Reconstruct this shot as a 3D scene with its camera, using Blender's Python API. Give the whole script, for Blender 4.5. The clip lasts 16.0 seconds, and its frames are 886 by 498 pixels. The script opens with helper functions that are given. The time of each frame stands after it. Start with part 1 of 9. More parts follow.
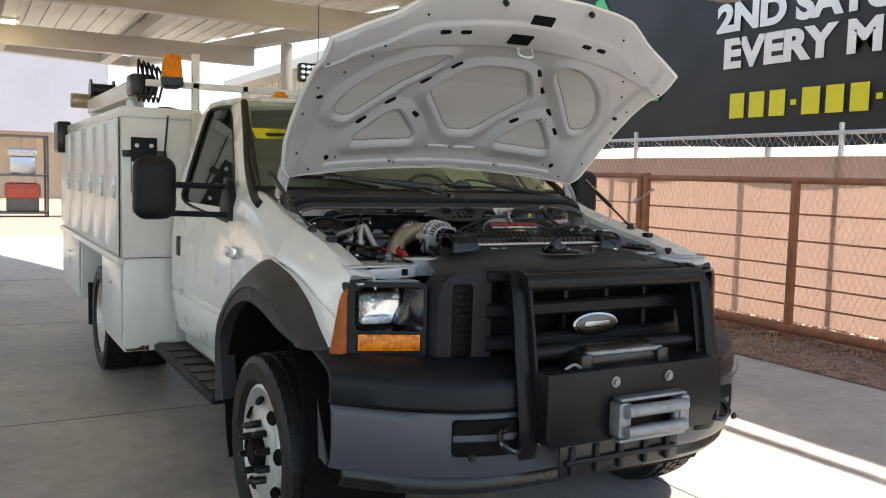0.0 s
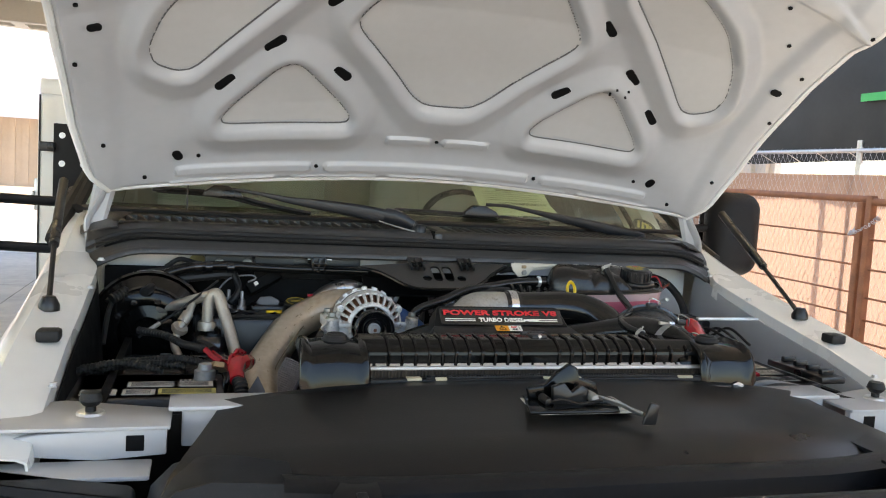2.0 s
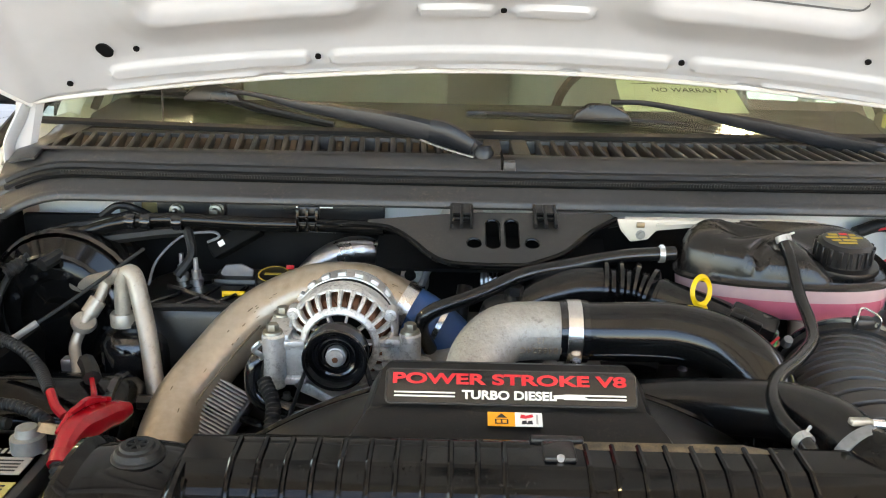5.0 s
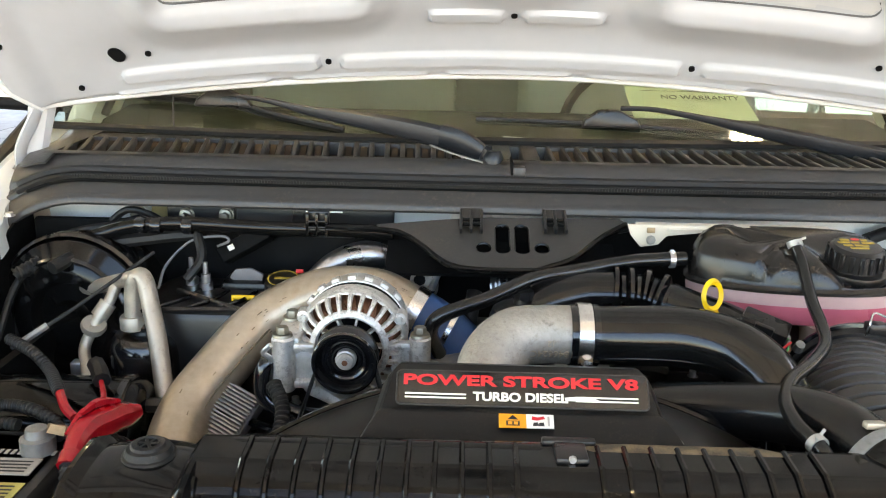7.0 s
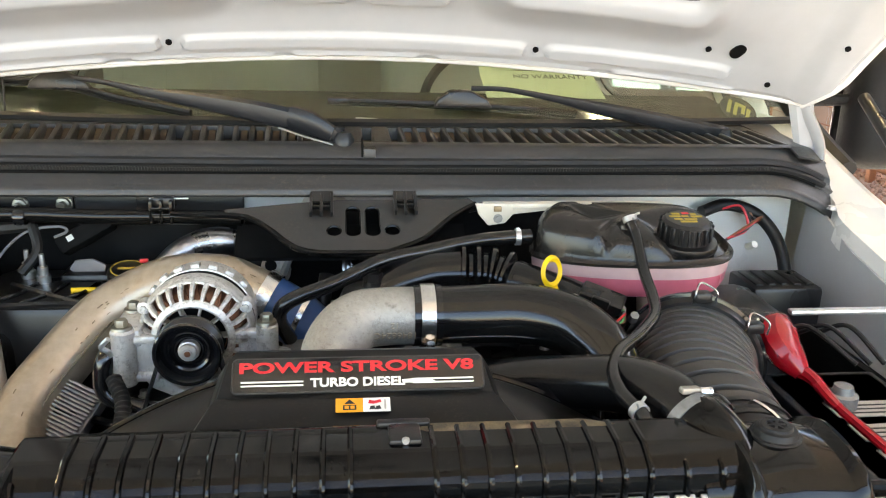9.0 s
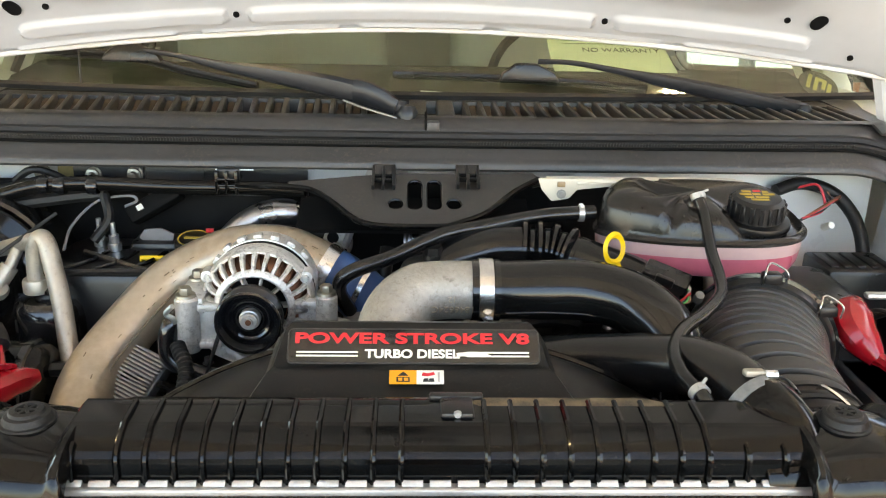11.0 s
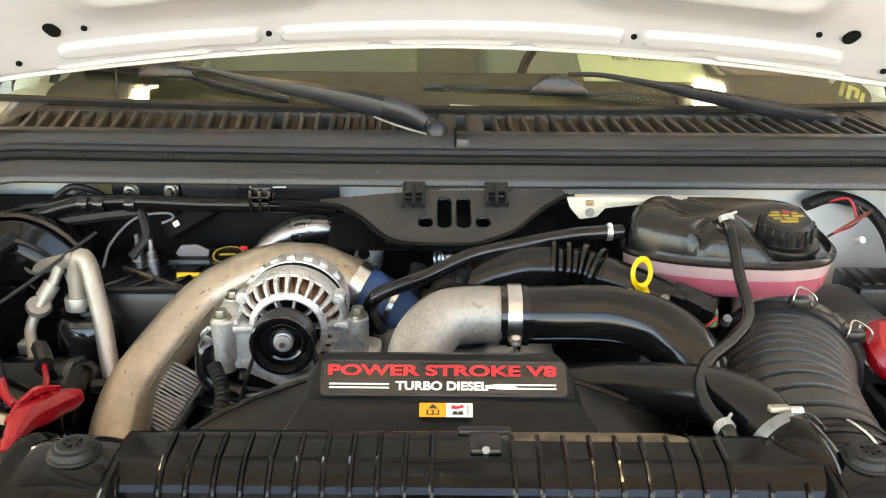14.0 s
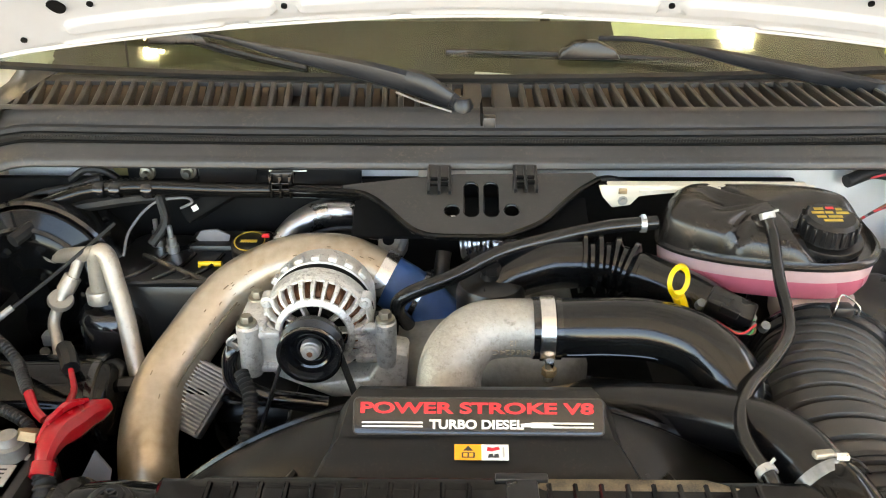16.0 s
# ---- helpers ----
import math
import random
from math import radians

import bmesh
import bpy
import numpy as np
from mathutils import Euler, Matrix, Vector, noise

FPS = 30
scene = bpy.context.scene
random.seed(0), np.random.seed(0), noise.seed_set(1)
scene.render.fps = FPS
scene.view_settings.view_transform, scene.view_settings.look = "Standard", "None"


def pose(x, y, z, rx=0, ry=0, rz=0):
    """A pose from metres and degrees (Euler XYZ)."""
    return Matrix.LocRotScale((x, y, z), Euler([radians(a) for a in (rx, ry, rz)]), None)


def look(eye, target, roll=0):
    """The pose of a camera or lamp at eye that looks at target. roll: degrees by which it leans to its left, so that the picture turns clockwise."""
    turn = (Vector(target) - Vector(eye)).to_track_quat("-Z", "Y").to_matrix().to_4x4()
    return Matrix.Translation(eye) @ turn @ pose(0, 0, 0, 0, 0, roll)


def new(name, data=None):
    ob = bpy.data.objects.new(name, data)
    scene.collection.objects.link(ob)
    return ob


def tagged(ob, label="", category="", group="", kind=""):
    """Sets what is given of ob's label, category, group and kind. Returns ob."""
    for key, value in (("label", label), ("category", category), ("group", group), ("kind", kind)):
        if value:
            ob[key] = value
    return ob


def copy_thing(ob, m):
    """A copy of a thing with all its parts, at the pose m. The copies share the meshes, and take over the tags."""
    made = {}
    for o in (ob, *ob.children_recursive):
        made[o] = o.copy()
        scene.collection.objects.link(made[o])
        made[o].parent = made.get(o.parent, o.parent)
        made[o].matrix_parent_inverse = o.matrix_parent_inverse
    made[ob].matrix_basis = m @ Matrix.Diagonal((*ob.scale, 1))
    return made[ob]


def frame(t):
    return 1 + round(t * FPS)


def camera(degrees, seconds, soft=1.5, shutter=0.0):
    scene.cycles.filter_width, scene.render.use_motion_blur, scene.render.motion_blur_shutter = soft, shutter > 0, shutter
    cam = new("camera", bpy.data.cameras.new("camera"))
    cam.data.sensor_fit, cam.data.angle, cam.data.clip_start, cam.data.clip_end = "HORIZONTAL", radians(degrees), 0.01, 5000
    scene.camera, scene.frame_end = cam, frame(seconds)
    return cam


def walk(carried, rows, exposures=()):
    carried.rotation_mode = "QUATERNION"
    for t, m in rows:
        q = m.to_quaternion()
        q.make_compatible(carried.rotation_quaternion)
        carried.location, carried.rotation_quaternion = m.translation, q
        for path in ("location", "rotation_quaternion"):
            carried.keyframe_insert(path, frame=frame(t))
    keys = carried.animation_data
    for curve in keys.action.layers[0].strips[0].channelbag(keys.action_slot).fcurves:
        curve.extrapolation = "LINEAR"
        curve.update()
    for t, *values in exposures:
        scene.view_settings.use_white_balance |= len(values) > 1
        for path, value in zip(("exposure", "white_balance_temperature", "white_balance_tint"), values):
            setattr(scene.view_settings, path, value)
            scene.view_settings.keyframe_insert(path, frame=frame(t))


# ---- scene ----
cam = camera(55.0, 16.0, soft=1.1)
PATH = [
    (0, (-2.117, -2.524, 1.542), (-1.13, -0.792, 1.375), 1.5),
    (0.5, (-1.707, -2.142, 1.578), (-0.779, -0.378, 1.411), 2.0),
    (1, (-1.289, -1.772, 1.599), (-0.457, 0.039, 1.435), 2.6),
    (1.5, (-0.942, -1.351, 1.605), (-0.229, 0.511, 1.442), 3.2),
    (2, (-0.579, -1.005, 1.606), (-0.033, 0.912, 1.438), 3.3),
    (2.5, (-0.37, -0.637, 1.647), (0.021, 1.315, 1.452), 3.2),
    (3, (-0.163, -0.427, 1.678), (0.057, 1.534, 1.353), 2.9),
    (3.5, (-0.029, -0.317, 1.707), (0.085, 1.629, 1.262), 2.0),
    (4, (-0.034, -0.277, 1.723), (0.038, 1.652, 1.202), 1.3),
    (4.5, (-0.056, -0.248, 1.722), (-0.015, 1.672, 1.162), 1.1),
    (5, (-0.069, -0.231, 1.719), (-0.094, 1.685, 1.144), 1.0),
    (5.2, (-0.073, -0.231, 1.721), (-0.139, 1.683, 1.144), 0.9),
    (7.3, (-0.074, -0.233, 1.708), (-0.099, 1.691, 1.16), 1.2),
    (7.5, (-0.069, -0.233, 1.709), (-0.044, 1.689, 1.157), 1.2),
    (8, (-0.056, -0.229, 1.708), (0.127, 1.682, 1.147), 1.5),
    (8.2, (-0.048, -0.23, 1.711), (0.189, 1.673, 1.143), 1.7),
    (10.3, (-0.012, -0.242, 1.72), (0.153, 1.654, 1.103), 1.0),
    (10.5, (-0.015, -0.243, 1.718), (0.12, 1.654, 1.098), 1.1),
    (11, (-0.01, -0.227, 1.71), (0.059, 1.664, 1.062), 1.2),
    (11.5, (-0.002, -0.229, 1.709), (0.03, 1.659, 1.048), 1.2),
    (12, (0.001, -0.23, 1.709), (0.014, 1.656, 1.041), 1.0),
    (12.5, (-0.004, -0.233, 1.712), (0.0, 1.655, 1.051), 0.9),
    (13, (-0.006, -0.233, 1.715), (-0.009, 1.657, 1.062), 0.7),
    (13.5, (-0.007, -0.237, 1.726), (-0.009, 1.653, 1.072), 0.6),
    (14, (-0.01, -0.227, 1.765), (-0.011, 1.652, 1.08), 0.5),
    (14.5, (-0.017, -0.205, 1.814), (-0.019, 1.65, 1.066), 0.4),
    (15, (-0.024, -0.166, 1.849), (-0.031, 1.663, 1.039), 0.2),
    (15.5, (-0.034, -0.143, 1.87), (-0.056, 1.66, 1.006), -0.1),
    (16, (-0.032, -0.138, 1.879), (-0.062, 1.644, 0.972), -0.2),
]
EXPOSURES = [(0.0, 1.43, 6950, 10), (1.0, 1.70, 6950, 10), (2.5, 2.36, 7200, 10), (3.5, 2.82, 7500, 10), (5.0, 3.06, 7500, 10), (10.5, 3.12, 7800, 10), (12.5, 3.22, 8300, 10), (16.0, 3.50, 8200, 10)]
walk(cam, [(t, look(eye, target, roll)) for t, eye, target, roll in PATH], EXPOSURES)

# ---- light ----
world = bpy.data.worlds.new("sky")
scene.world = world
world.use_nodes = True
wn = world.node_tree.nodes
sky = wn.new("ShaderNodeTexSky")
sky.sky_type, sky.sun_disc = "NISHITA", False
SUN_EL, SUN_AZ = radians(52), radians(88)
sky.sun_elevation, sky.sun_rotation = SUN_EL, SUN_AZ
world.node_tree.links.new(sky.outputs[0], wn["Background"].inputs[0])
wn["Background"].inputs[1].default_value = 0.15
sun = new("sun", bpy.data.lights.new("sun", "SUN"))
sun.data.energy, sun.data.angle, sun.data.color = 4.5, radians(0.5), (1.0, 0.95, 0.88)
sun.matrix_world = look((0, 0, 0), (-math.sin(SUN_AZ) * math.cos(SUN_EL), -math.cos(SUN_AZ) * math.cos(SUN_EL), -math.sin(SUN_EL)))


# ---- materials ----
def mat(name, col, rough=0.5, metal=0.0, var=0.15, scale=8.0, bump=0.0, bscale=200.0, coat=0.0, stain=None, spec=0.5):
    m = bpy.data.materials.new(name)
    m.use_nodes = True
    t = m.node_tree
    b = t.nodes["Principled BSDF"]
    b.inputs["Roughness"].default_value, b.inputs["Metallic"].default_value = rough, metal
    b.inputs["Coat Weight"].default_value, b.inputs["Coat Roughness"].default_value = coat, 0.06
    b.inputs["Specular IOR Level"].default_value = spec
    b.inputs["Base Color"].default_value = (*col, 1)
    geo = t.nodes.new("ShaderNodeTexCoord")
    if var > 0:
        n1, n2 = t.nodes.new("ShaderNodeTexNoise"), t.nodes.new("ShaderNodeTexNoise")
        n1.inputs["Scale"].default_value, n1.inputs["Detail"].default_value = scale, 6
        n2.inputs["Scale"].default_value, n2.inputs["Detail"].default_value = scale * 9, 4
        for n in (n1, n2):
            t.links.new(geo.outputs["Object"], n.inputs["Vector"])
        add = t.nodes.new("ShaderNodeMath")
        add.operation = "MULTIPLY_ADD"
        t.links.new(n2.outputs["Fac"], add.inputs[0])
        add.inputs[1].default_value = 0.45
        t.links.new(n1.outputs["Fac"], add.inputs[2])
        ramp = t.nodes.new("ShaderNodeValToRGB")
        t.links.new(add.outputs[0], ramp.inputs[0])
        lo = stain if stain else tuple(c * (1 - var) for c in col)
        hi = tuple(min(1, c * (1 + var)) for c in col)
        ramp.color_ramp.elements[0].position, ramp.color_ramp.elements[0].color = 0.45, (*lo, 1)
        ramp.color_ramp.elements[1].position, ramp.color_ramp.elements[1].color = 0.95, (*hi, 1)
        t.links.new(ramp.outputs[0], b.inputs["Base Color"])
        rr = t.nodes.new("ShaderNodeMapRange")
        t.links.new(n1.outputs["Fac"], rr.inputs[0])
        rr.inputs[1].default_value, rr.inputs[2].default_value = 0.3, 0.7
        rr.inputs[3].default_value, rr.inputs[4].default_value = max(0.02, rough * 0.85), min(1, rough * 1.2)
        t.links.new(rr.outputs[0], b.inputs["Roughness"])
    if bump > 0:
        nb = t.nodes.new("ShaderNodeTexNoise")
        nb.inputs["Scale"].default_value, nb.inputs["Detail"].default_value = bscale, 5
        t.links.new(geo.outputs["Object"], nb.inputs["Vector"])
        bn = t.nodes.new("ShaderNodeBump")
        bn.inputs["Strength"].default_value, bn.inputs["Distance"].default_value = bump, 0.003
        t.links.new(nb.outputs["Fac"], bn.inputs["Height"])
        t.links.new(bn.outputs[0], b.inputs["Normal"])
    return m


def glass(name, col=(0.9, 1, 0.95), rough=0.0, alpha=0.15):
    m = bpy.data.materials.new(name)
    m.use_nodes = True
    b = m.node_tree.nodes["Principled BSDF"]
    b.inputs["Base Color"].default_value = (*col, 1)
    b.inputs["Roughness"].default_value, b.inputs["Transmission Weight"].default_value = rough, 1.0
    b.inputs["IOR"].default_value = 1.45
    return m


M_WHITE = mat("white_paint", (0.78, 0.78, 0.76), 0.28, var=0.04, scale=3, coat=0.6)
# truck's white greyed down: dimmer light under the hood put into the colour
M_WHITE_IN = mat("white_paint_dimmed", (0.445, 0.45, 0.46), 0.34, var=0.05, scale=4, coat=0.25)
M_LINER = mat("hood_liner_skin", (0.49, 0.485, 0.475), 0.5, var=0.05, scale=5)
M_BOX = mat("body_paint", (0.74, 0.74, 0.72), 0.35, var=0.06, scale=2, coat=0.3)
M_FLARE = mat("flare_plastic", (0.030, 0.031, 0.034), 0.5, var=0.12, scale=6, bump=0.2, bscale=900)
M_CREAM = mat("cream_paint", (0.60, 0.56, 0.48), 0.4, var=0.06, scale=6)
M_EMBLEM = mat("emblem_silver", (0.34, 0.34, 0.35), 0.22, metal=1.0, var=0.06)
M_BADGE = mat("emblem_grey", (0.10, 0.10, 0.105), 0.3, metal=1.0, var=0.1)
M_RUST = mat("rust", (0.16, 0.07, 0.03), 0.9, var=0.4, scale=40)
M_BLACK = mat("black_plastic", (0.0075, 0.0075, 0.008), 0.30, var=0.3, scale=12, bump=0.08, bscale=500)
M_GLOSS = mat("gloss_black", (0.008, 0.008, 0.009), 0.14, var=0.2, scale=10, coat=0.4)
M_TEX = mat("textured_black", (0.0085, 0.009, 0.0105), 0.45, var=0.25, scale=8, bump=0.3, bscale=900, spec=0.22)
# blue tint in the base colour carries the sky's reflection on black plastic
M_GREYPL = mat("grey_plastic", (0.0085, 0.0105, 0.0135), 0.38, var=0.15, scale=6, bump=0.2, bscale=900, spec=0.22)
M_BUMPER = mat("bumper_grey", (0.060, 0.064, 0.075), 0.34, var=0.12, scale=5, bump=0.1, bscale=600)
M_RUBBER = mat("rubber", (0.010, 0.010, 0.0102), 0.5, var=0.25, scale=20, bump=0.15, bscale=300, spec=0.35)
# matt near-black: shade of bay and openings as colour; also for dark joints
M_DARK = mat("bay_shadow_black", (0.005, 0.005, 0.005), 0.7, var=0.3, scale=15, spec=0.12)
M_ALU = mat("cast_aluminium", (0.66, 0.65, 0.63), 0.42, metal=0.6, var=0.18, scale=14, bump=0.35, bscale=260)
M_PIPE = mat("weathered_aluminium", (0.52, 0.45, 0.36), 0.33, metal=0.65, var=0.10, scale=9, bump=0.05, bscale=150, stain=(0.36, 0.28, 0.19))
M_STEEL = mat("bright_steel", (0.75, 0.75, 0.75), 0.25, metal=1.0, var=0.12, scale=20)
M_ZINC = mat("zinc", (0.62, 0.63, 0.64), 0.35, metal=0.9, var=0.15, scale=25)
M_FOIL = mat("heat_foil", (0.42, 0.42, 0.43), 0.28, metal=1.0, var=0.1, scale=20, bump=0.8, bscale=60)
M_BLUE = mat("blue_silicone", (0.03, 0.09, 0.25), 0.45, var=0.15, scale=12)
M_RED = mat("red_rubber", (0.36, 0.006, 0.014), 0.24, var=0.2, scale=15, coat=0.2)
M_REDINK = mat("red_ink", (0.62, 0.02, 0.03), 0.35, var=0.05)
M_WHITEINK = mat("white_ink", (0.8, 0.78, 0.72), 0.5, var=0.05)
M_YELLOW = mat("yellow_plastic", (0.75, 0.5, 0.01), 0.4, var=0.08)
M_ORANGE = mat("orange_label", (0.85, 0.33, 0.02), 0.4, var=0.05)
M_GREENINK = mat("green_ink", (0.05, 0.45, 0.12), 0.5, var=0.05)
M_CHROME = mat("chrome", (0.85, 0.85, 0.86), 0.08, metal=1.0, var=0.03)
M_CONC = mat("concrete", (0.43, 0.41, 0.37), 0.62, var=0.16, scale=0.9, bump=0.12, bscale=60, stain=(0.27, 0.25, 0.23))
M_DIRT = mat("dirt", (0.33, 0.25, 0.18), 0.95, var=0.2, scale=1.5, bump=0.5, bscale=20)
M_GRAVEL = mat("gravel", (0.27, 0.18, 0.13), 0.95, var=0.35, scale=30, bump=0.6, bscale=80)
M_RAIL = mat("rusty_pipe", (0.30, 0.13, 0.07), 0.65, var=0.3, scale=10, bump=0.25, bscale=120)
M_BANNER = mat("banner_vinyl", (0.022, 0.024, 0.023), 0.6, var=0.15, scale=2)
M_CANOPY = mat("canopy_sheet", (0.72, 0.68, 0.6), 0.5, var=0.05, scale=2)
M_BEAM = mat("beam_paint", (0.5, 0.47, 0.42), 0.5, var=0.06, scale=3)
M_SCREEN = mat("tan_screen", (0.52, 0.36, 0.27), 0.9, var=0.12, scale=6, bump=0.4, bscale=120)
sn = M_SCREEN.node_tree
tl, mx = sn.nodes.new("ShaderNodeBsdfTranslucent"), sn.nodes.new("ShaderNodeMixShader")
tl.inputs[0].default_value, mx.inputs[0].default_value = (0.34, 0.22, 0.165, 1), 0.5
sn.links.new(sn.nodes["Principled BSDF"].outputs[0], mx.inputs[1])
sn.links.new(tl.outputs[0], mx.inputs[2])
sn.links.new(mx.outputs[0], sn.nodes["Material Output"].inputs[0])
M_AMBER = mat("amber_lens", (0.80, 0.20, 0.002), 0.16, var=0.5, scale=60, coat=0.15)
M_AMBERDK = mat("amber_marker", (0.30, 0.062, 0.004), 0.25, var=0.15, scale=20, coat=0.1, spec=0.3)
M_GREENGLASS = glass("green_glass", (0.72, 0.86, 0.77))
M_CLEAR = glass("clear_lens", (0.97, 0.98, 0.98))
M_PINK = mat("coolant_tank", (0.50, 0.12, 0.17), 0.3, var=0.15, scale=8, coat=0.3)
M_TANKWHITE = mat("tank_pale", (0.55, 0.48, 0.44), 0.35, var=0.1, scale=8)
M_COPPER = mat("copper_winding", (0.20, 0.09, 0.05), 0.45, metal=0.6, var=0.3, scale=60)
M_PAPER = mat("pale_paper", (0.52, 0.57, 0.45), 0.7, var=0.04)
M_TAN = mat("tan_trim", (0.58, 0.55, 0.46), 0.8, var=0.1)
M_LAV = mat("far_wall", (0.60, 0.58, 0.62), 0.7, var=0.04, scale=0.4)

M_STONE = mat("gravel_stone", (0.30, 0.19, 0.14), 0.9, var=0.4, scale=40)
M_YELLOWINK = mat("yellow_ink", (0.72, 0.66, 0.03), 0.5, var=0.04)
M_TANWALL = mat("beige_wall", (0.42, 0.33, 0.24), 0.8, var=0.08, scale=1)
M_BEAMDK = mat("dark_steel", (0.12, 0.11, 0.10), 0.6, var=0.2)
M_REDDUST = mat("dusty_red", (0.42, 0.08, 0.05), 0.6, var=0.2)
M_TINT = glass("tinted_glass", (0.05, 0.06, 0.055))
M_DASH = mat("dash_vinyl", (0.018, 0.0165, 0.015), 0.6, var=0.15, scale=20)
M_HEADLINER = mat("headliner_cloth", (0.60, 0.58, 0.52), 0.9, var=0.05)
M_COVER = mat("satin_black_cover", (0.009, 0.0087, 0.0085), 0.32, var=0.25, scale=5, bump=0.05, bscale=300, spec=0.27)
M_SATIN = mat("satin_black_steel", (0.0075, 0.008, 0.009), 0.34, var=0.25, scale=6, bump=0.15, bscale=700, spec=0.2)
M_GLOW = mat("tube_glow", (0.9, 0.9, 0.88), 0.5, var=0)
M_GLOW.node_tree.nodes["Principled BSDF"].inputs["Emission Color"].default_value = (1.0, 0.80, 0.46, 1)
M_GLOW.node_tree.nodes["Principled BSDF"].inputs["Emission Strength"].default_value = 26.0
M_GALV = mat("galvanised", (0.26, 0.27, 0.28), 0.45, metal=0.6, var=0.25, scale=30)
M_TROUGH = mat("dusty_trough", (0.045, 0.032, 0.022), 0.8, var=0.35, scale=25)
M_PLATE = mat("tray_plate", (0.034, 0.032, 0.030), 0.40, var=0.2, scale=9, bump=0.06, bscale=500)
M_REFLECT = mat("lamp_reflector", (0.86, 0.87, 0.88), 0.27, metal=1.0, var=0.05, scale=26)
M_GAP = mat("sealer_gap", (0.10, 0.10, 0.10), 0.8, var=0.2, scale=30)
M_CASTDULL = mat("dull_casting", (0.40, 0.38, 0.34), 0.5, metal=0.6, var=0.25, scale=18, bump=0.4, bscale=240)
M_COWL = mat("cowl_plastic", (0.040, 0.039, 0.039), 0.34, var=0.2, scale=7, bump=0.12, bscale=700)
M_WIPER = mat("wiper_black", (0.010, 0.012, 0.0155), 0.36, var=0.25, scale=12)
M_INKDK = mat("dark_ink", (0.02, 0.02, 0.02), 0.6, var=0)
M_SEALER = mat("yellow_sealer", (0.42, 0.34, 0.15), 0.7, var=0.2)
M_ALUDK = mat("dull_aluminium", (0.30, 0.30, 0.29), 0.55, metal=0.7, var=0.25, scale=15, bump=0.2)
M_WIREGREY = mat("grey_sleeve", (0.22, 0.22, 0.22), 0.6, var=0.15)
M_TANK = mat("radiator_tank_black", (0.003, 0.003, 0.003), 0.10, var=0.2, scale=9, bump=0.02, bscale=60, spec=0.27)
M_DUSTY = mat("dusty_black", (0.13, 0.10, 0.06), 0.75, var=0.5, scale=60, stain=(0.02, 0.018, 0.015))
M_ALUB = mat("bright_aluminium", (0.52, 0.52, 0.51), 0.45, metal=0.75, var=0.15, scale=30, bump=0.1, bscale=200)
M_CORE = mat("core_brown", (0.028, 0.022, 0.016), 0.7, var=0.3, scale=30)
M_FIN = mat("core_fin", (0.045, 0.034, 0.024), 0.6, metal=0.4, var=0.3, scale=40)
M_PAPERTAN = mat("pale_tape", (0.50, 0.46, 0.33), 0.7, var=0.15)
M_HOSE = mat("black_hose", (0.006, 0.006, 0.0062), 0.20, var=0.25, scale=14, bump=0.05, bscale=250)
M_GLOSSBRK = mat("bracket_gloss", (0.004, 0.004, 0.004), 0.09, var=0.3, scale=12, bump=0.02, bscale=30, spec=0.3)
M_SEAM = mat("dark_seam", (0.20, 0.16, 0.11), 0.6, metal=0.5, var=0.2)
M_PIPEBLK = mat("moulded_black", (0.005, 0.005, 0.005), 0.13, var=0.25, scale=8, bump=0.03, bscale=120)
M_BRASS = mat("dull_brass", (0.32, 0.24, 0.15), 0.45, metal=0.8, var=0.25, scale=30)
M_RUBBLACK = mat("ribbed_rubber", (0.040, 0.037, 0.034), 0.42, var=0.12, scale=10)
M_TANKTOP = mat("tank_top_black", (0.012, 0.010, 0.009), 0.22, var=0.25, scale=9, bump=0.04, bscale=60)
M_TANKPALE = mat("tank_wall", (0.50, 0.34, 0.34), 0.32, var=0.1, scale=8)
M_CAPINK = mat("cap_yellow_ink", (0.42, 0.30, 0.05), 0.6, var=0.2)
M_PALE = mat("pale_label", (0.42, 0.40, 0.36), 0.6, var=0.2, scale=30)
M_PALEDK = mat("grey_flap", (0.16, 0.16, 0.17), 0.5, var=0.15)
M_DULLYEL = mat("dull_yellow_label", (0.45, 0.40, 0.12), 0.6, var=0.2, scale=30)
M_BATTLID = mat("battery_lid", (0.02, 0.02, 0.021), 0.5, var=0.2, scale=12)
M_ALUSM = mat("smooth_aluminium", (0.44, 0.40, 0.34), 0.42, metal=0.65, var=0.12, scale=16)
M_NICKEL = mat("nickel_fitting", (0.33, 0.30, 0.24), 0.38, metal=0.85, var=0.2, scale=25)


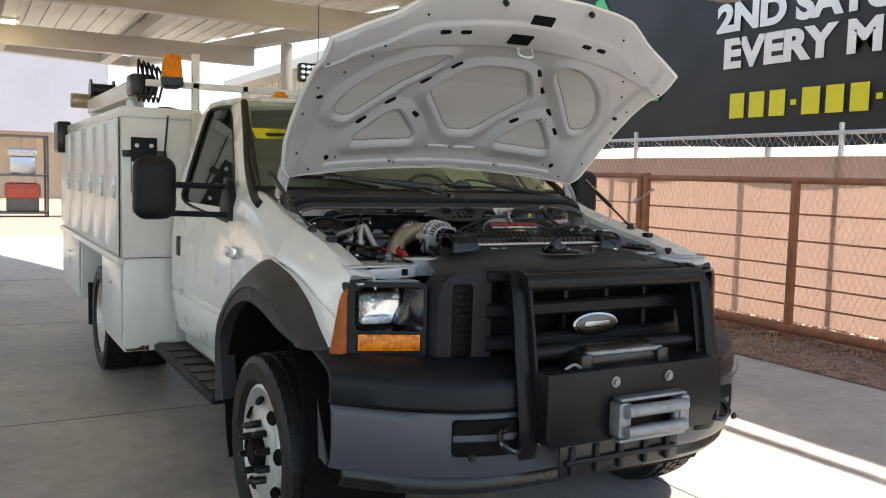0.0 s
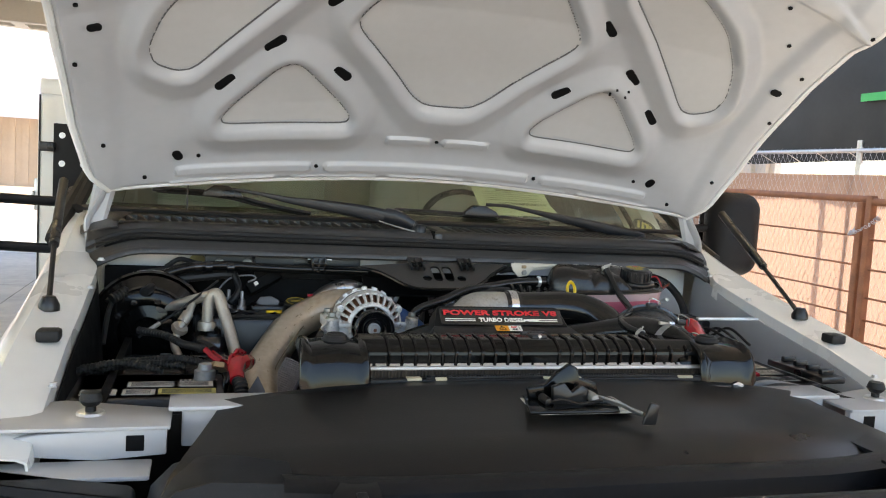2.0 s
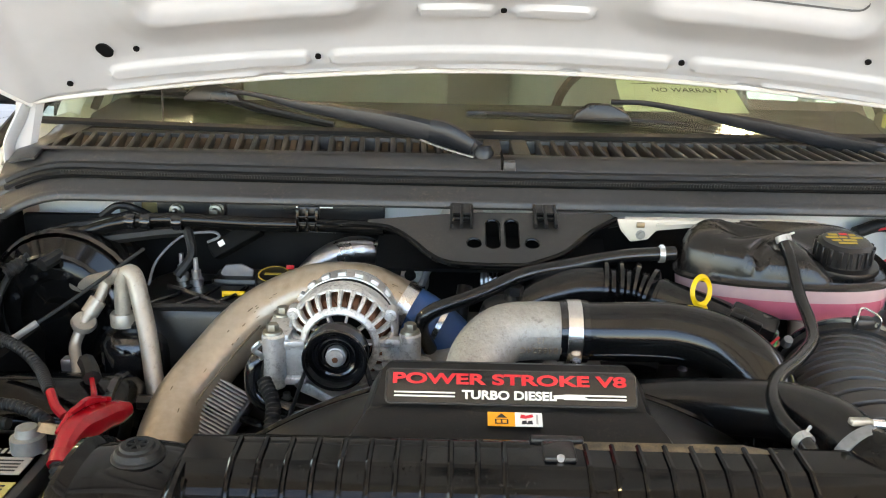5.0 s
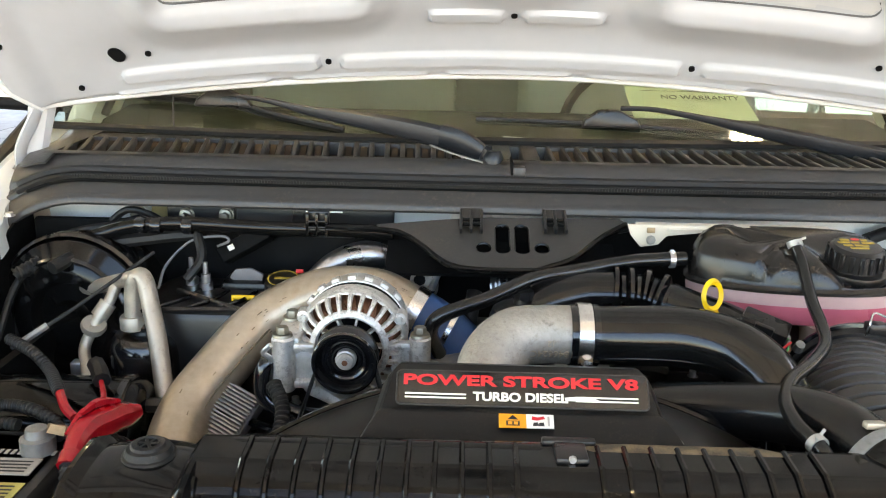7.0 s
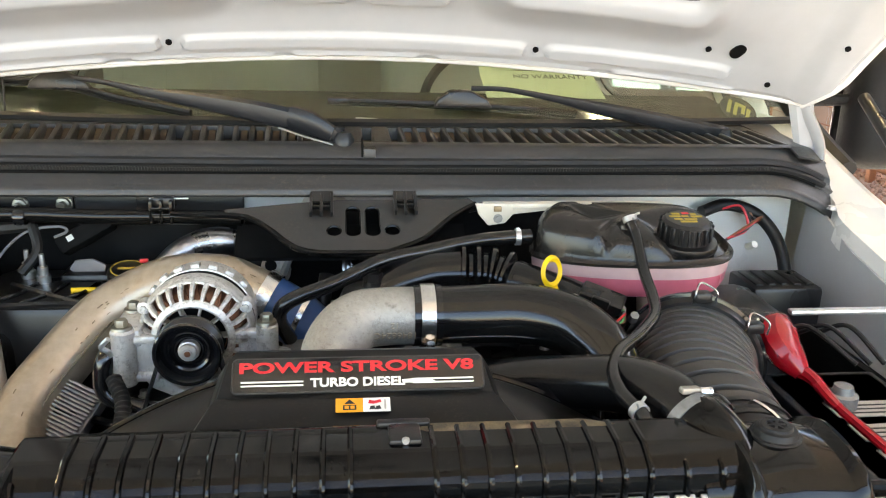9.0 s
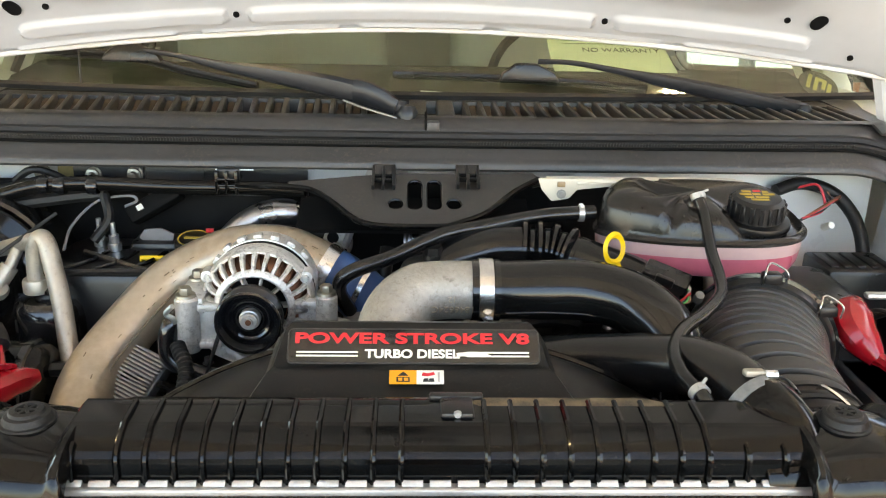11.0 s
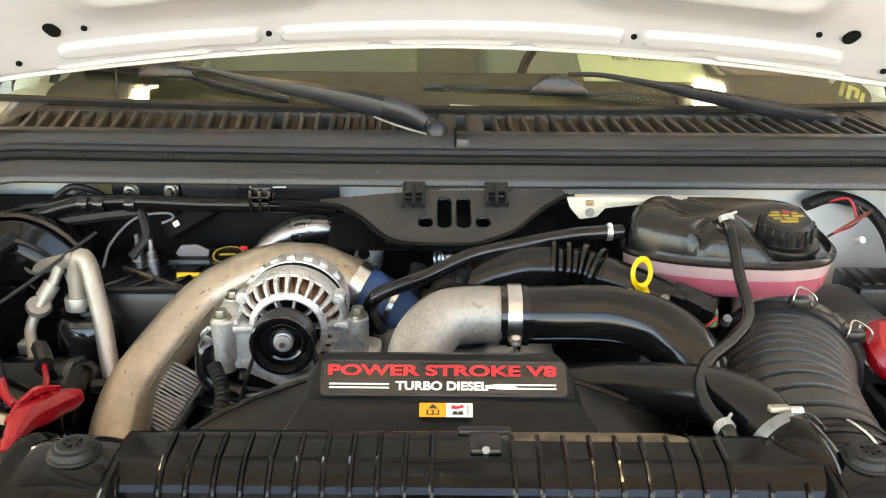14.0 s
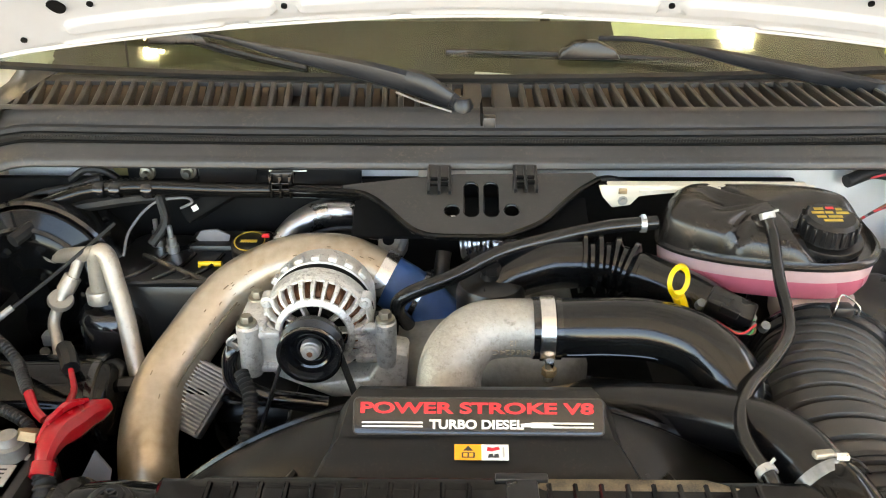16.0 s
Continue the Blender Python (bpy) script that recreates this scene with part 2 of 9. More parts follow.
def dust(m, col, amount, scale, cut=0.58):
    """Sparse specks of dry dust over a dark surface."""
    t = m.node_tree
    b = t.nodes["Principled BSDF"]
    src = b.inputs["Base Color"].links[0].from_socket
    co, n1, n2 = t.nodes.new("ShaderNodeTexCoord"), t.nodes.new("ShaderNodeTexNoise"), t.nodes.new("ShaderNodeTexNoise")
    n1.inputs["Scale"].default_value, n1.inputs["Detail"].default_value, n1.inputs["Roughness"].default_value = scale, 8, 0.75
    n2.inputs["Scale"].default_value, n2.inputs["Detail"].default_value = scale * 0.06, 3
    mul, ramp, mix = t.nodes.new("ShaderNodeMath"), t.nodes.new("ShaderNodeMapRange"), t.nodes.new("ShaderNodeMixRGB")
    for n in (n1, n2):
        t.links.new(co.outputs["Object"], n.inputs["Vector"])
    mul.operation = "MULTIPLY_ADD"
    mul.inputs[1].default_value = 0.35
    t.links.new(n2.outputs["Fac"], mul.inputs[0])
    t.links.new(n1.outputs["Fac"], mul.inputs[2])
    ramp.inputs[1].default_value, ramp.inputs[2].default_value = cut + 0.16, cut + 0.36
    ramp.inputs[3].default_value, ramp.inputs[4].default_value = 0.0, amount
    t.links.new(mul.outputs[0], ramp.inputs[0])
    t.links.new(ramp.outputs[0], mix.inputs[0])
    t.links.new(src, mix.inputs[1])
    mix.inputs[2].default_value = (*col, 1)
    t.links.new(mix.outputs[0], b.inputs["Base Color"])


for m_, am, sc in ((M_COWL, 0.5, 160), (M_COVER, 0.16, 260), (M_PLATE, 0.3, 220), (M_BLACK, 0.16, 260), (M_RUBBLACK, 0.12, 260), (M_TANKTOP, 0.14, 240), (M_TANK, 0.10, 320), (M_HOSE, 0.12, 320), (M_PIPEBLK, 0.08, 300), (M_RUBBER, 0.18, 300), (M_GLOSSBRK, 0.10, 320), (M_GREYPL, 0.12, 160), (M_TEX, 0.12, 160)):
    dust(m_, (0.16, 0.13, 0.095), am, sc)
dust(M_PIPE, (0.16, 0.11, 0.06), 0.45, 46, 0.60)
dust(M_ALU, (0.10, 0.085, 0.065), 0.7, 130, 0.55)
dust(M_CASTDULL, (0.12, 0.10, 0.075), 0.7, 90, 0.55)
dust(M_ALUSM, (0.14, 0.11, 0.07), 0.6, 90, 0.56)
dust(M_CONC, (0.20, 0.18, 0.155), 0.5, 6, 0.56)


# ---- builders ----
def obj(name, bm, material, parent=None, label="", smooth=True):
    me = bpy.data.meshes.new(name)
    bm.to_mesh(me)
    bm.free()
    me.materials.append(material)
    if smooth:
        for p in me.polygons:
            p.use_smooth = True
        me.set_sharp_from_angle(angle=radians(38))
    ob = new(name, me)
    if parent:
        ob.parent = parent
    if label:
        ob["label"] = label
    return ob


def part(name, bm, material, parent, label="", smooth=True):
    return obj(name, bm, material, parent, label, smooth)


def thing(name, label, category, group="", kind=""):
    return tagged(new(name), label, category, group, kind)


def structure(name, bm, material, label="", smooth=True):
    return tagged(obj(name, bm, material, None, label, smooth), label, "", "", "structure")


def box(x0, x1, y0, y1, z0, z1, bev=0.0, bm=None, seg=2):
    out = bm or bmesh.new()
    t = bmesh.new()
    bmesh.ops.create_cube(t, size=1)
    for v in t.verts:
        v.co = ((x0 + x1) / 2 + v.co.x * (x1 - x0), (y0 + y1) / 2 + v.co.y * (y1 - y0), (z0 + z1) / 2 + v.co.z * (z1 - z0))
    if bev:
        bmesh.ops.bevel(t, geom=t.edges[:], offset=bev, segments=seg, affect="EDGES", profile=0.5)
    return merge(out, t)


def merge(out, t, m=None):
    if m is not None:
        bmesh.ops.transform(t, matrix=m, verts=t.verts)
    vm = [out.verts.new(v.co) for v in t.verts]
    t.verts.index_update()
    for f in t.faces:
        try:
            out.faces.new([vm[v.index] for v in f.verts])
        except ValueError:
            pass
    t.free()
    return out


def moved(bm, m):
    bmesh.ops.transform(bm, matrix=m, verts=bm.verts)
    return bm


def spline(pts, n=8):
    """Catmull-Rom through points (any dimension)."""
    P = [np.array(p, float) for p in pts]
    if len(P) < 3:
        return [P[0] + (P[-1] - P[0]) * i / n for i in range(n + 1)]
    P = [2 * P[0] - P[1]] + P + [2 * P[-1] - P[-2]]
    out = []
    for i in range(1, len(P) - 2):
        a, b, c, d = P[i - 1:i + 3]
        for k in range(n):
            s = k / n
            out.append(0.5 * (2 * b + (c - a) * s + (2 * a - 5 * b + 4 * c - d) * s * s + (3 * b - a - 3 * c + d) * s ** 3))
    out.append(P[-2])
    return out


def tube(pts, r, seg=12, n=6, caps=True, bm=None, smooth=True, flat=1.0, flat_axis=None):
    """A pipe along a smooth line; r is a number or one radius for each point."""
    out = bm or bmesh.new()
    rr = [r] * len(pts) if isinstance(r, (int, float)) else list(r)
    path = spline([(*p, q) for p, q in zip(pts, rr)], n) if smooth and len(pts) > 2 else [np.array((*p, q), float) for p, q in zip(pts, rr)]
    C = [Vector(p[:3]) for p in path]
    R = [p[3] for p in path]
    up = None
    rings = []
    for i, c in enumerate(C):
        t = (C[min(i + 1, len(C) - 1)] - C[max(i - 1, 0)]).normalized()
        if up is None:
            up = t.orthogonal().normalized() if flat_axis is None else Vector(flat_axis)
        up = (up - t * up.dot(t)).normalized()
        s = t.cross(up)
        rings.append([out.verts.new(c + (up * math.cos(2 * math.pi * k / seg) * flat + s * math.sin(2 * math.pi * k / seg)) * R[i]) for k in range(seg)])
    for a, b in zip(rings, rings[1:]):
        for k in range(seg):
            out.faces.new((a[k], a[(k + 1) % seg], b[(k + 1) % seg], b[k]))
    if caps:
        out.faces.new(rings[0][::-1])
        out.faces.new(rings[-1])
    return out


def grooved(pts, r, deep, every, seg=36):
    """A smooth hose with narrow square grooves round it."""
    path = np.array(spline(pts, 60))
    arc = np.concatenate([[0.0], np.cumsum(np.linalg.norm(np.diff(path, axis=0), axis=1))])

    def at(s):
        return np.array([np.interp(s, arc, path[:, k]) for k in range(3)])
    marks = [(0.0, r)]
    g = every
    while g < arc[-1] - every:
        marks += [(g - every * 0.45, r + deep * 0.25), (g - 0.0032, r + deep * 0.1), (g - 0.0026, r - deep * 0.1), (g - 0.0018, r - deep), (g + 0.0018, r - deep), (g + 0.0026, r - deep * 0.1), (g + 0.0032, r + deep * 0.1)]
        g += every
    rows = []
    for s, q in marks + [(float(arc[-1]), r)]:
        t = Vector(at(min(s + 0.02, arc[-1])) - at(max(s - 0.02, 0.0))).normalized()
        side = t.cross(Vector((0, 0, 1))).normalized()
        up = side.cross(t)
        c = Vector(at(s))
        rows.append([c + (side * math.cos(a) + up * math.sin(a)) * q for a in np.linspace(0, 2 * math.pi, seg + 1)[:-1]])
    return grid(rows, close_u=True)


def ribbed(pts, r, rib, every, seg=14, n=10, bm=None):
    """A convoluted hose: the radius goes up and down along the line."""
    path = spline(pts, n)
    step = every / 4
    dense, acc = [path[0]], 0.0
    for a, b in zip(path, path[1:]):
        d = np.linalg.norm(b - a)
        while acc + d >= step:
            a = a + (b - a) * (step - acc) / d
            d = np.linalg.norm(b - a)
            dense.append(a)
            acc = 0.0
        acc += d
    rad = [r + (rib if i % 4 in (0, 1) else 0) for i in range(len(dense))]
    return tube(dense, rad, seg=seg, smooth=False, bm=bm)


def lathe(profile, seg=28, m=None, bm=None, close=False):
    """Turn (radius, height) pairs about z."""
    t = bmesh.new()
    rings = []
    for r, h in profile:
        if r <= 1e-6:
            rings.append([t.verts.new((0, 0, h))])
        else:
            rings.append([t.verts.new((r * math.cos(2 * math.pi * k / seg), r * math.sin(2 * math.pi * k / seg), h)) for k in range(seg)])
    pairs = list(zip(rings, rings[1:])) + ([(rings[-1], rings[0])] if close else [])
    for a, b in pairs:
        for k in range(seg):
            k2 = (k + 1) % seg
            f = [a[k % len(a)], a[k2 % len(a)], b[k2 % len(b)], b[k % len(b)]]
            f = [v for i, v in enumerate(f) if v not in f[:i]]
            if len(f) > 2:
                t.faces.new(f)
    if m is not None:
        bmesh.ops.transform(t, matrix=m, verts=t.verts)
    if bm is None:
        return t
    return merge(bm, t)


def prism(outline, d0, d1, plane="xy", bev=0.0, bm=None, seg=2, m=None):
    """An outline (2D points) pushed from d0 to d1 along the third axis."""
    put = {"xy": lambda a, b, c: (a, b, c), "xz": lambda a, b, c: (a, c, b), "yz": lambda a, b, c: (c, a, b)}[plane]
    t = bmesh.new()
    lo = [t.verts.new(put(a, b, d0)) for a, b in outline]
    hi = [t.verts.new(put(a, b, d1)) for a, b in outline]
    n = len(lo)
    t.faces.new(lo[::-1])
    t.faces.new(hi)
    for i in range(n):
        t.faces.new((lo[i], lo[(i + 1) % n], hi[(i + 1) % n], hi[i]))
    bmesh.ops.recalc_face_normals(t, faces=t.faces)
    if bev:
        bmesh.ops.bevel(t, geom=t.edges[:], offset=bev, segments=seg, affect="EDGES", profile=0.5)
    return merge(bm or bmesh.new(), t, m)


def rounded(x0, x1, y0, y1, r, n=5):
    pts = []
    for cx, cy, a in ((x1 - r, y1 - r, 0), (x0 + r, y1 - r, 90), (x0 + r, y0 + r, 180), (x1 - r, y0 + r, 270)):
        for k in range(n + 1):
            s = radians(a + 90 * k / n)
            pts.append((cx + r * math.cos(s), cy + r * math.sin(s)))
    return pts


def grid(rows, close_u=False, thick=0.0):
    """A sheet from rows of points; thick pushes a second skin against the normal."""
    t = bmesh.new()
    V = [[t.verts.new(p) for p in row] for row in rows]
    for a, b in zip(V, V[1:]):
        n = len(a)
        for k in range(n if close_u else n - 1):
            t.faces.new((a[k], a[(k + 1) % n], b[(k + 1) % n], b[k]))
    if thick:
        bmesh.ops.recalc_face_normals(t, faces=t.faces)
        bmesh.ops.solidify(t, geom=t.faces[:], thickness=thick)
    return t


def text(name, body, size, m, material, parent, extrude=0.0005, space=1.0, stretch=1.0, bold=0.0, align="CENTER"):
    cu = bpy.data.curves.new(name, "FONT")
    cu.body, cu.size, cu.extrude, cu.align_x, cu.align_y = body, size, extrude, align, "CENTER"
    cu.space_character, cu.offset = space, bold
    ob = new(name, cu)
    bpy.context.view_layer.update()
    me = bpy.data.meshes.new_from_object(ob)
    bpy.data.objects.remove(ob)
    me.materials.append(material)
    out = new(name, me)
    for v in me.vertices:
        v.co = (m @ Matrix.Diagonal((stretch, 1, 1, 1))) @ v.co
    if parent:
        out.parent = parent
    return out


def bolt(at, r, h, axis="z"):
    t = lathe([(0, 0), (r * 1.5, 0), (r * 1.5, h * 0.25), (r, h * 0.25), (r, h), (0, h)], 8)
    turn = {"z": pose(*at), "y": pose(*at, 90), "x": pose(*at, 0, 90)}[axis]
    return moved(t, turn)


# ---- ground and shelter ----
structure("ground", grid([[(x, y, 0) for x in np.linspace(-150, 150, 31)] for y in np.linspace(-120, 260, 39)]), M_DIRT, "pale dusty yard ground")
structure("floor", box(-14, 4.0, -9, 18.5, -0.05, 0.012), M_CONC, "worn grey concrete slab")
jt = structure("floor_joint", bmesh.new(), M_DARK)
jb = bmesh.new()
for y in (-4.2, -0.6, 3.0, 6.6, 10.2, 13.8):
    box(-14, 4.0, y, y + 0.006, 0.012, 0.0135, bm=jb)
for x in (-9.8, -6.2, -2.6, 1.0):
    box(x, x + 0.006, -9, 18.5, 0.012, 0.0134, bm=jb)
jb.to_mesh(jt.data)
jb.free()
crack = tube([(-4.3, 9.5, 0.012), (-3.9, 9.2, 0.012), (-3.8, 8.6, 0.012), (-3.3, 8.2, 0.012), (-3.2, 7.4, 0.012)], 0.006, 4, smooth=False)
structure("floor_crack", crack, M_DARK)
gr = structure("gravel_bed", grid([[(x, y, 0.02 + 0.04 * max(0, x - 4.2)) for x in np.linspace(4.0, 9, 8)] for y in np.linspace(-9, 26, 30)]), M_GRAVEL, "reddish gravel strip beside the slab")
rng = random.Random(3)
gb = bmesh.new()
for k in range(5200):
    x, y = 4.02 + 1.9 * rng.random(), -0.5 + 8.5 * rng.random()
    r = 0.010 + 0.02 * rng.random() ** 2
    t = bmesh.new()
    bmesh.ops.create_icosphere(t, subdivisions=1, radius=r)
    for v in t.verts:
        v.co *= 0.75 + 0.5 * rng.random()
    merge(gb, t, pose(x, y, 0.025 + 0.04 * max(0, x - 4.2) + r * 0.2, rng.random() * 360, rng.random() * 360))
tagged(obj("gravel", gb, M_STONE, None, "", False), "small reddish brown gravel stones beside slab", "gravel", "", "stuff")


def shelter():
    Z = 3.6
    # front edge and right notch are unseen, placed to shape sun and shade
    outline = [(0.85, 15.1), (-12, 10.9), (-12, -2.8), (3.3, -2.8), (3.3, 2.6), (4.25, 3.0)]
    c = structure("ceiling", prism(outline, Z + 0.16, Z + 0.22), M_CANOPY, "pale metal canopy roof sheet")
    t = bmesh.new()
    for k in range(70):
        x = -11.8 + 0.23 * k
        y1 = 15.0 + (x - 0.85) * 0.327 if x < 0.85 else 15.0 - (x - 0.85) * 3.55
        if x > 3.2:
            continue
        if y1 > -1:
            box(x, x + 0.05, -2.75, y1, Z + 0.135, Z + 0.16, bm=t)
    part("roof_rib", t, M_CANOPY, c, smooth=False)
    for i, x in enumerate((-10.5, -8.7, -6.9, -5.1, -3.3, -1.5, 0.3)):
        y1 = 14.9 + (x - 0.85) * 0.327
        b = structure("beam", box(x - 0.05, x + 0.05, -2.75, y1, Z - 0.08, Z + 0.13, 0.006), M_BEAM)
        t = box(x - 0.09, x + 0.09, -2.75, y1, Z - 0.095, Z - 0.08)
        part("flange", t, M_BEAM, b)
    structure("beam", tube([(-12, 10.9, Z + 0.02), (0.85, 15.1, Z + 0.02)], 0.13, 4), M_BEAM)
    structure("beam", tube([(0.85, 15.1, Z + 0.02), (4.25, 3.0, Z + 0.02), (3.3, 2.6, Z + 0.02), (3.3, -2.8, Z + 0.02)], 0.13, 4, smooth=False), M_BEAM)
    for y in (-2.6, 3.2, 7.2, 11):
        structure("beam", box(-12, 3.3 if y < 3 else 4.25 - (y - 3) * 0.28, y - 0.08, y + 0.08, Z - 0.36, Z - 0.09, 0.006), M_BEAM)
    for x, y in ((2.25, 10.1), (3.22, -2.5), (-11.8, 10.7), (-11.8, 3), (-11.8, -2.5)):
        structure("pillar", box(x - 0.07, x + 0.07, y - 0.07, y + 0.07, 0, Z - 0.1, 0.006), M_BEAM)
    first = None
    for x in (-4.2, -1.50, 1.30):
        for y in (1.80, 6.2, 10.4):
            if y > 8 and x > 1:
                continue
            m = pose(x, y, Z - 0.16)
            if first:
                copy_thing(first, m)
                continue
            first = thing("roof_lamp", "white ceiling fixture with four glowing strips", "lamp", "roof lamps")
            part("lamp_tray", box(-0.13, 0.13, -0.13, 0.13, 0.03, 0.09, 0.01), M_WHITE, first)
            for k in range(4):
                part("tube_lamp", tube([(-0.066 + 0.044 * k, -0.085, 0.018), (-0.066 + 0.044 * k, 0.085, 0.018)], 0.014, 8), M_GLOW, first)
            for s in (-1, 1):
                part("hanger", tube([(0, 0.08 * s, 0.09), (0, 0.08 * s, 0.30)], 0.004, 5), M_ZINC, first)
            first.matrix_basis = m


shelter()


def fence():
    X = 4.9
    f = thing("pipe_fence", "rusty brown pipe fence with thin horizontal rails", "fence")
    rails = [(1.606, 0.033), (1.284, 0.009), (1.028, 0.009), (0.783, 0.009), (0.592, 0.009), (0.401, 0.009), (0.17, 0.05)]
    for z, r in rails:
        part("rail", tube([(X, -4, z - 0.01), (X, 5.0, z)], r, 12 if r > 0.02 else 8), M_RAIL, f)
        part("rail", tube([(X + 0.05, 5.08, z + 0.02), (X + 0.05, 14, z + 0.05)], r * 0.97, 12 if r > 0.02 else 8), M_RAIL, f)
    for y in (-3.2, -1.15, 0.90, 2.95, 5.0, 5.1, 7.1, 9.2, 11.3, 13.4):
        part("post", box(X - 0.034, X + 0.034, y - 0.034, y + 0.034, 0.0, 1.66 if y in (5.0,) else 1.60, 0.01), M_RAIL, f)
    ch = thing("chain", "loose galvanised chain tying two fence posts", "chain")
    for k in range(22):
        a = 2 * math.pi * k / 22
        m = pose(X - 0.02 + 0.09 * math.cos(a), 5.04 + 0.11 * math.sin(a), 1.40 + 0.06 * math.cos(a) - 0.04 * math.sin(a) + (0.10 if k < 4 else 0), 90 * (k % 2), 30, math.degrees(a))
        part("link", moved(lathe([(0.013, 0.0), (0.017, 0.004), (0.021, 0), (0.017, -0.004)], 10, close=True), m @ Matrix.Diagonal((1.35, 0.8, 1, 1))), M_ZINC, ch)
    # woven screen on a chain-link fence behind
    XS = 5.55
    s = structure("screen", grid([[(XS + 0.02 * math.sin(3 * y) + 0.006 * math.sin(17 * y + 5 * z), y, z) for z in np.linspace(0.12, 1.86, 20)] for y in np.linspace(-4, 16, 260)]), M_SCREEN, "tan woven privacy screen")
    wire = bmesh.new()
    P = 0.075
    y = -2.5
    while y < 9.0:
        for sgn in (-1, 1):
            pts = []
            for i in range(28):
                pts.append((XS - 0.035 + 0.006 * (i % 2), y + sgn * (P / 2 if i % 2 else 0), 0.1 + i * P))
            for p, q in zip(pts, pts[1:]):
                tube([p, q], 0.0014, 3, caps=False, bm=wire, smooth=False)
        y += P
    cl = tagged(obj("chain_link", wire, M_ZINC, None, "", False), "galvanised chain-link mesh before the tan screen", "fence mesh", "", "stuff")
    for y in (-3, 0.0, 3.0, 6.0, 9.0, 12):
        structure("screen_post", tube([(XS + 0.06, y, 0), (XS + 0.06, y, 2.2)], 0.03, 10), M_ZINC)
    structure("screen_rail", tube([(XS + 0.05, -4, 2.1), (XS + 0.05, 16, 2.1)], 0.022, 10), M_ZINC)
    XB = 5.9
    bn = thing("banner", "large black vinyl banner with white and yellow lettering", "banner")
    part("sheet", grid([[(XB + 0.015 * math.sin(2 * y + z), y, z + 0.02 * math.sin(1.3 * y)) for z in np.linspace(2.0, 4.6, 14)] for y in np.linspace(-3, 8.2, 60)], thick=0.004), M_BANNER, bn)
    face = lambda y, z: Matrix.Translation((XB - 0.03, y, z)) @ pose(0, 0, 0, 90, 0, -90)
    text("lettering", "2ND SATU", 0.43, face(4.95, 3.50), M_WHITEINK, bn, 0.002, bold=0.022, align="LEFT", stretch=1.12)
    text("lettering", "EVERY M", 0.455, face(4.84, 3.075), M_WHITEINK, bn, 0.002, bold=0.022, align="LEFT", stretch=1.16)
    for k, w in enumerate((0.24, 0.24, 0.24, 0.10, 0.25, 0.24, 0.24, 0.10, 0.25, 0.24, 0.24)):
        y0 = 4.70 - sum((0.24, 0.24, 0.24, 0.10, 0.25, 0.24, 0.24, 0.10, 0.25, 0.24, 0.24)[:k]) - 0.045 * k
        z0, z1 = (2.33, 2.62) if w > 0.2 else (2.44, 2.50)
        part("number_bar", box(XB - 0.032, XB - 0.027, y0 - w + 0.03, y0, z0, z1, 0.0), M_YELLOWINK, bn, "yellow bar")
    part("green_mark", prism([(7.35, 3.78), (6.85, 3.78), (7.1, 4.15), (7.25, 4.1)], XB - 0.032, XB - 0.027, "yz"), M_GREENINK, bn)
    part("green_mark", box(XB - 0.032, XB - 0.027, 5.9, 6.35, 2.62, 2.70), M_GREENINK, bn)
    for y in np.linspace(-2.8, 8.0, 24):
        part("tie", tube([(XB - 0.005, y, 2.02), (XB - 0.05, y, 1.97), (XS + 0.05, y, 2.08)], 0.004, 5), M_WHITEINK, bn)
    # rail above the view and its posts, added for the shadow bars they cast
    structure("banner_rail", tube([(5.97, -3.2, 5.0), (5.97, 8.3, 5.0)], 0.045, 10), M_ZINC)
    for y in (-2.4, -0.2, 2.0, 4.2, 6.4):
        structure("banner_post", tube([(5.99, y, 0), (5.99, y, 5.0)], 0.045, 10), M_ZINC)
    # ribbed wall further along
    sw = structure("wall_east", box(6.3, 6.4, 8.2, 26, 0, 4.3), M_CANOPY, "beige ribbed metal wall")
    t = bmesh.new()
    for k in range(58):
        box(6.24, 6.3, 8.3 + 0.3 * k, 8.42 + 0.3 * k, 0.0, 4.28, bm=t)
    part("wall_rib", t, M_CANOPY, sw, smooth=False)
    structure("fascia", box(5.6, 6.5, 8.2, 26, 4.3, 4.55), M_CANOPY)


fence()


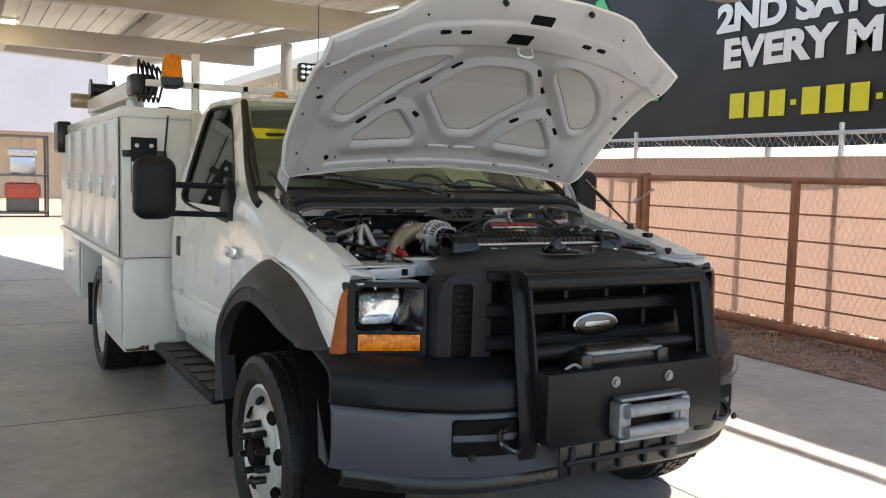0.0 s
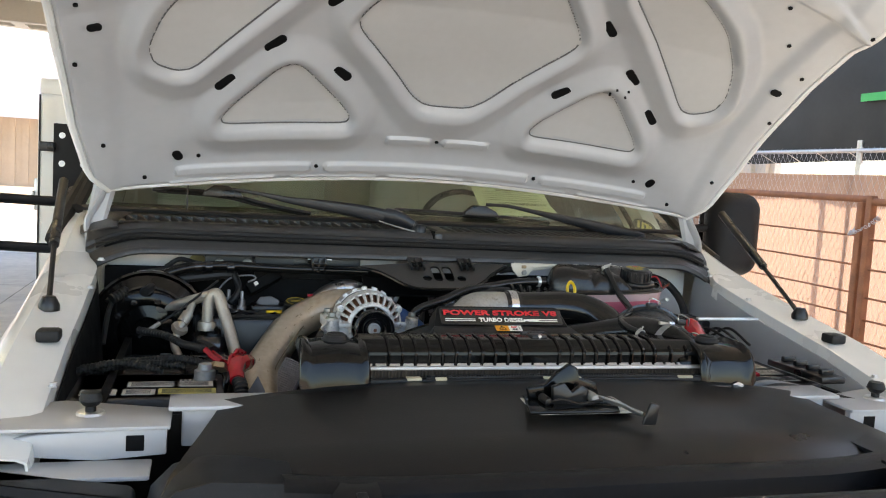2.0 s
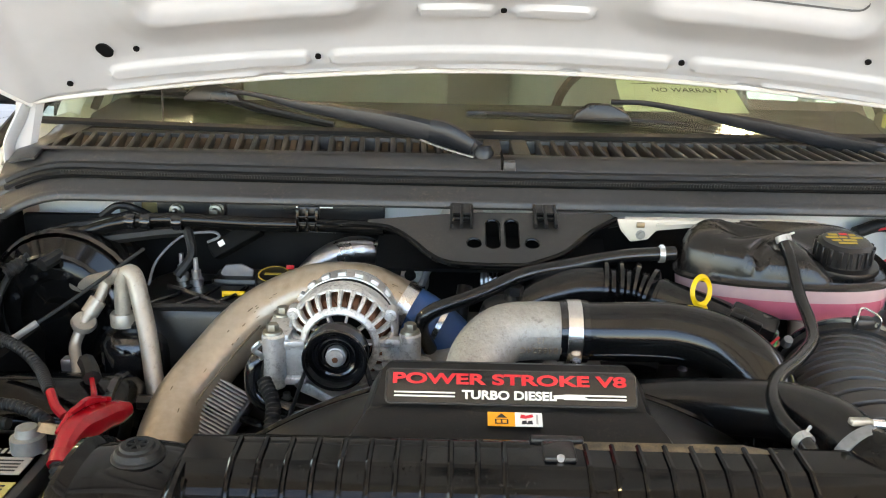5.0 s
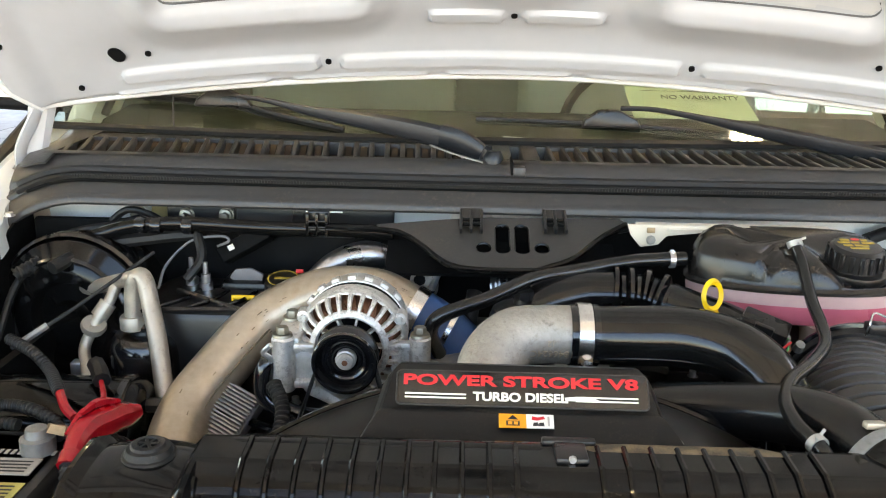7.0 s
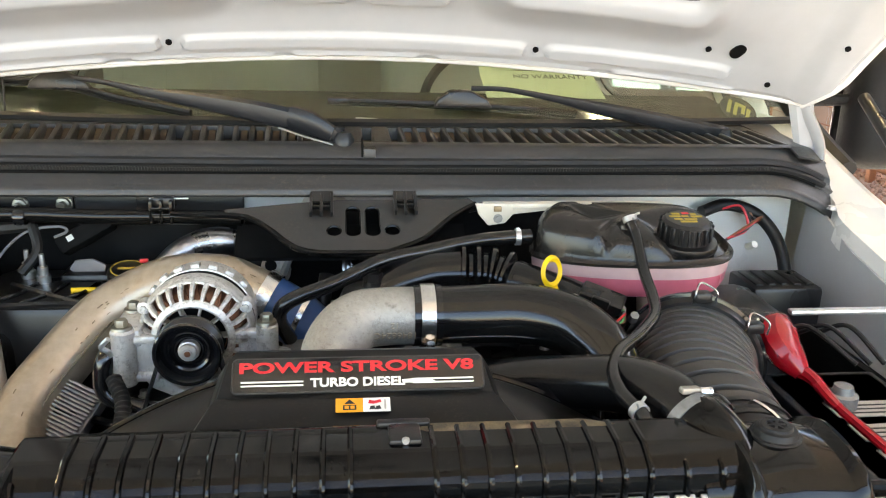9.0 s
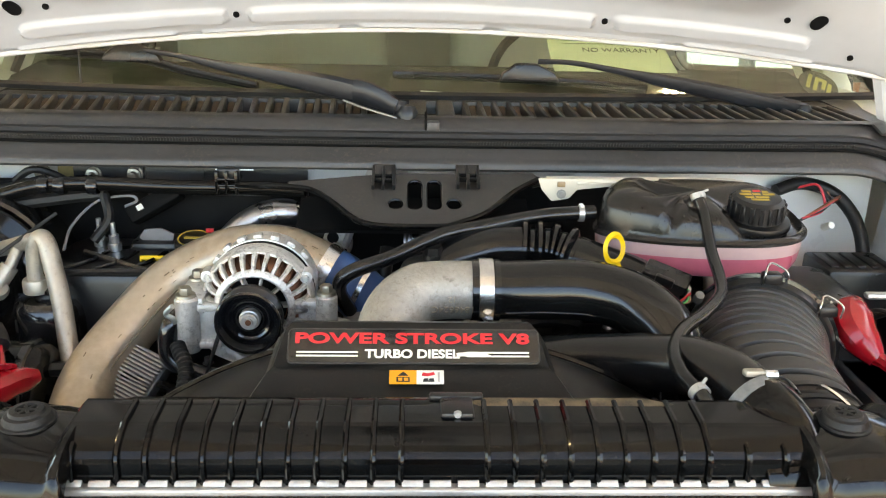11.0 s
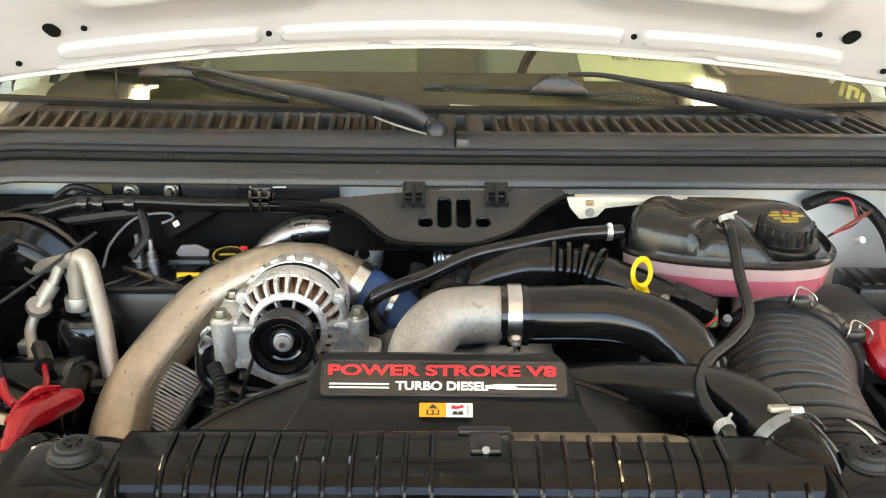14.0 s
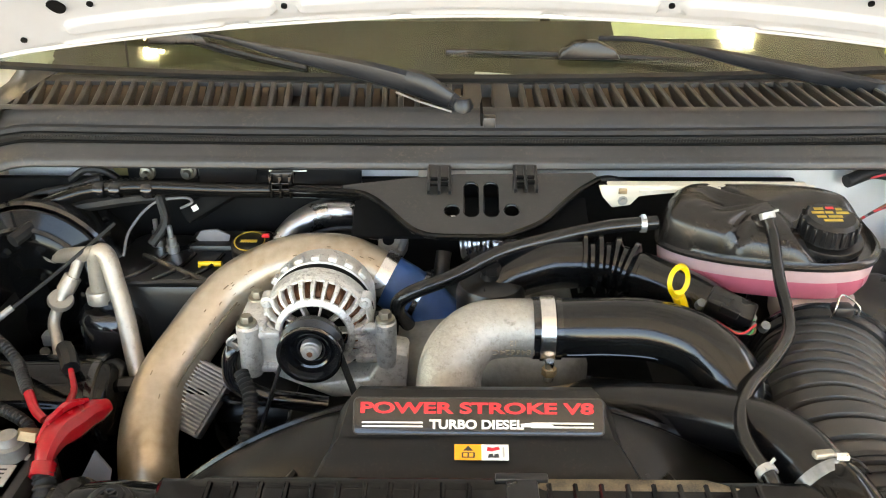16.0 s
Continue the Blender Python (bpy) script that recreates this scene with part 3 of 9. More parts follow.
def yard():
    structure("backdrop_wall", box(-40, 30, 44, 44.3, 0, 3.4), M_TANWALL, "long beige yard wall")
    t = bmesh.new()
    for k in range(90):
        box(-30 + 0.6 * k, -29.7 + 0.6 * k, 43.95, 44, 0, 3.3, bm=t)
    structure("wall_rib", t, M_TANWALL, smooth=False)
    structure("far_wall", box(-40, 4.3, 42, 42.3, 3.2, 7.0), M_LAV, "tall pale lavender trailer side")
    for x in (-1.1, 0.75):
        r = thing("storage_rack", "grey steel storage cage with machinery inside", "rack", "storage racks")
        for dx in (0, 1.35):
            for dy in (0, 0.9):
                part("upright", box(x + dx, x + dx + 0.06, 26.5 + dy, 26.56 + dy, 0.0, 2.5), M_BEAMDK, r)
        for z in (0.1, 1.25, 2.45):
            part("shelf", box(x, x + 1.41, 26.5, 27.45, z, z + 0.06), M_BEAMDK, r)
        e = thing("machine", "metal engine block stored on the rack shelf", "machine", "stored machines")
        part("block", box(x + 0.35, x + 1.05, 26.7, 27.2, 1.31, 1.85, 0.06), M_ZINC, e)
        part("cover", box(x + 0.3, x + 1.1, 26.65, 27.25, 1.85, 2.1, 0.1), M_ALU, e)
        e = thing("red_machine", "small red and dark machine stored on the rack", "machine", "stored machines")
        part("cover", box(x + 0.2, x + 1.2, 26.6, 27.3, 0.55, 1.05, 0.12), M_REDDUST, e)
        part("base", box(x + 0.25, x + 1.15, 26.65, 27.3, 0.16, 0.6, 0.05), M_BEAMDK, e)
    car = thing("white_car", "white parked sedan far across the yard", "car")
    cx, cy = -3.0, 36.0
    prof = [(-2.2, 0.35), (-2.2, 0.75), (-2.0, 0.88), (-1.2, 0.95), (-0.5, 1.42), (0.7, 1.42), (1.4, 0.98), (2.1, 0.9), (2.25, 0.7), (2.25, 0.35)]
    part("body", prism([(cx + a, b) for a, b in prof], cy, cy + 1.7, "xz", 0.05), M_WHITE, car)
    part("glass", prism([(cx + a, b) for a, b in ((-1.0, 0.98), (-0.45, 1.36), (0.65, 1.36), (1.2, 0.98))], cy - 0.01, cy + 0.02, "xz"), M_TINT, car)
    for dx in (-1.35, 1.4):
        w = part("wheel", lathe([(0, -0.02), (0.2, -0.02), (0.32, -0.01), (0.32, 0.2), (0, 0.2)], 20, pose(cx + dx, cy - 0.01, 0.32, -90)), M_RUBBER, car)
        part("rim", lathe([(0, -0.03), (0.19, -0.025), (0.2, 0), (0, 0)], 16, pose(cx + dx, cy - 0.01, 0.32, -90)), M_ALU, w)


yard()


# ---- truck: body ----
truck = thing("service_truck", "white service truck with open hood, black guard and utility box", "truck")


def lerp(x, pts):
    return float(np.interp(x, [p[0] for p in pts], [p[1] for p in pts]))


# hood, propped open
HOOD_Z = [(0.45, 2.145), (0.5, 2.128), (0.578, 2.098), (0.7, 2.045), (0.83, 1.972), (0.93, 1.897), (1.0, 1.842), (1.07, 1.776), (1.142, 1.692), (1.184, 1.64), (1.214, 1.606), (1.240, 1.581)]


def hood_edges(u):
    a = min(1.0, abs(u))
    front = lerp(a, [(0, 0.355), (0.2, 0.36), (0.4, 0.385), (0.6, 0.425), (0.7, 0.447), (0.8, 0.472), (1, 0.52)])
    tip = lerp(a, [(0, 2.275), (0.25, 2.270), (0.48, 2.253), (0.58, 2.238), (0.64, 2.205), (0.70, 2.165), (0.76, 2.138), (0.85, 2.105), (1, 2.043)])
    return 1.241 - 0.018 * a ** 3, front, tip


def hood_z(x, y):
    """Height of the hood's inner face: a crowned sheet whose nose turns up."""
    u = x / 0.885
    rear, front, zf = hood_edges(u)
    v = (rear - y) / (rear - front)
    body = lambda q: lerp(q, HOOD_Z) - 0.125 * x * x - 0.05 * max(0.0, abs(x) - 0.74) ** 1.2
    if v <= 0.76:
        return body(y)
    w = min(1.0, (v - 0.76) / 0.24)
    return body(rear + (front - rear) * 0.76) * (1 - w) + zf * w - 0.022 * math.sin(math.pi * w)


def hood_xy(u, v):
    rear, front, _ = hood_edges(u)
    y = rear + (front - rear) * v
    w = lerp(v, [(0, 0.80), (0.06, 0.845), (0.2, 0.87), (0.5, 0.88), (1, 0.885)])
    return u * w, y


def seg_dist(p, a, b):
    ax, ay = a
    dx, dy = b[0] - ax, b[1] - ay
    s = max(0.0, min(1.0, ((p[0] - ax) * dx + (p[1] - ay) * dy) / (dx * dx + dy * dy + 1e-12)))
    return math.hypot(p[0] - ax - s * dx, p[1] - ay - s * dy)


def poly_dist(p, poly):
    """Signed distance to an outline, minus inside."""
    d = min(seg_dist(p, poly[i], poly[(i + 1) % len(poly)]) for i in range(len(poly)))
    inside = False
    for i in range(len(poly)):
        (x1, y1), (x2, y2) = poly[i], poly[(i + 1) % len(poly)]
        if (y1 > p[1]) != (y2 > p[1]) and p[0] < (x2 - x1) * (p[1] - y1) / (y2 - y1) + x1:
            inside = not inside
    return -d if inside else d


HEX = [(-0.055, 1.070), (0.055, 1.070), (0.098, 1.047), (0.256, 0.893), (0.264, 0.864), (0.155, 0.735), (0.10, 0.715), (-0.10, 0.715), (-0.155, 0.735), (-0.264, 0.864), (-0.256, 0.893), (-0.098, 1.047)]
TRI = [(-0.538, 1.107), (-0.548, 1.094), (-0.418, 0.988), (-0.39, 0.980), (-0.366, 0.989), (-0.236, 1.096), (-0.245, 1.111)]
BIG = [(-0.692, 0.965), (-0.645, 0.987), (-0.608, 0.983), (-0.322, 0.722), (-0.302, 0.68), (-0.305, 0.652), (-0.37, 0.650), (-0.46, 0.678), (-0.585, 0.758), (-0.67, 0.852), (-0.703, 0.925)]


def soften(poly, n=2, f=0.2):
    """Cut the corners of an outline into short curves."""
    for _ in range(n):
        out = []
        for (x0, y0), (x1, y1) in zip(poly, poly[1:] + poly[:1]):
            d = math.hypot(x1 - x0, y1 - y0)
            k = min(f, 0.018 / max(d, 1e-6)) if d > 0.05 else f
            out += [(x0 + (x1 - x0) * k, y0 + (y1 - y0) * k), (x1 + (x0 - x1) * k, y1 + (y0 - y1) * k)]
        poly = out
    return poly


HEX, TRI, BIG = soften(HEX), soften(TRI), soften(BIG)
CUTS = [HEX, TRI, [(-x, y) for x, y in TRI[::-1]], BIG, [(-x, y) for x, y in BIG[::-1]]]
BEADS = [((-0.125, 1.147), (-0.020, 1.148)), ((0.026, 1.148), (0.135, 1.147)), ((-0.640, 1.198), (-0.325, 1.205)), ((-0.272, 1.206), (0.276, 1.206)), ((0.328, 1.205), (0.637, 1.198))]
RIDGES = [((-0.66, 1.222), (-0.41, 1.226)), ((-0.36, 1.229), (-0.14, 1.231)), ((-0.10, 1.229), (0.10, 1.229)), ((0.14, 1.231), (0.40, 1.229)), ((0.45, 1.226), (0.66, 1.222))]


def smooth01(a, b, x):
    s = max(0.0, min(1.0, (x - a) / (b - a)))
    return s * s * (3 - 2 * s)


def hood_relief(x, y):
    """How far the pressed inner panel stands from the outer skin (up to 28 mm)."""
    d = min(poly_dist((x, y), c) for c in CUTS)
    h = 0.010 + 0.010 * smooth01(0.0, 0.010, d) + 0.008 * math.exp(-((d - 0.022) / 0.012) ** 2) - 0.012 * smooth01(0.035, 0.075, d)
    h -= 0.010 * smooth01(0.05, 0.0, abs(y - 1.176)) * smooth01(0.75, 0.6, abs(x))
    for a, b in BEADS:
        h += 0.008 * smooth01(0.010, 0.0055, seg_dist((x, y), a, b))
    for a, b in RIDGES:
        h += 0.005 * smooth01(0.007, 0.003, seg_dist((x, y), a, b))
    h += 0.012 * smooth01(0.575, 0.56, y - 0.10 * x * x) - 0.010 * smooth01(0.45, 0.435, y - 0.25 * x * x)
    h += 0.010 * smooth01(0.76, 0.80, abs(x))
    return h


def build_hood():
    nu, nv = 280, 200
    rows, outer = [], []
    for j in range(nv + 1):
        r, o = [], []
        for i in range(nu + 1):
            u = -1 + 2 * i / nu
            v = 0.13 * j / 60 if j < 60 else 0.13 + 0.87 * (j - 60) / (nv - 60)
            x, y = hood_xy(u, v)
            z = hood_z(x, y)
            n = Vector((0.22 * x, -0.62, -0.78)).normalized()
            edge = min(v, 1 - v, (1 - abs(u)) * 0.8)
            h = hood_relief(x, y) * smooth01(0.0, 0.02, edge) if edge > 0 else 0.0
            base = Vector((x, y, z)) - n * 0.018
            r.append(base + n * h)
            o.append(base - n * 0.008)
        rows.append(r)
        outer.append(o[::5])
    full = grid(rows)
    full.verts.ensure_lookup_table()
    inside = {}
    for f in full.faces:
        c = sum((v.co for v in f.verts), Vector()) / len(f.verts)
        ds = [poly_dist((c.x, c.y), q) for q in CUTS]
        k = min(range(len(CUTS)), key=lambda i: ds[i])
        if ds[k] < -0.001:
            inside.setdefault(k, []).append(f)
    liners = []
    for k, fs in inside.items():
        t = bmesh.new()
        vm = {}
        for f in fs:
            for v in f.verts:
                if v not in vm:
                    vm[v] = t.verts.new(v.co + Vector((0, -0.0009, -0.0012)))
            t.faces.new([vm[v] for v in f.verts])
        liners.append(t)
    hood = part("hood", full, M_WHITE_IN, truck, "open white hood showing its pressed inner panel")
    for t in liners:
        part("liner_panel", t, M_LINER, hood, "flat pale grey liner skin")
    for q in CUTS:
        loop = [(*p, 0) for p in q]
        ring = []
        for (x0, y0, _), (x1, y1, _) in zip(loop, loop[1:] + loop[:1]):
            n_ = max(1, int(math.hypot(x1 - x0, y1 - y0) / 0.02))
            for i in range(n_):
                x, y = x0 + (x1 - x0) * i / n_, y0 + (y1 - y0) * i / n_
                nn = Vector((0.22 * x, -0.62, -0.78)).normalized()
                ring.append(Vector((x, y, hood_z(x, y))) + nn * (0.0105 - 0.018))
        ring.append(ring[0])
        part("liner_gap", tube(ring, 0.0022, 5, smooth=False), M_GAP, hood, "thin dark gap round the liner")
    part("outer_skin", grid(outer[::5] + ([outer[-1]] if nv % 5 else []), thick=-0.006), M_WHITE, hood, "white painted outer skin")
    ring = []
    for i in range(0, 121):
        u = -1 + 2 * i / 120
        ring.append((*hood_xy(u, 0), u))
    for name, v, r in (("front_hem", 1.0, 0.007), ("rear_hem", 0.0, 0.006)):
        pts = []
        for i in range(61):
            x, y = hood_xy(-1 + i / 30, v)
            pts.append((x, y + 0.012, hood_z(x, y) + 0.014))
        part(name, tube(pts, r, 8, smooth=False), M_WHITE, hood)
    for s in (-1, 1):
        pts = []
        for j in range(41):
            x, y = hood_xy(s, j / 40)
            pts.append((x, y + 0.01, hood_z(x, y) + 0.012))
        part("side_hem", tube(pts, 0.009, 8, smooth=False), M_WHITE, hood)
    # dark plates laid on the panel, for the shade in its slots and holes
    slots = [(0.540, 1.016, 40, 0.056, 0.020), (0.437, 0.929, 41, 0.058, 0.020), (0.315, 0.823, 44, 0.058, 0.020), (0.220, 0.719, 50, 0.058, 0.020), (0.276, 1.0, -38, 0.050, 0.026), (0.645, 1.166, -70, 0.030, 0.022), (0.310, 0.500, 3, 0.05, 0.02), (0.400, 0.510, 5, 0.05, 0.02), (0.80, 0.863, 5, 0.03, 0.018)]
    small = [(0.302, 1.204), (0.596, 1.172), (0.805, 1.12), (0.828, 0.806), (0.74, 0.74), (0.66, 0.641), (0.645, 0.559), (0.86, 0.62), (0.72, 1.2), (0.50, 0.47), (0.845, 0.94)]

    def onto(x, y, turn, bm):
        h = hood_relief(x, y)
        n = Vector((0.25 * x, -0.62, -0.78)).normalized()
        p = Vector((x, y, hood_z(x, y))) + n * (h - 0.0165)
        slope = math.degrees(math.atan2(hood_z(x, y - 0.02) - hood_z(x, y + 0.02), 0.04))
        return moved(bm, Matrix.Translation(p) @ pose(0, 0, 0, -slope, math.degrees(math.atan(0.25 * x)), 0) @ pose(0, 0, 0, 0, 0, turn))
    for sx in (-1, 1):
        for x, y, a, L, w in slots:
            part("slot", onto(sx * x, y, sx * a if sx > 0 else -a, prism(rounded(-L / 2, L / 2, -w / 2, w / 2, w * 0.49), -0.002, 0.002)), M_DARK, hood, "pressed slot, a dark plate for its shade")
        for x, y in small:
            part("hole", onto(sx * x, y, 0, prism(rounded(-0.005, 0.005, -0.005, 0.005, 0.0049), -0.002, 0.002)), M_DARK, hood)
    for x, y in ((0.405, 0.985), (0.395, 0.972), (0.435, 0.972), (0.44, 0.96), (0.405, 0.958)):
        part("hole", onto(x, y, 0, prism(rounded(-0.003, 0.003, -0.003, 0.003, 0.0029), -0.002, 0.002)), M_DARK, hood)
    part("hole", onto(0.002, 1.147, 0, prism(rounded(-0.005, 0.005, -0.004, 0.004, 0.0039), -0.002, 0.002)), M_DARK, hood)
    part("striker_opening", onto(-0.04, 0.508, 0, prism(rounded(-0.055, 0.055, -0.03, 0.03, 0.006), -0.002, 0.002)), M_DARK, hood, "hood striker opening, a dark plate for its shade")
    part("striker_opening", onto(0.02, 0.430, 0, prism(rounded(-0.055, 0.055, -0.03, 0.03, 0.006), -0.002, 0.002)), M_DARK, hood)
    loop = moved(tube([(-0.035, 0, -0.01), (-0.03, 0, -0.05), (0.03, 0, -0.05), (0.035, 0, -0.01)], 0.006, 8), Matrix.Translation((-0.035, 0.485, 2.105)) @ pose(0, 0, 0, -20))
    part("striker", loop, M_ZINC, hood, "metal hood striker loop")
    for x in (-0.2, 0.24):
        part("rubber_stop", onto(x, 0.385, 0, lathe([(0, -0.02), (0.012, -0.018), (0.012, 0), (0, 0)], 10)), M_RUBBER, hood)
    for s in (-1, 1):
        hinge = tube([(s * 0.80, 1.255, 1.555), (s * 0.825, 1.24, 1.50), (s * 0.85, 1.235, 1.45), (s * 0.845, 1.22, 1.40)], [0.016, 0.02, 0.018, 0.014], 8, flat=0.45, flat_axis=(1, 0, 0))
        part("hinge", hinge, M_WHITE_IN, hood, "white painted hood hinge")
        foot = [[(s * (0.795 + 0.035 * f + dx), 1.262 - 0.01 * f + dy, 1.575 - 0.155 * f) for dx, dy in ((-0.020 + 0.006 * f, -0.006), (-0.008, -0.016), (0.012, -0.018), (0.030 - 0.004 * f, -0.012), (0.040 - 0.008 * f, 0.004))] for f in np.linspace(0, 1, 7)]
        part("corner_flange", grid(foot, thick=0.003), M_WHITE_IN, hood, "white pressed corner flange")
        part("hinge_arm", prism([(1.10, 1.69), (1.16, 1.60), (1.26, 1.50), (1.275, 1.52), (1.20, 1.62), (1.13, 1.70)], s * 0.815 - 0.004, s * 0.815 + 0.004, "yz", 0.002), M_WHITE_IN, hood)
        g = part("gas_strut", tube([(s * 0.862, 0.785, 1.322), (s * 0.885, 0.99, 1.43)], 0.0055, 8), M_RUBBER, hood, "black gas strut holding up the hood")
        part("strut_body", tube([(s * 0.882, 0.96, 1.415), (s * 0.90, 1.20, 1.545)], 0.011, 10), M_BLACK, g)
        part("strut_foot", lathe([(0, 0), (0.02, 0), (0.02, 0.012), (0.012, 0.028), (0, 0.03)], 12, pose(s * 0.86, 0.772, 1.305)), M_BLACK, g)


build_hood()

# fenders
LEDGE = [(0.20, 1.15), (0.30, 1.19), (0.40, 1.222), (0.6, 1.272), (0.8, 1.308), (1.0, 1.35), (1.15, 1.385), (1.30, 1.43), (1.45, 1.455), (1.7, 1.45)]


def fender(s):
    rows = []
    for j in range(56):
        y = 0.27 + 1.38 * j / 55
        z = lerp(y, LEDGE)
        tuck = 0.04 * smooth01(0.55, 0.20, y)
        low = lerp(y, [(0.30, 0.90), (0.42, 0.95), (0.55, 1.03), (0.70, 1.075), (0.85, 1.09), (1.0, 1.075), (1.17, 1.01), (1.31, 0.92), (1.40, 0.78), (1.43, 0.60)])
        bulge = 0.03 * math.exp(-((y - 0.8) / 0.35) ** 2)
        inn = 0.80 + 0.03 * smooth01(1.05, 1.15, y)
        sec = [(inn, z - 0.05), (inn + 0.005, z - 0.006), (inn + 0.02, z), (0.86, z + 0.004), (0.885, z + 0.012), (0.905, z + 0.004), (0.925 - tuck * 0.4, z - 0.025), (0.945 - tuck * 0.7 + bulge * 0.4, z - 0.08), (0.955 - tuck * 0.8 + bulge * 0.7, z - 0.16), (0.955 - tuck * 0.5 + bulge, (z + low) / 2 - 0.02), (0.962 - tuck * 0.1 + bulge * 0.5, low)]
        back = 0.034 * max(0.0, 1 - j / 5)
        rows.append([(s * a, y + (back if k > 6 else 0), max(b, low - 0.001) if k > 5 else b) for k, (a, b) in enumerate(sec)])
    f = part("fender", grid(rows, thick=0.004), M_WHITE, truck, "white front fender")
    part("rubber_bump", box(s * 0.835 - 0.02, s * 0.835 + 0.02, 0.60, 0.64, lerp(0.62, LEDGE), lerp(0.62, LEDGE) + 0.022, 0.006), M_RUBBER, f, "black rubber hood bumper")
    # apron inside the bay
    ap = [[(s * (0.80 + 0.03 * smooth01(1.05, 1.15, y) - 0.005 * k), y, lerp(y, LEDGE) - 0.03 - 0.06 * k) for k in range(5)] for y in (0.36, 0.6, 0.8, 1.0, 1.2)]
    # left apron takes the shadow black, so its shade sits in the colour
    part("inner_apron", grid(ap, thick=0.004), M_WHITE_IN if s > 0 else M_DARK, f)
    for y in (0.45, 0.9, 1.08):
        part("apron_bolt", bolt((s * 0.80, y, lerp(y, LEDGE) + 0.002), 0.006, 0.006), M_ZINC, f)
    # flare over the wheel
    lip = spline([(0.45, 0.92, 1.055), (0.58, 0.945, 1.066), (0.70, 0.975, 1.07), (0.85, 1.0, 1.07), (1.01, 1.0, 1.07), (1.20, 0.94, 1.07), (1.33, 0.85, 1.07), (1.40, 0.74, 1.07), (1.37, 0.48, 1.06)], 5)
    crease = spline([(0.37, 0.915, 1.05), (0.55, 1.005, 1.078), (0.66, 1.05, 1.08), (0.82, 1.074, 1.08), (1.0, 1.06, 1.08), (1.17, 0.995, 1.08), (1.31, 0.90, 1.08), (1.41, 0.75, 1.08), (1.41, 0.47, 1.07)], 5)
    rim = spline([(0.315, 0.905, 0.958), (0.42, 0.985, 0.962), (0.52, 1.07, 0.968), (0.70, 1.15, 0.978), (0.95, 1.18, 0.982), (1.15, 1.11, 1.0), (1.33, 0.965, 1.035), (1.43, 0.80, 1.055), (1.44, 0.46, 1.055)], 5)
    arc = []
    for a, b, c in zip(lip, crease, rim):
        ring = [(s * (a[2] - 0.07), a[0], a[1] + 0.006), (s * a[2], a[0], a[1]), (s * (b[2] - 0.006), b[0] * 0.9 + a[0] * 0.1, b[1] * 0.9 + a[1] * 0.1), (s * b[2], b[0], b[1])]
        for w in (0.25, 0.5, 0.75, 0.93):
            p = b * (1 - w) + c * w
            ring.append((s * (p[2] + 0.075 * w * (1 - w)), p[0], p[1]))
        arc.append(ring + [(s * c[2], c[0], c[1]), (s * (c[2] - 0.02), c[0], c[1])])
    part("wheel_flare", grid(arc, thick=0.004), M_FLARE, f, "dark grey plastic wheel arch flare")
    part("flare_foot", prism([(s * 0.955, 0.318), (s * 1.0, 0.335), (s * 1.046, 0.375), (s * 1.05, 0.45), (s * 0.98, 0.45)], 0.906, 0.918, "xy", 0.003), M_FLARE, f)
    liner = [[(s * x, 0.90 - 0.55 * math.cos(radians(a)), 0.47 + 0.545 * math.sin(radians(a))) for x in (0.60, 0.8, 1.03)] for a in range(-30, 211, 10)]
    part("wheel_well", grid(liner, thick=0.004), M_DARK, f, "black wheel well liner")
    return f


fender(-1)
fender(1)


# wheels
def tread(r, w, nb):
    """Tyre with shoulder blocks."""
    bm = lathe([(r * 0.68, -w * 0.40), (r * 0.74, -w * 0.52), (r * 0.90, -w * 0.54), (r * 0.965, -w * 0.48), (r * 0.975, -w * 0.4), (r * 0.975, w * 0.4), (r * 0.965, w * 0.48), (r * 0.90, w * 0.54), (r * 0.74, w * 0.52), (r * 0.68, w * 0.40)], 64)
    for k in range(nb):
        a = 2 * math.pi * k / nb
        for row, (c, ww) in enumerate(((-0.40, 0.17), (-0.19, 0.15), (0, 0.13), (0.19, 0.15), (0.40, 0.17))):
            off = math.pi / nb * (row % 2)
            b = box(-r * math.pi / nb * 0.74, r * math.pi / nb * 0.74, r * 0.965, r * 1.0 - (0.008 if row in (0, 4) else 0), (c - ww / 2) * w, (c + ww / 2) * w)
            merge(bm, b, Matrix.Rotation(a + off, 4, "Z") @ pose(0, 0, 0, 0, 6 if row % 2 else -6, 0))
    return bm


TYRE = tread(0.402, 0.225, 44)
tyre_me = bpy.data.meshes.new("tyre")
TYRE.to_mesh(tyre_me)
TYRE.free()
tyre_me.materials.append(M_RUBBER)
for p in tyre_me.polygons:
    p.use_smooth = True
tyre_me.set_sharp_from_angle(angle=radians(30))


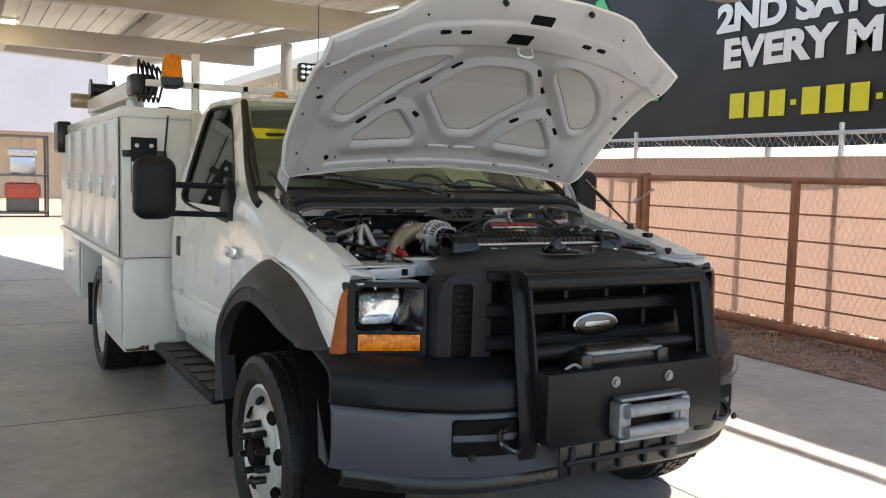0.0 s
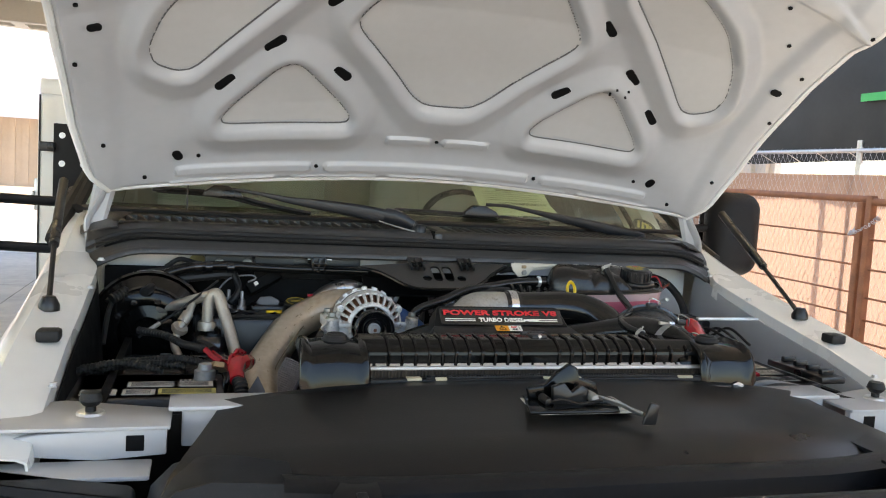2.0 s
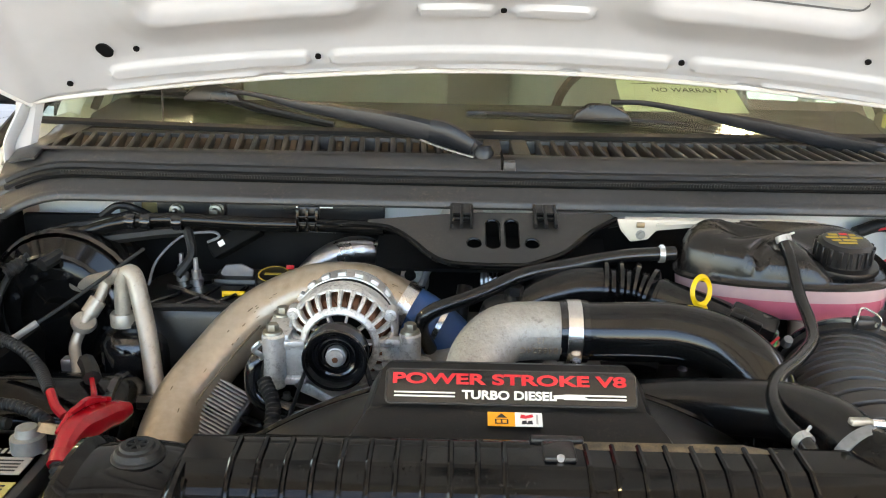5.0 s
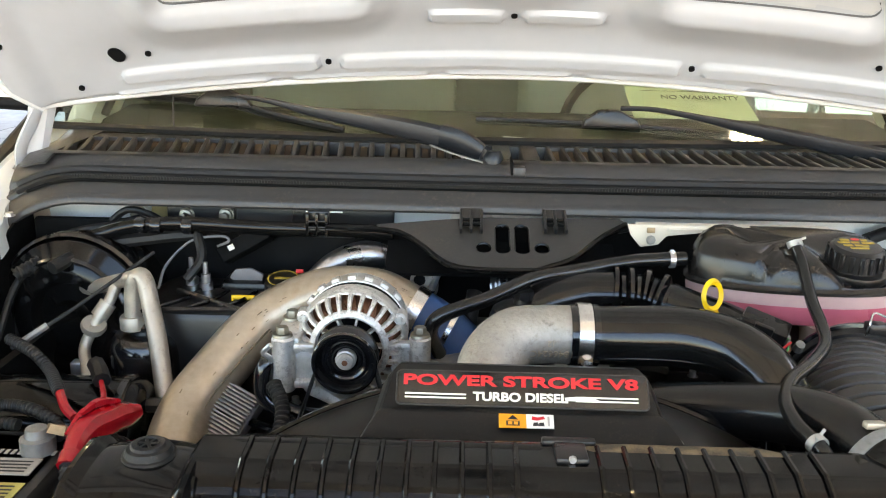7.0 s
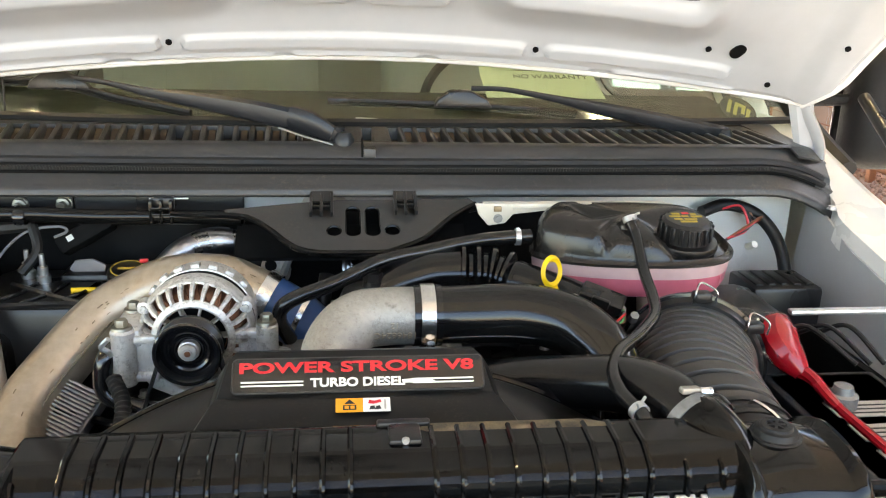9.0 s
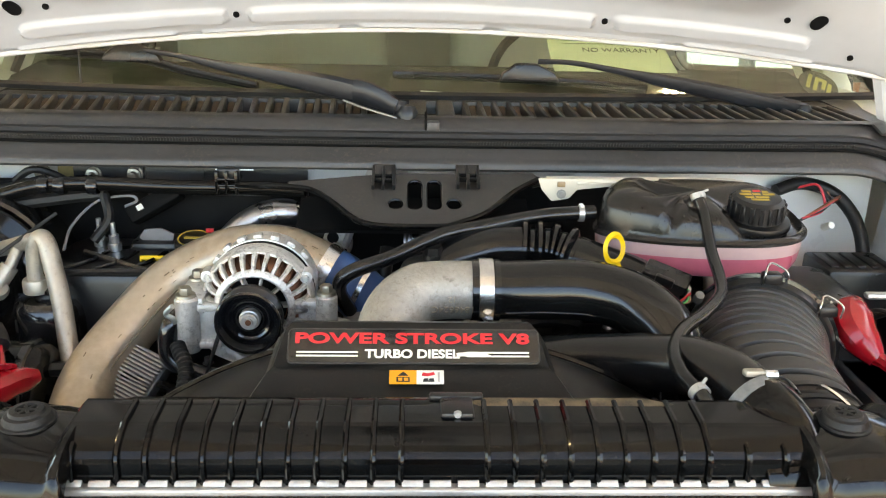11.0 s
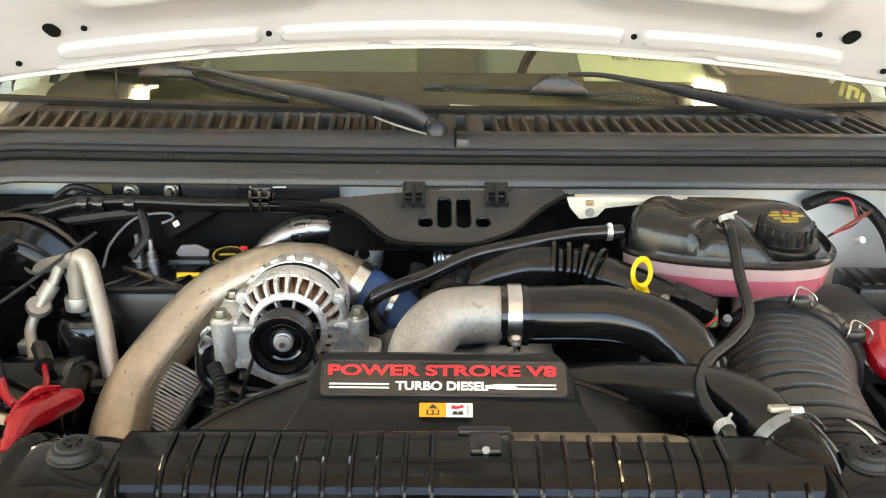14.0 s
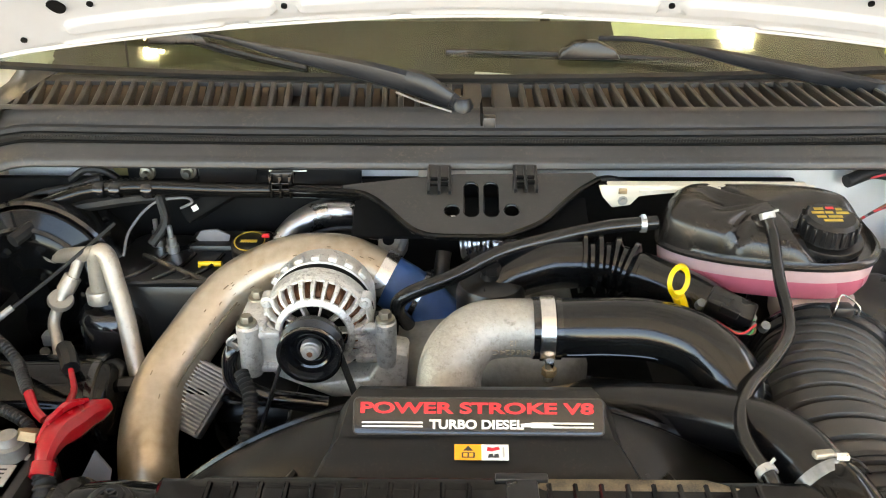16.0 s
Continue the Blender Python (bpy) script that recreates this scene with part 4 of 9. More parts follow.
def wheel(x, y, s, front=True):
    w = new("wheel", tyre_me)
    w.parent = truck
    w["label"] = "black truck tyre on a silver steel wheel"
    w.matrix_basis = pose(x, y, 0.402, 0, 90 * s)
    d = 1 if front else -1
    rim = lathe([(0.268, -0.07), (0.275, 0.095), (0.262, 0.10), (0.25, 0.085), (0.235, 0.05), (0.20, 0.045 + 0.05 * d), (0.165, 0.04 + 0.055 * d), (0.15, 0.04 + 0.065 * d), (0.07, 0.04 + 0.065 * d), (0.065, 0.03), (0, 0.03)], 40)
    part("rim", rim, M_ALU, w, "silver painted steel rim")
    for k in range(8):
        a = radians(45 * k + 10)
        m = Matrix.Rotation(a, 4, "Z") @ pose(0.207, 0, 0.045 + 0.053 * d, 0, 40 * d)
        # dark discs on the rim draw the shade in its holes
        part("vent_hole", lathe([(0, 0.006), (0.026, 0.006), (0.027, -0.004), (0, -0.004)], 14, m @ Matrix.Diagonal((0.8, 1.25, 1, 1))), M_DARK, w)
    if front:
        for k in range(10):
            a = radians(36 * k)
            part("lug_nut", lathe([(0, 0.165), (0.010, 0.16), (0.015, 0.145), (0.016, 0.105), (0, 0.105)], 8, Matrix.Rotation(a, 4, "Z") @ pose(0.118, 0, 0)), M_BLACK, w, "black lug nut cover")
        part("hub", lathe([(0, 0.15), (0.05, 0.148), (0.062, 0.135), (0.066, 0.10), (0, 0.10)], 20), M_DARK, w)


for s in (-1, 1):
    wheel(s * 0.955, 0.80, s)
    wheel(s * 1.08, 4.40, s, False)
    wheel(s * 0.84, 4.40, s, False)
part("front_axle", tube([(-0.9, 0.8, 0.40), (0.9, 0.8, 0.40)], 0.06, 12), M_DARK, truck)
part("rear_axle", tube([(-0.9, 4.4, 0.40), (0.9, 4.4, 0.40)], 0.08, 12), M_DARK, truck)
for s in (-1, 1):
    part("frame_rail", box(s * 0.42 - 0.04, s * 0.42 + 0.04, 0.1, 6.3, 0.55, 0.78), M_DARK, truck)


# cab
def cab():
    # outline in y, z of the side, with x half width by height
    def half(z):
        return lerp(z, [(0.5, 0.90), (0.62, 0.945), (0.8, 0.965), (1.1, 0.965), (1.35, 0.94), (1.45, 0.915), (1.90, 0.79), (1.97, 0.72)])
    c = part("cab", box(-0.66, 0.66, 2.10, 2.88, 1.92, 1.965, 0.02), M_WHITE, truck, "white regular cab")
    # roof skin
    roof = []
    for y, z in ((2.03, 1.915), (2.08, 1.945), (2.2, 1.972), (2.5, 1.990), (2.8, 1.985), (2.90, 1.955), (2.93, 1.90)):
        roof.append([(x, y + 0.04 * (1 - (x / 0.8) ** 2) * -1, z - 0.03 * abs(x / 0.8) ** 3) for x in np.linspace(-0.76, 0.76, 17)])
    part("roof", grid(roof, thick=0.02), M_WHITE, c)
    for s in (-1, 1):
        # door skin below the glass
        d = []
        for z in (0.55, 0.60, 0.68, 0.78, 0.80, 0.84, 0.95, 1.10, 1.25, 1.34, 1.36):
            x = half(z) - (0.012 if 0.79 < z < 0.83 else 0)
            d.append([(s * x, y, z) for y in np.linspace(1.60, 2.93, 12)])
        door = part("door", grid(d, thick=0.01), M_WHITE, c, "white cab door")
        # upper door frame round the side glass
        inner = [(1.72, 1.29), (1.735, 1.45), (1.90, 1.62), (2.08, 1.78), (2.22, 1.88), (2.32, 1.912), (2.66, 1.92), (2.75, 1.89), (2.79, 1.70), (2.80, 1.50), (2.77, 1.37), (2.2, 1.32)]
        outer = [(1.60, 1.26), (1.56, 1.47), (1.76, 1.66), (1.94, 1.82), (2.09, 1.925), (2.25, 1.962), (2.75, 1.970), (2.88, 1.93), (2.92, 1.70), (2.93, 1.48), (2.93, 1.33), (2.2, 1.27)]
        si, so = spline(inner + [inner[0]], 4)[:-1], spline(outer + [outer[0]], 4)[:-1]
        ring = lambda pts, dx: [(s * (half(z) + dx), y, z) for y, z in pts]
        mid = [a * 0.5 + b * 0.5 for a, b in zip(si, so)]
        part("door_frame", grid([ring(si, -0.04), ring(si, -0.006), ring([a * 0.9 + b * 0.1 for a, b in zip(si, so)], 0.0), ring(mid, 0.004), ring(so, 0.0), ring(so, -0.05)], close_u=True), M_WHITE, c, "white door window frame")
        g = bmesh.new()
        g.faces.new([g.verts.new((s * (half(z) - 0.018), y, z)) for y, z in si])
        part("side_glass", g, M_TINT, c, "dark tinted side window")
        part("window_seal", tube([(s * (half(z) - 0.008), y, z) for y, z in si] + [(s * (half(si[0][1]) - 0.008), si[0][0], si[0][1])], 0.012, 6, smooth=False), M_RUBBER, c)
        part("a_pillar_trim", tube([(s * 0.775, 2.03, 1.92), (s * 0.83, 1.80, 1.75), (s * 0.885, 1.58, 1.57), (s * 0.925, 1.36, 1.44), (s * 0.93, 1.26, 1.40)], 0.020, 8), M_RUBBER, c, "black windshield side moulding")
        part("door_handle", box(s * 0.965 - 0.012, s * 0.965 + 0.012, 2.70, 2.76, 1.03, 1.15, 0.008), M_BLACK, door, "black door handle")
        part("body_molding", box(s * 0.962 - 0.008, s * 0.962 + 0.008, 1.64, 2.75, 0.80, 0.84, 0.005), M_WHITE, door)
        # mirror
        mir = part("mirror", box(s * 1.30 - 0.100, s * 1.30 + 0.100, 1.66, 1.80, 1.305, 1.610, 0.065, seg=6), M_TEX, c, "black towing mirror on twin arms")
        part("mirror_glass", box(s * 1.30 - 0.09, s * 1.30 + 0.09, 1.80, 1.806, 1.33, 1.58, 0.002), M_CHROME, mir)
        for z0, z1 in ((1.335, 1.33), (1.475, 1.47)):
            part("mirror_arm", tube([(s * 1.22, 1.74, z0), (s * 1.05, 1.73, z1), (s * 0.93, 1.70, z1 + 0.0)], 0.018, 10, flat=0.7), M_TEX, mir)
        part("mirror_foot", prism([(1.60, 1.30), (1.80, 1.30), (1.82, 1.36), (1.74, 1.52), (1.66, 1.50)], s * 0.925, s * 0.965, "yz", 0.012), M_TEX, mir)
        # running board
        rb = part("running_board", box(s * 0.98 - 0.10, s * 0.98 + 0.10, 1.5, 2.9, 0.42, 0.47, 0.015), M_TEX, truck, "black ribbed running board")
        for k in range(6):
            part("tread_rib", box(s * 0.98 - 0.08, s * 0.98 + 0.08, 1.6 + 0.2 * k, 1.72 + 0.2 * k, 0.471, 0.476), M_RUBBER, rb)
        part("rocker", box(s * 0.90 - 0.02, s * 0.90 + 0.03, 1.4, 2.75, 0.5, 0.62, 0.01), M_WHITE, c)
    # badges on the fender side
    for y, z, L in ((1.55, 1.155, 0.16), (1.60, 0.86, 0.17)):
        b = part("badge", box(-0.985, -0.966, y - L / 2, y + L / 2, z - 0.028, z + 0.028, 0.008), M_CHROME, c, "chrome fender badge")
        part("badge_face", box(-0.989, -0.984, y - L / 2 + 0.01, y + L / 2 - 0.01, z - 0.018, z + 0.018, 0.002), M_ZINC, b)
    text("badge_letters", "F-450", 0.042, Matrix.Translation((-0.99, 1.55, 1.155)) @ pose(0, 0, 0, 90, 0, -90), M_CHROME, c, 0.001, bold=0.001)
    # windshield and inside
    ws = []
    for k in range(9):
        f = k / 8
        ws.append([(x * (0.90 - 0.125 * f), 1.312 + 0.655 * f + 0.09 * (x * x), 1.473 + 0.455 * f) for x in np.linspace(-1, 1, 21)])
    part("windshield", grid(ws, thick=0.005), M_GREENGLASS, c, "green tinted windshield").visible_shadow = False
    for s in (-1, 1):
        part("windshield_seal", tube([(s * (0.895 - 0.125 * f), 1.395 + 0.655 * f, 1.470 + 0.455 * f) for f in (0, 0.25, 0.5, 0.75, 1)], 0.016, 8), M_RUBBER, c)
    part("windshield_seal", tube([(x * 0.89, 1.309 + 0.09 * x * x, 1.474) for x in np.linspace(-1, 1, 21)], 0.008, 6), M_RUBBER, c)
    part("dashboard", grid([[(x, y, z) for x in np.linspace(-0.86, 0.86, 5)] for y, z in ((1.42, 1.41), (1.55, 1.45), (1.78, 1.47), (1.86, 1.44), (1.88, 1.30), (1.88, 0.9))], thick=0.01), M_DASH, c, "dark dashboard top")
    part("cab_back_wall", box(-0.85, 0.85, 2.88, 2.91, 0.6, 1.90), M_TAN, c)
    part("headliner", box(-0.72, 0.72, 2.06, 2.88, 1.90, 1.91), M_HEADLINER, c, "pale grey headliner")
    for x0, x1 in ((-0.75, -0.1), (0.1, 0.75)):
        part("seat_back", box(x0, x1, 2.45, 2.62, 0.9, 1.62, 0.06, seg=3), M_TAN, c, "tan cloth seat back")
    part("steering_wheel", moved(lathe([(0.19, 0.0), (0.178, 0.012), (0.166, 0), (0.178, -0.012)], 28, close=True), pose(0.36, 1.98, 1.40, 60)), M_BLACK, c)
    part("antenna", tube([(-0.62, 1.36, 1.47), (-0.60, 1.40, 2.35)], 0.002, 6), M_BLACK, truck, "thin whip antenna")
    for x in (-0.53, 0.0, 0.53):
        part("cab_marker_light", lathe([(0, 0.035), (0.025, 0.03), (0.04, 0.012), (0.042, 0), (0, 0)], 14, pose(x, 2.16, 1.968)), M_AMBER, c, "amber cab roof marker lamp")
    wl = part("work_light", box(-0.365, -0.225, 2.30, 2.36, 2.085, 2.195, 0.014), M_BLACK, c, "black square LED work light")
    part("light_bracket", box(-0.310, -0.280, 2.32, 2.35, 1.97, 2.09, 0.003), M_BLACK, wl)
    for i in range(3):
        for j in range(4):
            part("lens", lathe([(0, 0.004), (0.012, 0.003), (0.014, 0), (0, 0)], 10, pose(-0.345 + 0.033 * j, 2.299, 2.108 + 0.032 * i, 90)), M_CHROME, wl)


cab()


# utility box
def utility_box():
    X0, X1, Y0, Y1 = -1.25, 1.25, 2.97, 6.35
    b = part("utility_box", box(X0, X0 + 0.50, Y0, Y1, 0.98, 1.90, 0.012), M_BOX, truck, "white steel utility body with side compartments")
    part("box_side", box(X1 - 0.50, X1, Y0, Y1, 0.98, 1.90, 0.012), M_BOX, b)
    part("box_bulkhead", box(X0 + 0.50, X1 - 0.50, Y0, Y0 + 0.06, 0.70, 1.90, 0.004), M_BOX, b)
    part("box_deck", box(X0 + 0.50, X1 - 0.50, Y0 + 0.06, Y1, 0.86, 0.92), M_BOX, b)
    for s in (-1, 1):
        xo = s * 1.245
        part("lower_box", box(min(xo, xo - s * 0.32), max(xo, xo - s * 0.32), Y0, 3.78, 0.41, 0.985, 0.008), M_BOX, b, "white lower compartment with rust along its bottom")
        part("lower_box", box(min(xo, xo - s * 0.32), max(xo, xo - s * 0.32), 5.05, Y1, 0.46, 0.985, 0.008), M_BOX, b)
        part("drip_rail", box(s * 1.262 - 0.02, s * 1.262 + 0.02, Y0 - 0.01, Y1, 0.955, 1.0, 0.006), M_BOX, b)
        part("top_flange", box(min(xo, xo - s * 0.46) - 0.01, max(xo, xo - s * 0.46) + 0.01, Y0 - 0.012, Y1, 1.86, 1.925, 0.008), M_BOX, b)
        ys = [3.02, 3.55, 4.10, 4.75, 5.50, 6.30]
        for y0, y1 in zip(ys, ys[1:]):
            d = part("compartment_door", box(s * 1.262 - 0.012, s * 1.262 + 0.012, y0 + 0.012, y1 - 0.012, 1.04, 1.84, 0.01), M_BOX, b, "white compartment door")
            part("latch", box(s * 1.28 - 0.012, s * 1.28 + 0.012, y0 + 0.05, y0 + 0.09, 1.36, 1.50, 0.005), M_ZINC, d, "chrome T-handle latch")
            part("latch_bar", box(s * 1.295 - 0.006, s * 1.295 + 0.006, y0 + 0.03, y0 + 0.11, 1.425, 1.445, 0.003), M_ZINC, d)
        for y0, y1 in ((3.0, 3.76), (5.08, 6.3)):
            d = part("lower_door", box(s * 1.255 - 0.008, s * 1.255 + 0.008, y0 + 0.01, y1 - 0.01, 0.47, 0.95, 0.008), M_BOX, b)
            part("latch_bar", box(s * 1.27 - 0.006, s * 1.27 + 0.006, (y0 + y1) / 2 - 0.06, (y0 + y1) / 2 + 0.06, 0.80, 0.815, 0.003), M_ZINC, d)
            part("keyhole", box(s * 1.268 - 0.004, s * 1.268 + 0.004, (y0 + y1) / 2 - 0.01, (y0 + y1) / 2 + 0.01, 0.70, 0.75, 0.003), M_ZINC, d)
        part("mud_flap", box(s * 1.0 - 0.2, s * 1.0 + 0.2, 5.0, 5.02, 0.25, 0.6), M_RUBBER, b)
        part("corner_seam", box(s * 1.262 - 0.003, s * 1.262 + 0.003, 3.0, 3.015, 1.0, 1.86), M_GREYPL, b)
    # rust patch along the front lower edge
    rng = random.Random(4)
    for k in range(26):
        x = -1.235 + 0.28 * rng.random() ** 1.2
        h = 0.01 + 0.06 * rng.random() * math.exp(-((x + 1.06) / 0.07) ** 2)
        part("rust_spot", box(x, x + 0.008 + 0.012 * rng.random(), Y0 - 0.0025, Y0, 0.413 + 0.01 * rng.random(), 0.42 + h, 0.0), M_RUST, b)
    part("front_seam", box(-1.245, -0.95, Y0 - 0.002, Y0 + 0.001, 0.995, 1.0), M_GREYPL, b)
    # black bracket on the front wall
    br = part("black_bracket", box(-1.20, -1.045, Y0 - 0.012, Y0, 1.40, 1.74, 0.003), M_TEX, b, "black bolted steel plate on the box front")
    for z in (1.47, 1.57, 1.69):
        for x in (-1.165, -1.08):
            part("plate_bolt", bolt((x, Y0 - 0.012, z), 0.009, 0.008, "y"), M_ZINC, br)
    for s in (-1, 1):
        part("plate_clamp", box(-1.1225 + s * 0.10 - 0.03, -1.1225 + s * 0.10 + 0.03, Y0 - 0.03, Y0 - 0.005, 1.62, 1.66, 0.005), M_BLACK, br)
    part("cab_cable", tube([(-0.98, Y0 - 0.01, 1.88), (-1.0, Y0 - 0.03, 1.7), (-1.02, Y0 - 0.02, 1.5)], 0.006, 6), M_RUBBER, b)
    # rack post, beacon and crane on the box
    part("rack_post", box(-0.82, -0.775, 3.0, 3.045, 1.90, 2.28, 0.004), M_BOX, b, "white square rack post")
    part("rack_rail", box(-1.1, 0.9, 3.0, 3.04, 2.06, 2.10, 0.004), M_BOX, b)
    for x in (-0.5, 0.3, 0.85):
        part("rack_post", box(x, x + 0.04, 3.0, 3.04, 1.90, 2.10, 0.004), M_BOX, b)
    bc = part("beacon", lathe([(0, 0.19), (0.062, 0.188), (0.07, 0.175), (0.085, 0.05), (0.088, 0.045), (0, 0.045)], 4, pose(-0.95, 3.0, 2.07, 0, 0, 40)), M_AMBER, b, "square amber warning beacon on a black base")
    part("base", lathe([(0, 0.05), (0.09, 0.048), (0.092, 0.0), (0.05, -0.02), (0, -0.02)], 4, pose(-0.95, 3.0, 2.07, 0, 0, 40)), M_BLACK, bc)
    part("reflector", lathe([(0, 0.12), (0.02, 0.11), (0.03, 0.06), (0, 0.05)], 10, pose(-0.95, 3.0, 2.11)), M_AMBERDK, bc)
    cr = part("crane_boom", box(-1.12, -0.98, 3.55, 5.6, 2.02, 2.14, 0.012), M_BOX, b, "white folded service crane with winch")
    part("boom_tip", box(-1.13, -0.97, 3.36, 3.56, 2.03, 2.17, 0.02), M_BLACK, cr, "black boom head")
    for k in range(5):
        a = -1.08 + 0.03 * k
        part("cable_loop", tube([(a, 3.40, 2.02), (a - 0.01, 3.30, 1.99), (a + 0.012, 3.28, 2.12), (a, 3.38, 2.26 - 0.01 * k), (a + 0.01, 3.45, 2.16)], 0.008, 7), M_RUBBER, cr)
    part("crane_post", lathe([(0, 0), (0.10, 0), (0.10, 0.03), (0.07, 0.04), (0.07, 0.16), (0, 0.16)], 18, pose(-1.05, 5.4, 1.92)), M_BOX, cr)
    part("winch_motor", lathe([(0, -0.14), (0.06, -0.14), (0.065, -0.12), (0.065, 0.12), (0.06, 0.14), (0, 0.14)], 18, pose(-1.1, 5.75, 2.14, 0, 90)), M_PIPE, cr)
    part("winch_drum", lathe([(0, -0.10), (0.09, -0.10), (0.09, -0.085), (0.055, -0.08), (0.055, 0.08), (0.09, 0.085), (0.09, 0.10), (0, 0.10)], 20, pose(-1.02, 5.45, 2.22, 0, 90)), M_BLACK, cr)
    part("rest_block", box(-1.10, -1.0, 3.62, 3.74, 1.92, 2.03, 0.01), M_ZINC, cr)
    part("control_box", box(-1.34, -1.22, 5.9, 6.2, 1.68, 1.96, 0.02), M_BLACK, b, "black control box")
    part("dark_loops", tube([(-1.0, 3.5, 1.93), (-0.9, 3.45, 1.96), (-0.8, 3.4, 1.94), (-0.72, 3.38, 1.93)], 0.012, 7), M_RUST, b)


utility_box()


# ---- truck: front end ----
def soften_loop(pts, n=2):
    """Round the corners of a closed outline."""
    for _ in range(n):
        pts = [q for a, b in zip(pts, pts[1:] + pts[:1]) for q in ((a[0] * 0.8 + b[0] * 0.2, a[1] * 0.8 + b[1] * 0.2), (a[0] * 0.2 + b[0] * 0.8, a[1] * 0.2 + b[1] * 0.8))]
    return pts


def front_y(x):
    """How far the nose sweeps back towards the sides."""
    return 0.03 + 0.42 * max(0.0, abs(x) - 0.30) ** 1.55


def sheet_with_holes(outline, holes, at, thick=0.0):
    """A plate in x and z with openings, bent to the surface at(x, z)."""
    bm = bmesh.new()
    for loop in [outline] + holes:
        vs = [bm.verts.new((x, 0, z)) for x, z in loop]
        for a, b in zip(vs, vs[1:] + vs[:1]):
            bm.edges.new((a, b))
    bmesh.ops.triangle_fill(bm, use_beauty=True, edges=bm.edges[:])
    for v in bm.verts:
        v.co = at(v.co.x, v.co.z)
    if thick:
        bmesh.ops.solidify(bm, geom=bm.faces[:], thickness=thick)
    bmesh.ops.recalc_face_normals(bm, faces=bm.faces[:])
    return bm


def dense(pts, step=0.03):
    out = []
    for (x0, z0), (x1, z1) in zip(pts, pts[1:] + pts[:1]):
        n = max(1, int(math.hypot(x1 - x0, z1 - z0) / step))
        out += [(x0 + (x1 - x0) * i / n, z0 + (z1 - z0) * i / n) for i in range(n)]
    return out


def headlight(s):
    def P(x, z, d=0.0):
        return (s * abs(x), front_y(x) + 0.032 + d, z)
    out = dense(rounded(0.655, 0.918, 0.890, 1.160, 0.012))
    pocket = dense(rounded(0.668, 0.892, 0.985, 1.146, 0.022), 0.02)
    slot = dense(rounded(0.672, 0.886, 0.910, 0.978, 0.008), 0.03)
    bez = part("headlight_bezel", sheet_with_holes(out, [pocket, slot], P, 0.004), M_GREYPL, truck, "black plastic headlight surround")
    back = [(0.70 + (x - 0.668) * 0.80, 0.995 + (z - 0.985) * 0.88) for x, z in pocket]
    part("bezel_edge", grid([[P(x, z, 0.0) for x, z in out], [P(x, z, 0.05) for x, z in out]], close_u=True), M_GREYPL, bez)
    part("lamp_recess", grid([[P(x, z, 0.0) for x, z in pocket], [P(x * 0.97 + a * 0.03, z * 0.97 + b * 0.03, 0.006) for (x, z), (a, b) in zip(pocket, back)], [(s * a, 0.288, b) for a, b in back], [(s * 0.79, 0.312, 1.06) for a, b in back]], close_u=True), M_GLOSS, bez, "gloss black lamp recess")
    part("recess_ramp", prism([(s * 0.672, 1.135), (s * 0.705, 1.06), (s * 0.735, 1.0), (s * 0.672, 0.992)], 0.225, 0.30, "xz", 0.006), M_GLOSS, bez)
    # lamp: dished bright reflector behind a fluted rectangular lens
    x0, x1, z0, z1 = 0.704, 0.868, 1.004, 1.114

    def lamp(f, n=24):
        rows = []
        for j in range(n + 1):
            v = 2 * j / n - 1
            row = []
            for i in range(n + 1):
                u = 2 * i / n - 1
                k = 1 - 0.11 * (u * v) ** 4
                row.append((s * ((x0 + x1) / 2 + (x1 - x0) / 2 * u * k), f(u, v), (z0 + z1) / 2 + (z1 - z0) / 2 * v * k))
            rows.append(row)
        return rows
    part("headlamp_reflector", grid(lamp(lambda u, v: 0.282 + 0.016 * (1 - max(abs(u), abs(v)) ** 2.2) - 0.003 * (abs(v) > 0.55) + 0.0009 * math.sin(u * 34))), M_REFLECT, bez, "bright headlamp reflector")
    part("headlamp_lens", grid(lamp(lambda u, v: 0.272 - 0.014 * (1 - u ** 4) * (1 - v ** 4) + 0.0007 * math.sin(u * 40) * (abs(v) < 0.8)), thick=0.004), M_CLEAR, bez, "clear fluted headlamp lens")
    part("lens_rim", grid([[(s * ((x0 + x1) / 2 + (x - (x0 + x1) / 2) * k), y, (z0 + z1) / 2 + (z - (z0 + z1) / 2) * k) for x, z in dense(rounded(x0, x1, z0, z1, 0.014), 0.02)] for k, y in ((0.99, 0.270), (1.03, 0.272), (1.045, 0.284), (1.045, 0.30))], close_u=True), M_BLACK, bez)
    part("bulb_shield", moved(lathe([(0, 0.0), (0.010, 0.002), (0.014, 0.008), (0.012, 0.02), (0, 0.02)], 16), pose(s * 0.786, 0.288, 1.059, 90) @ Matrix.Diagonal((0.6, 0.6, 0.5, 1))), M_CHROME, bez)

    def strip(d, k=1.0):
        return [[P(0.779 + (x - 0.779) * k, 0.944 + (z - 0.944) * k, d - 0.006 * (1 - (2 * j / 12 - 1) ** 4) * (1 - (2 * i / 24 - 1) ** 6)) for i, x in enumerate(np.linspace(0.676, 0.882, 25))] for j, z in enumerate(np.linspace(0.914, 0.974, 13))]
    part("turn_lens", grid(strip(0.0), thick=0.004), M_AMBER, bez, "amber turn signal lens")
    for k in range(20):
        x = 0.684 + 0.0100 * k
        part("lens_rib", tube([P(x, 0.920, -0.002), P(x, 0.944, -0.006), P(x, 0.968, -0.002)], 0.0026, 5), M_AMBER, bez)
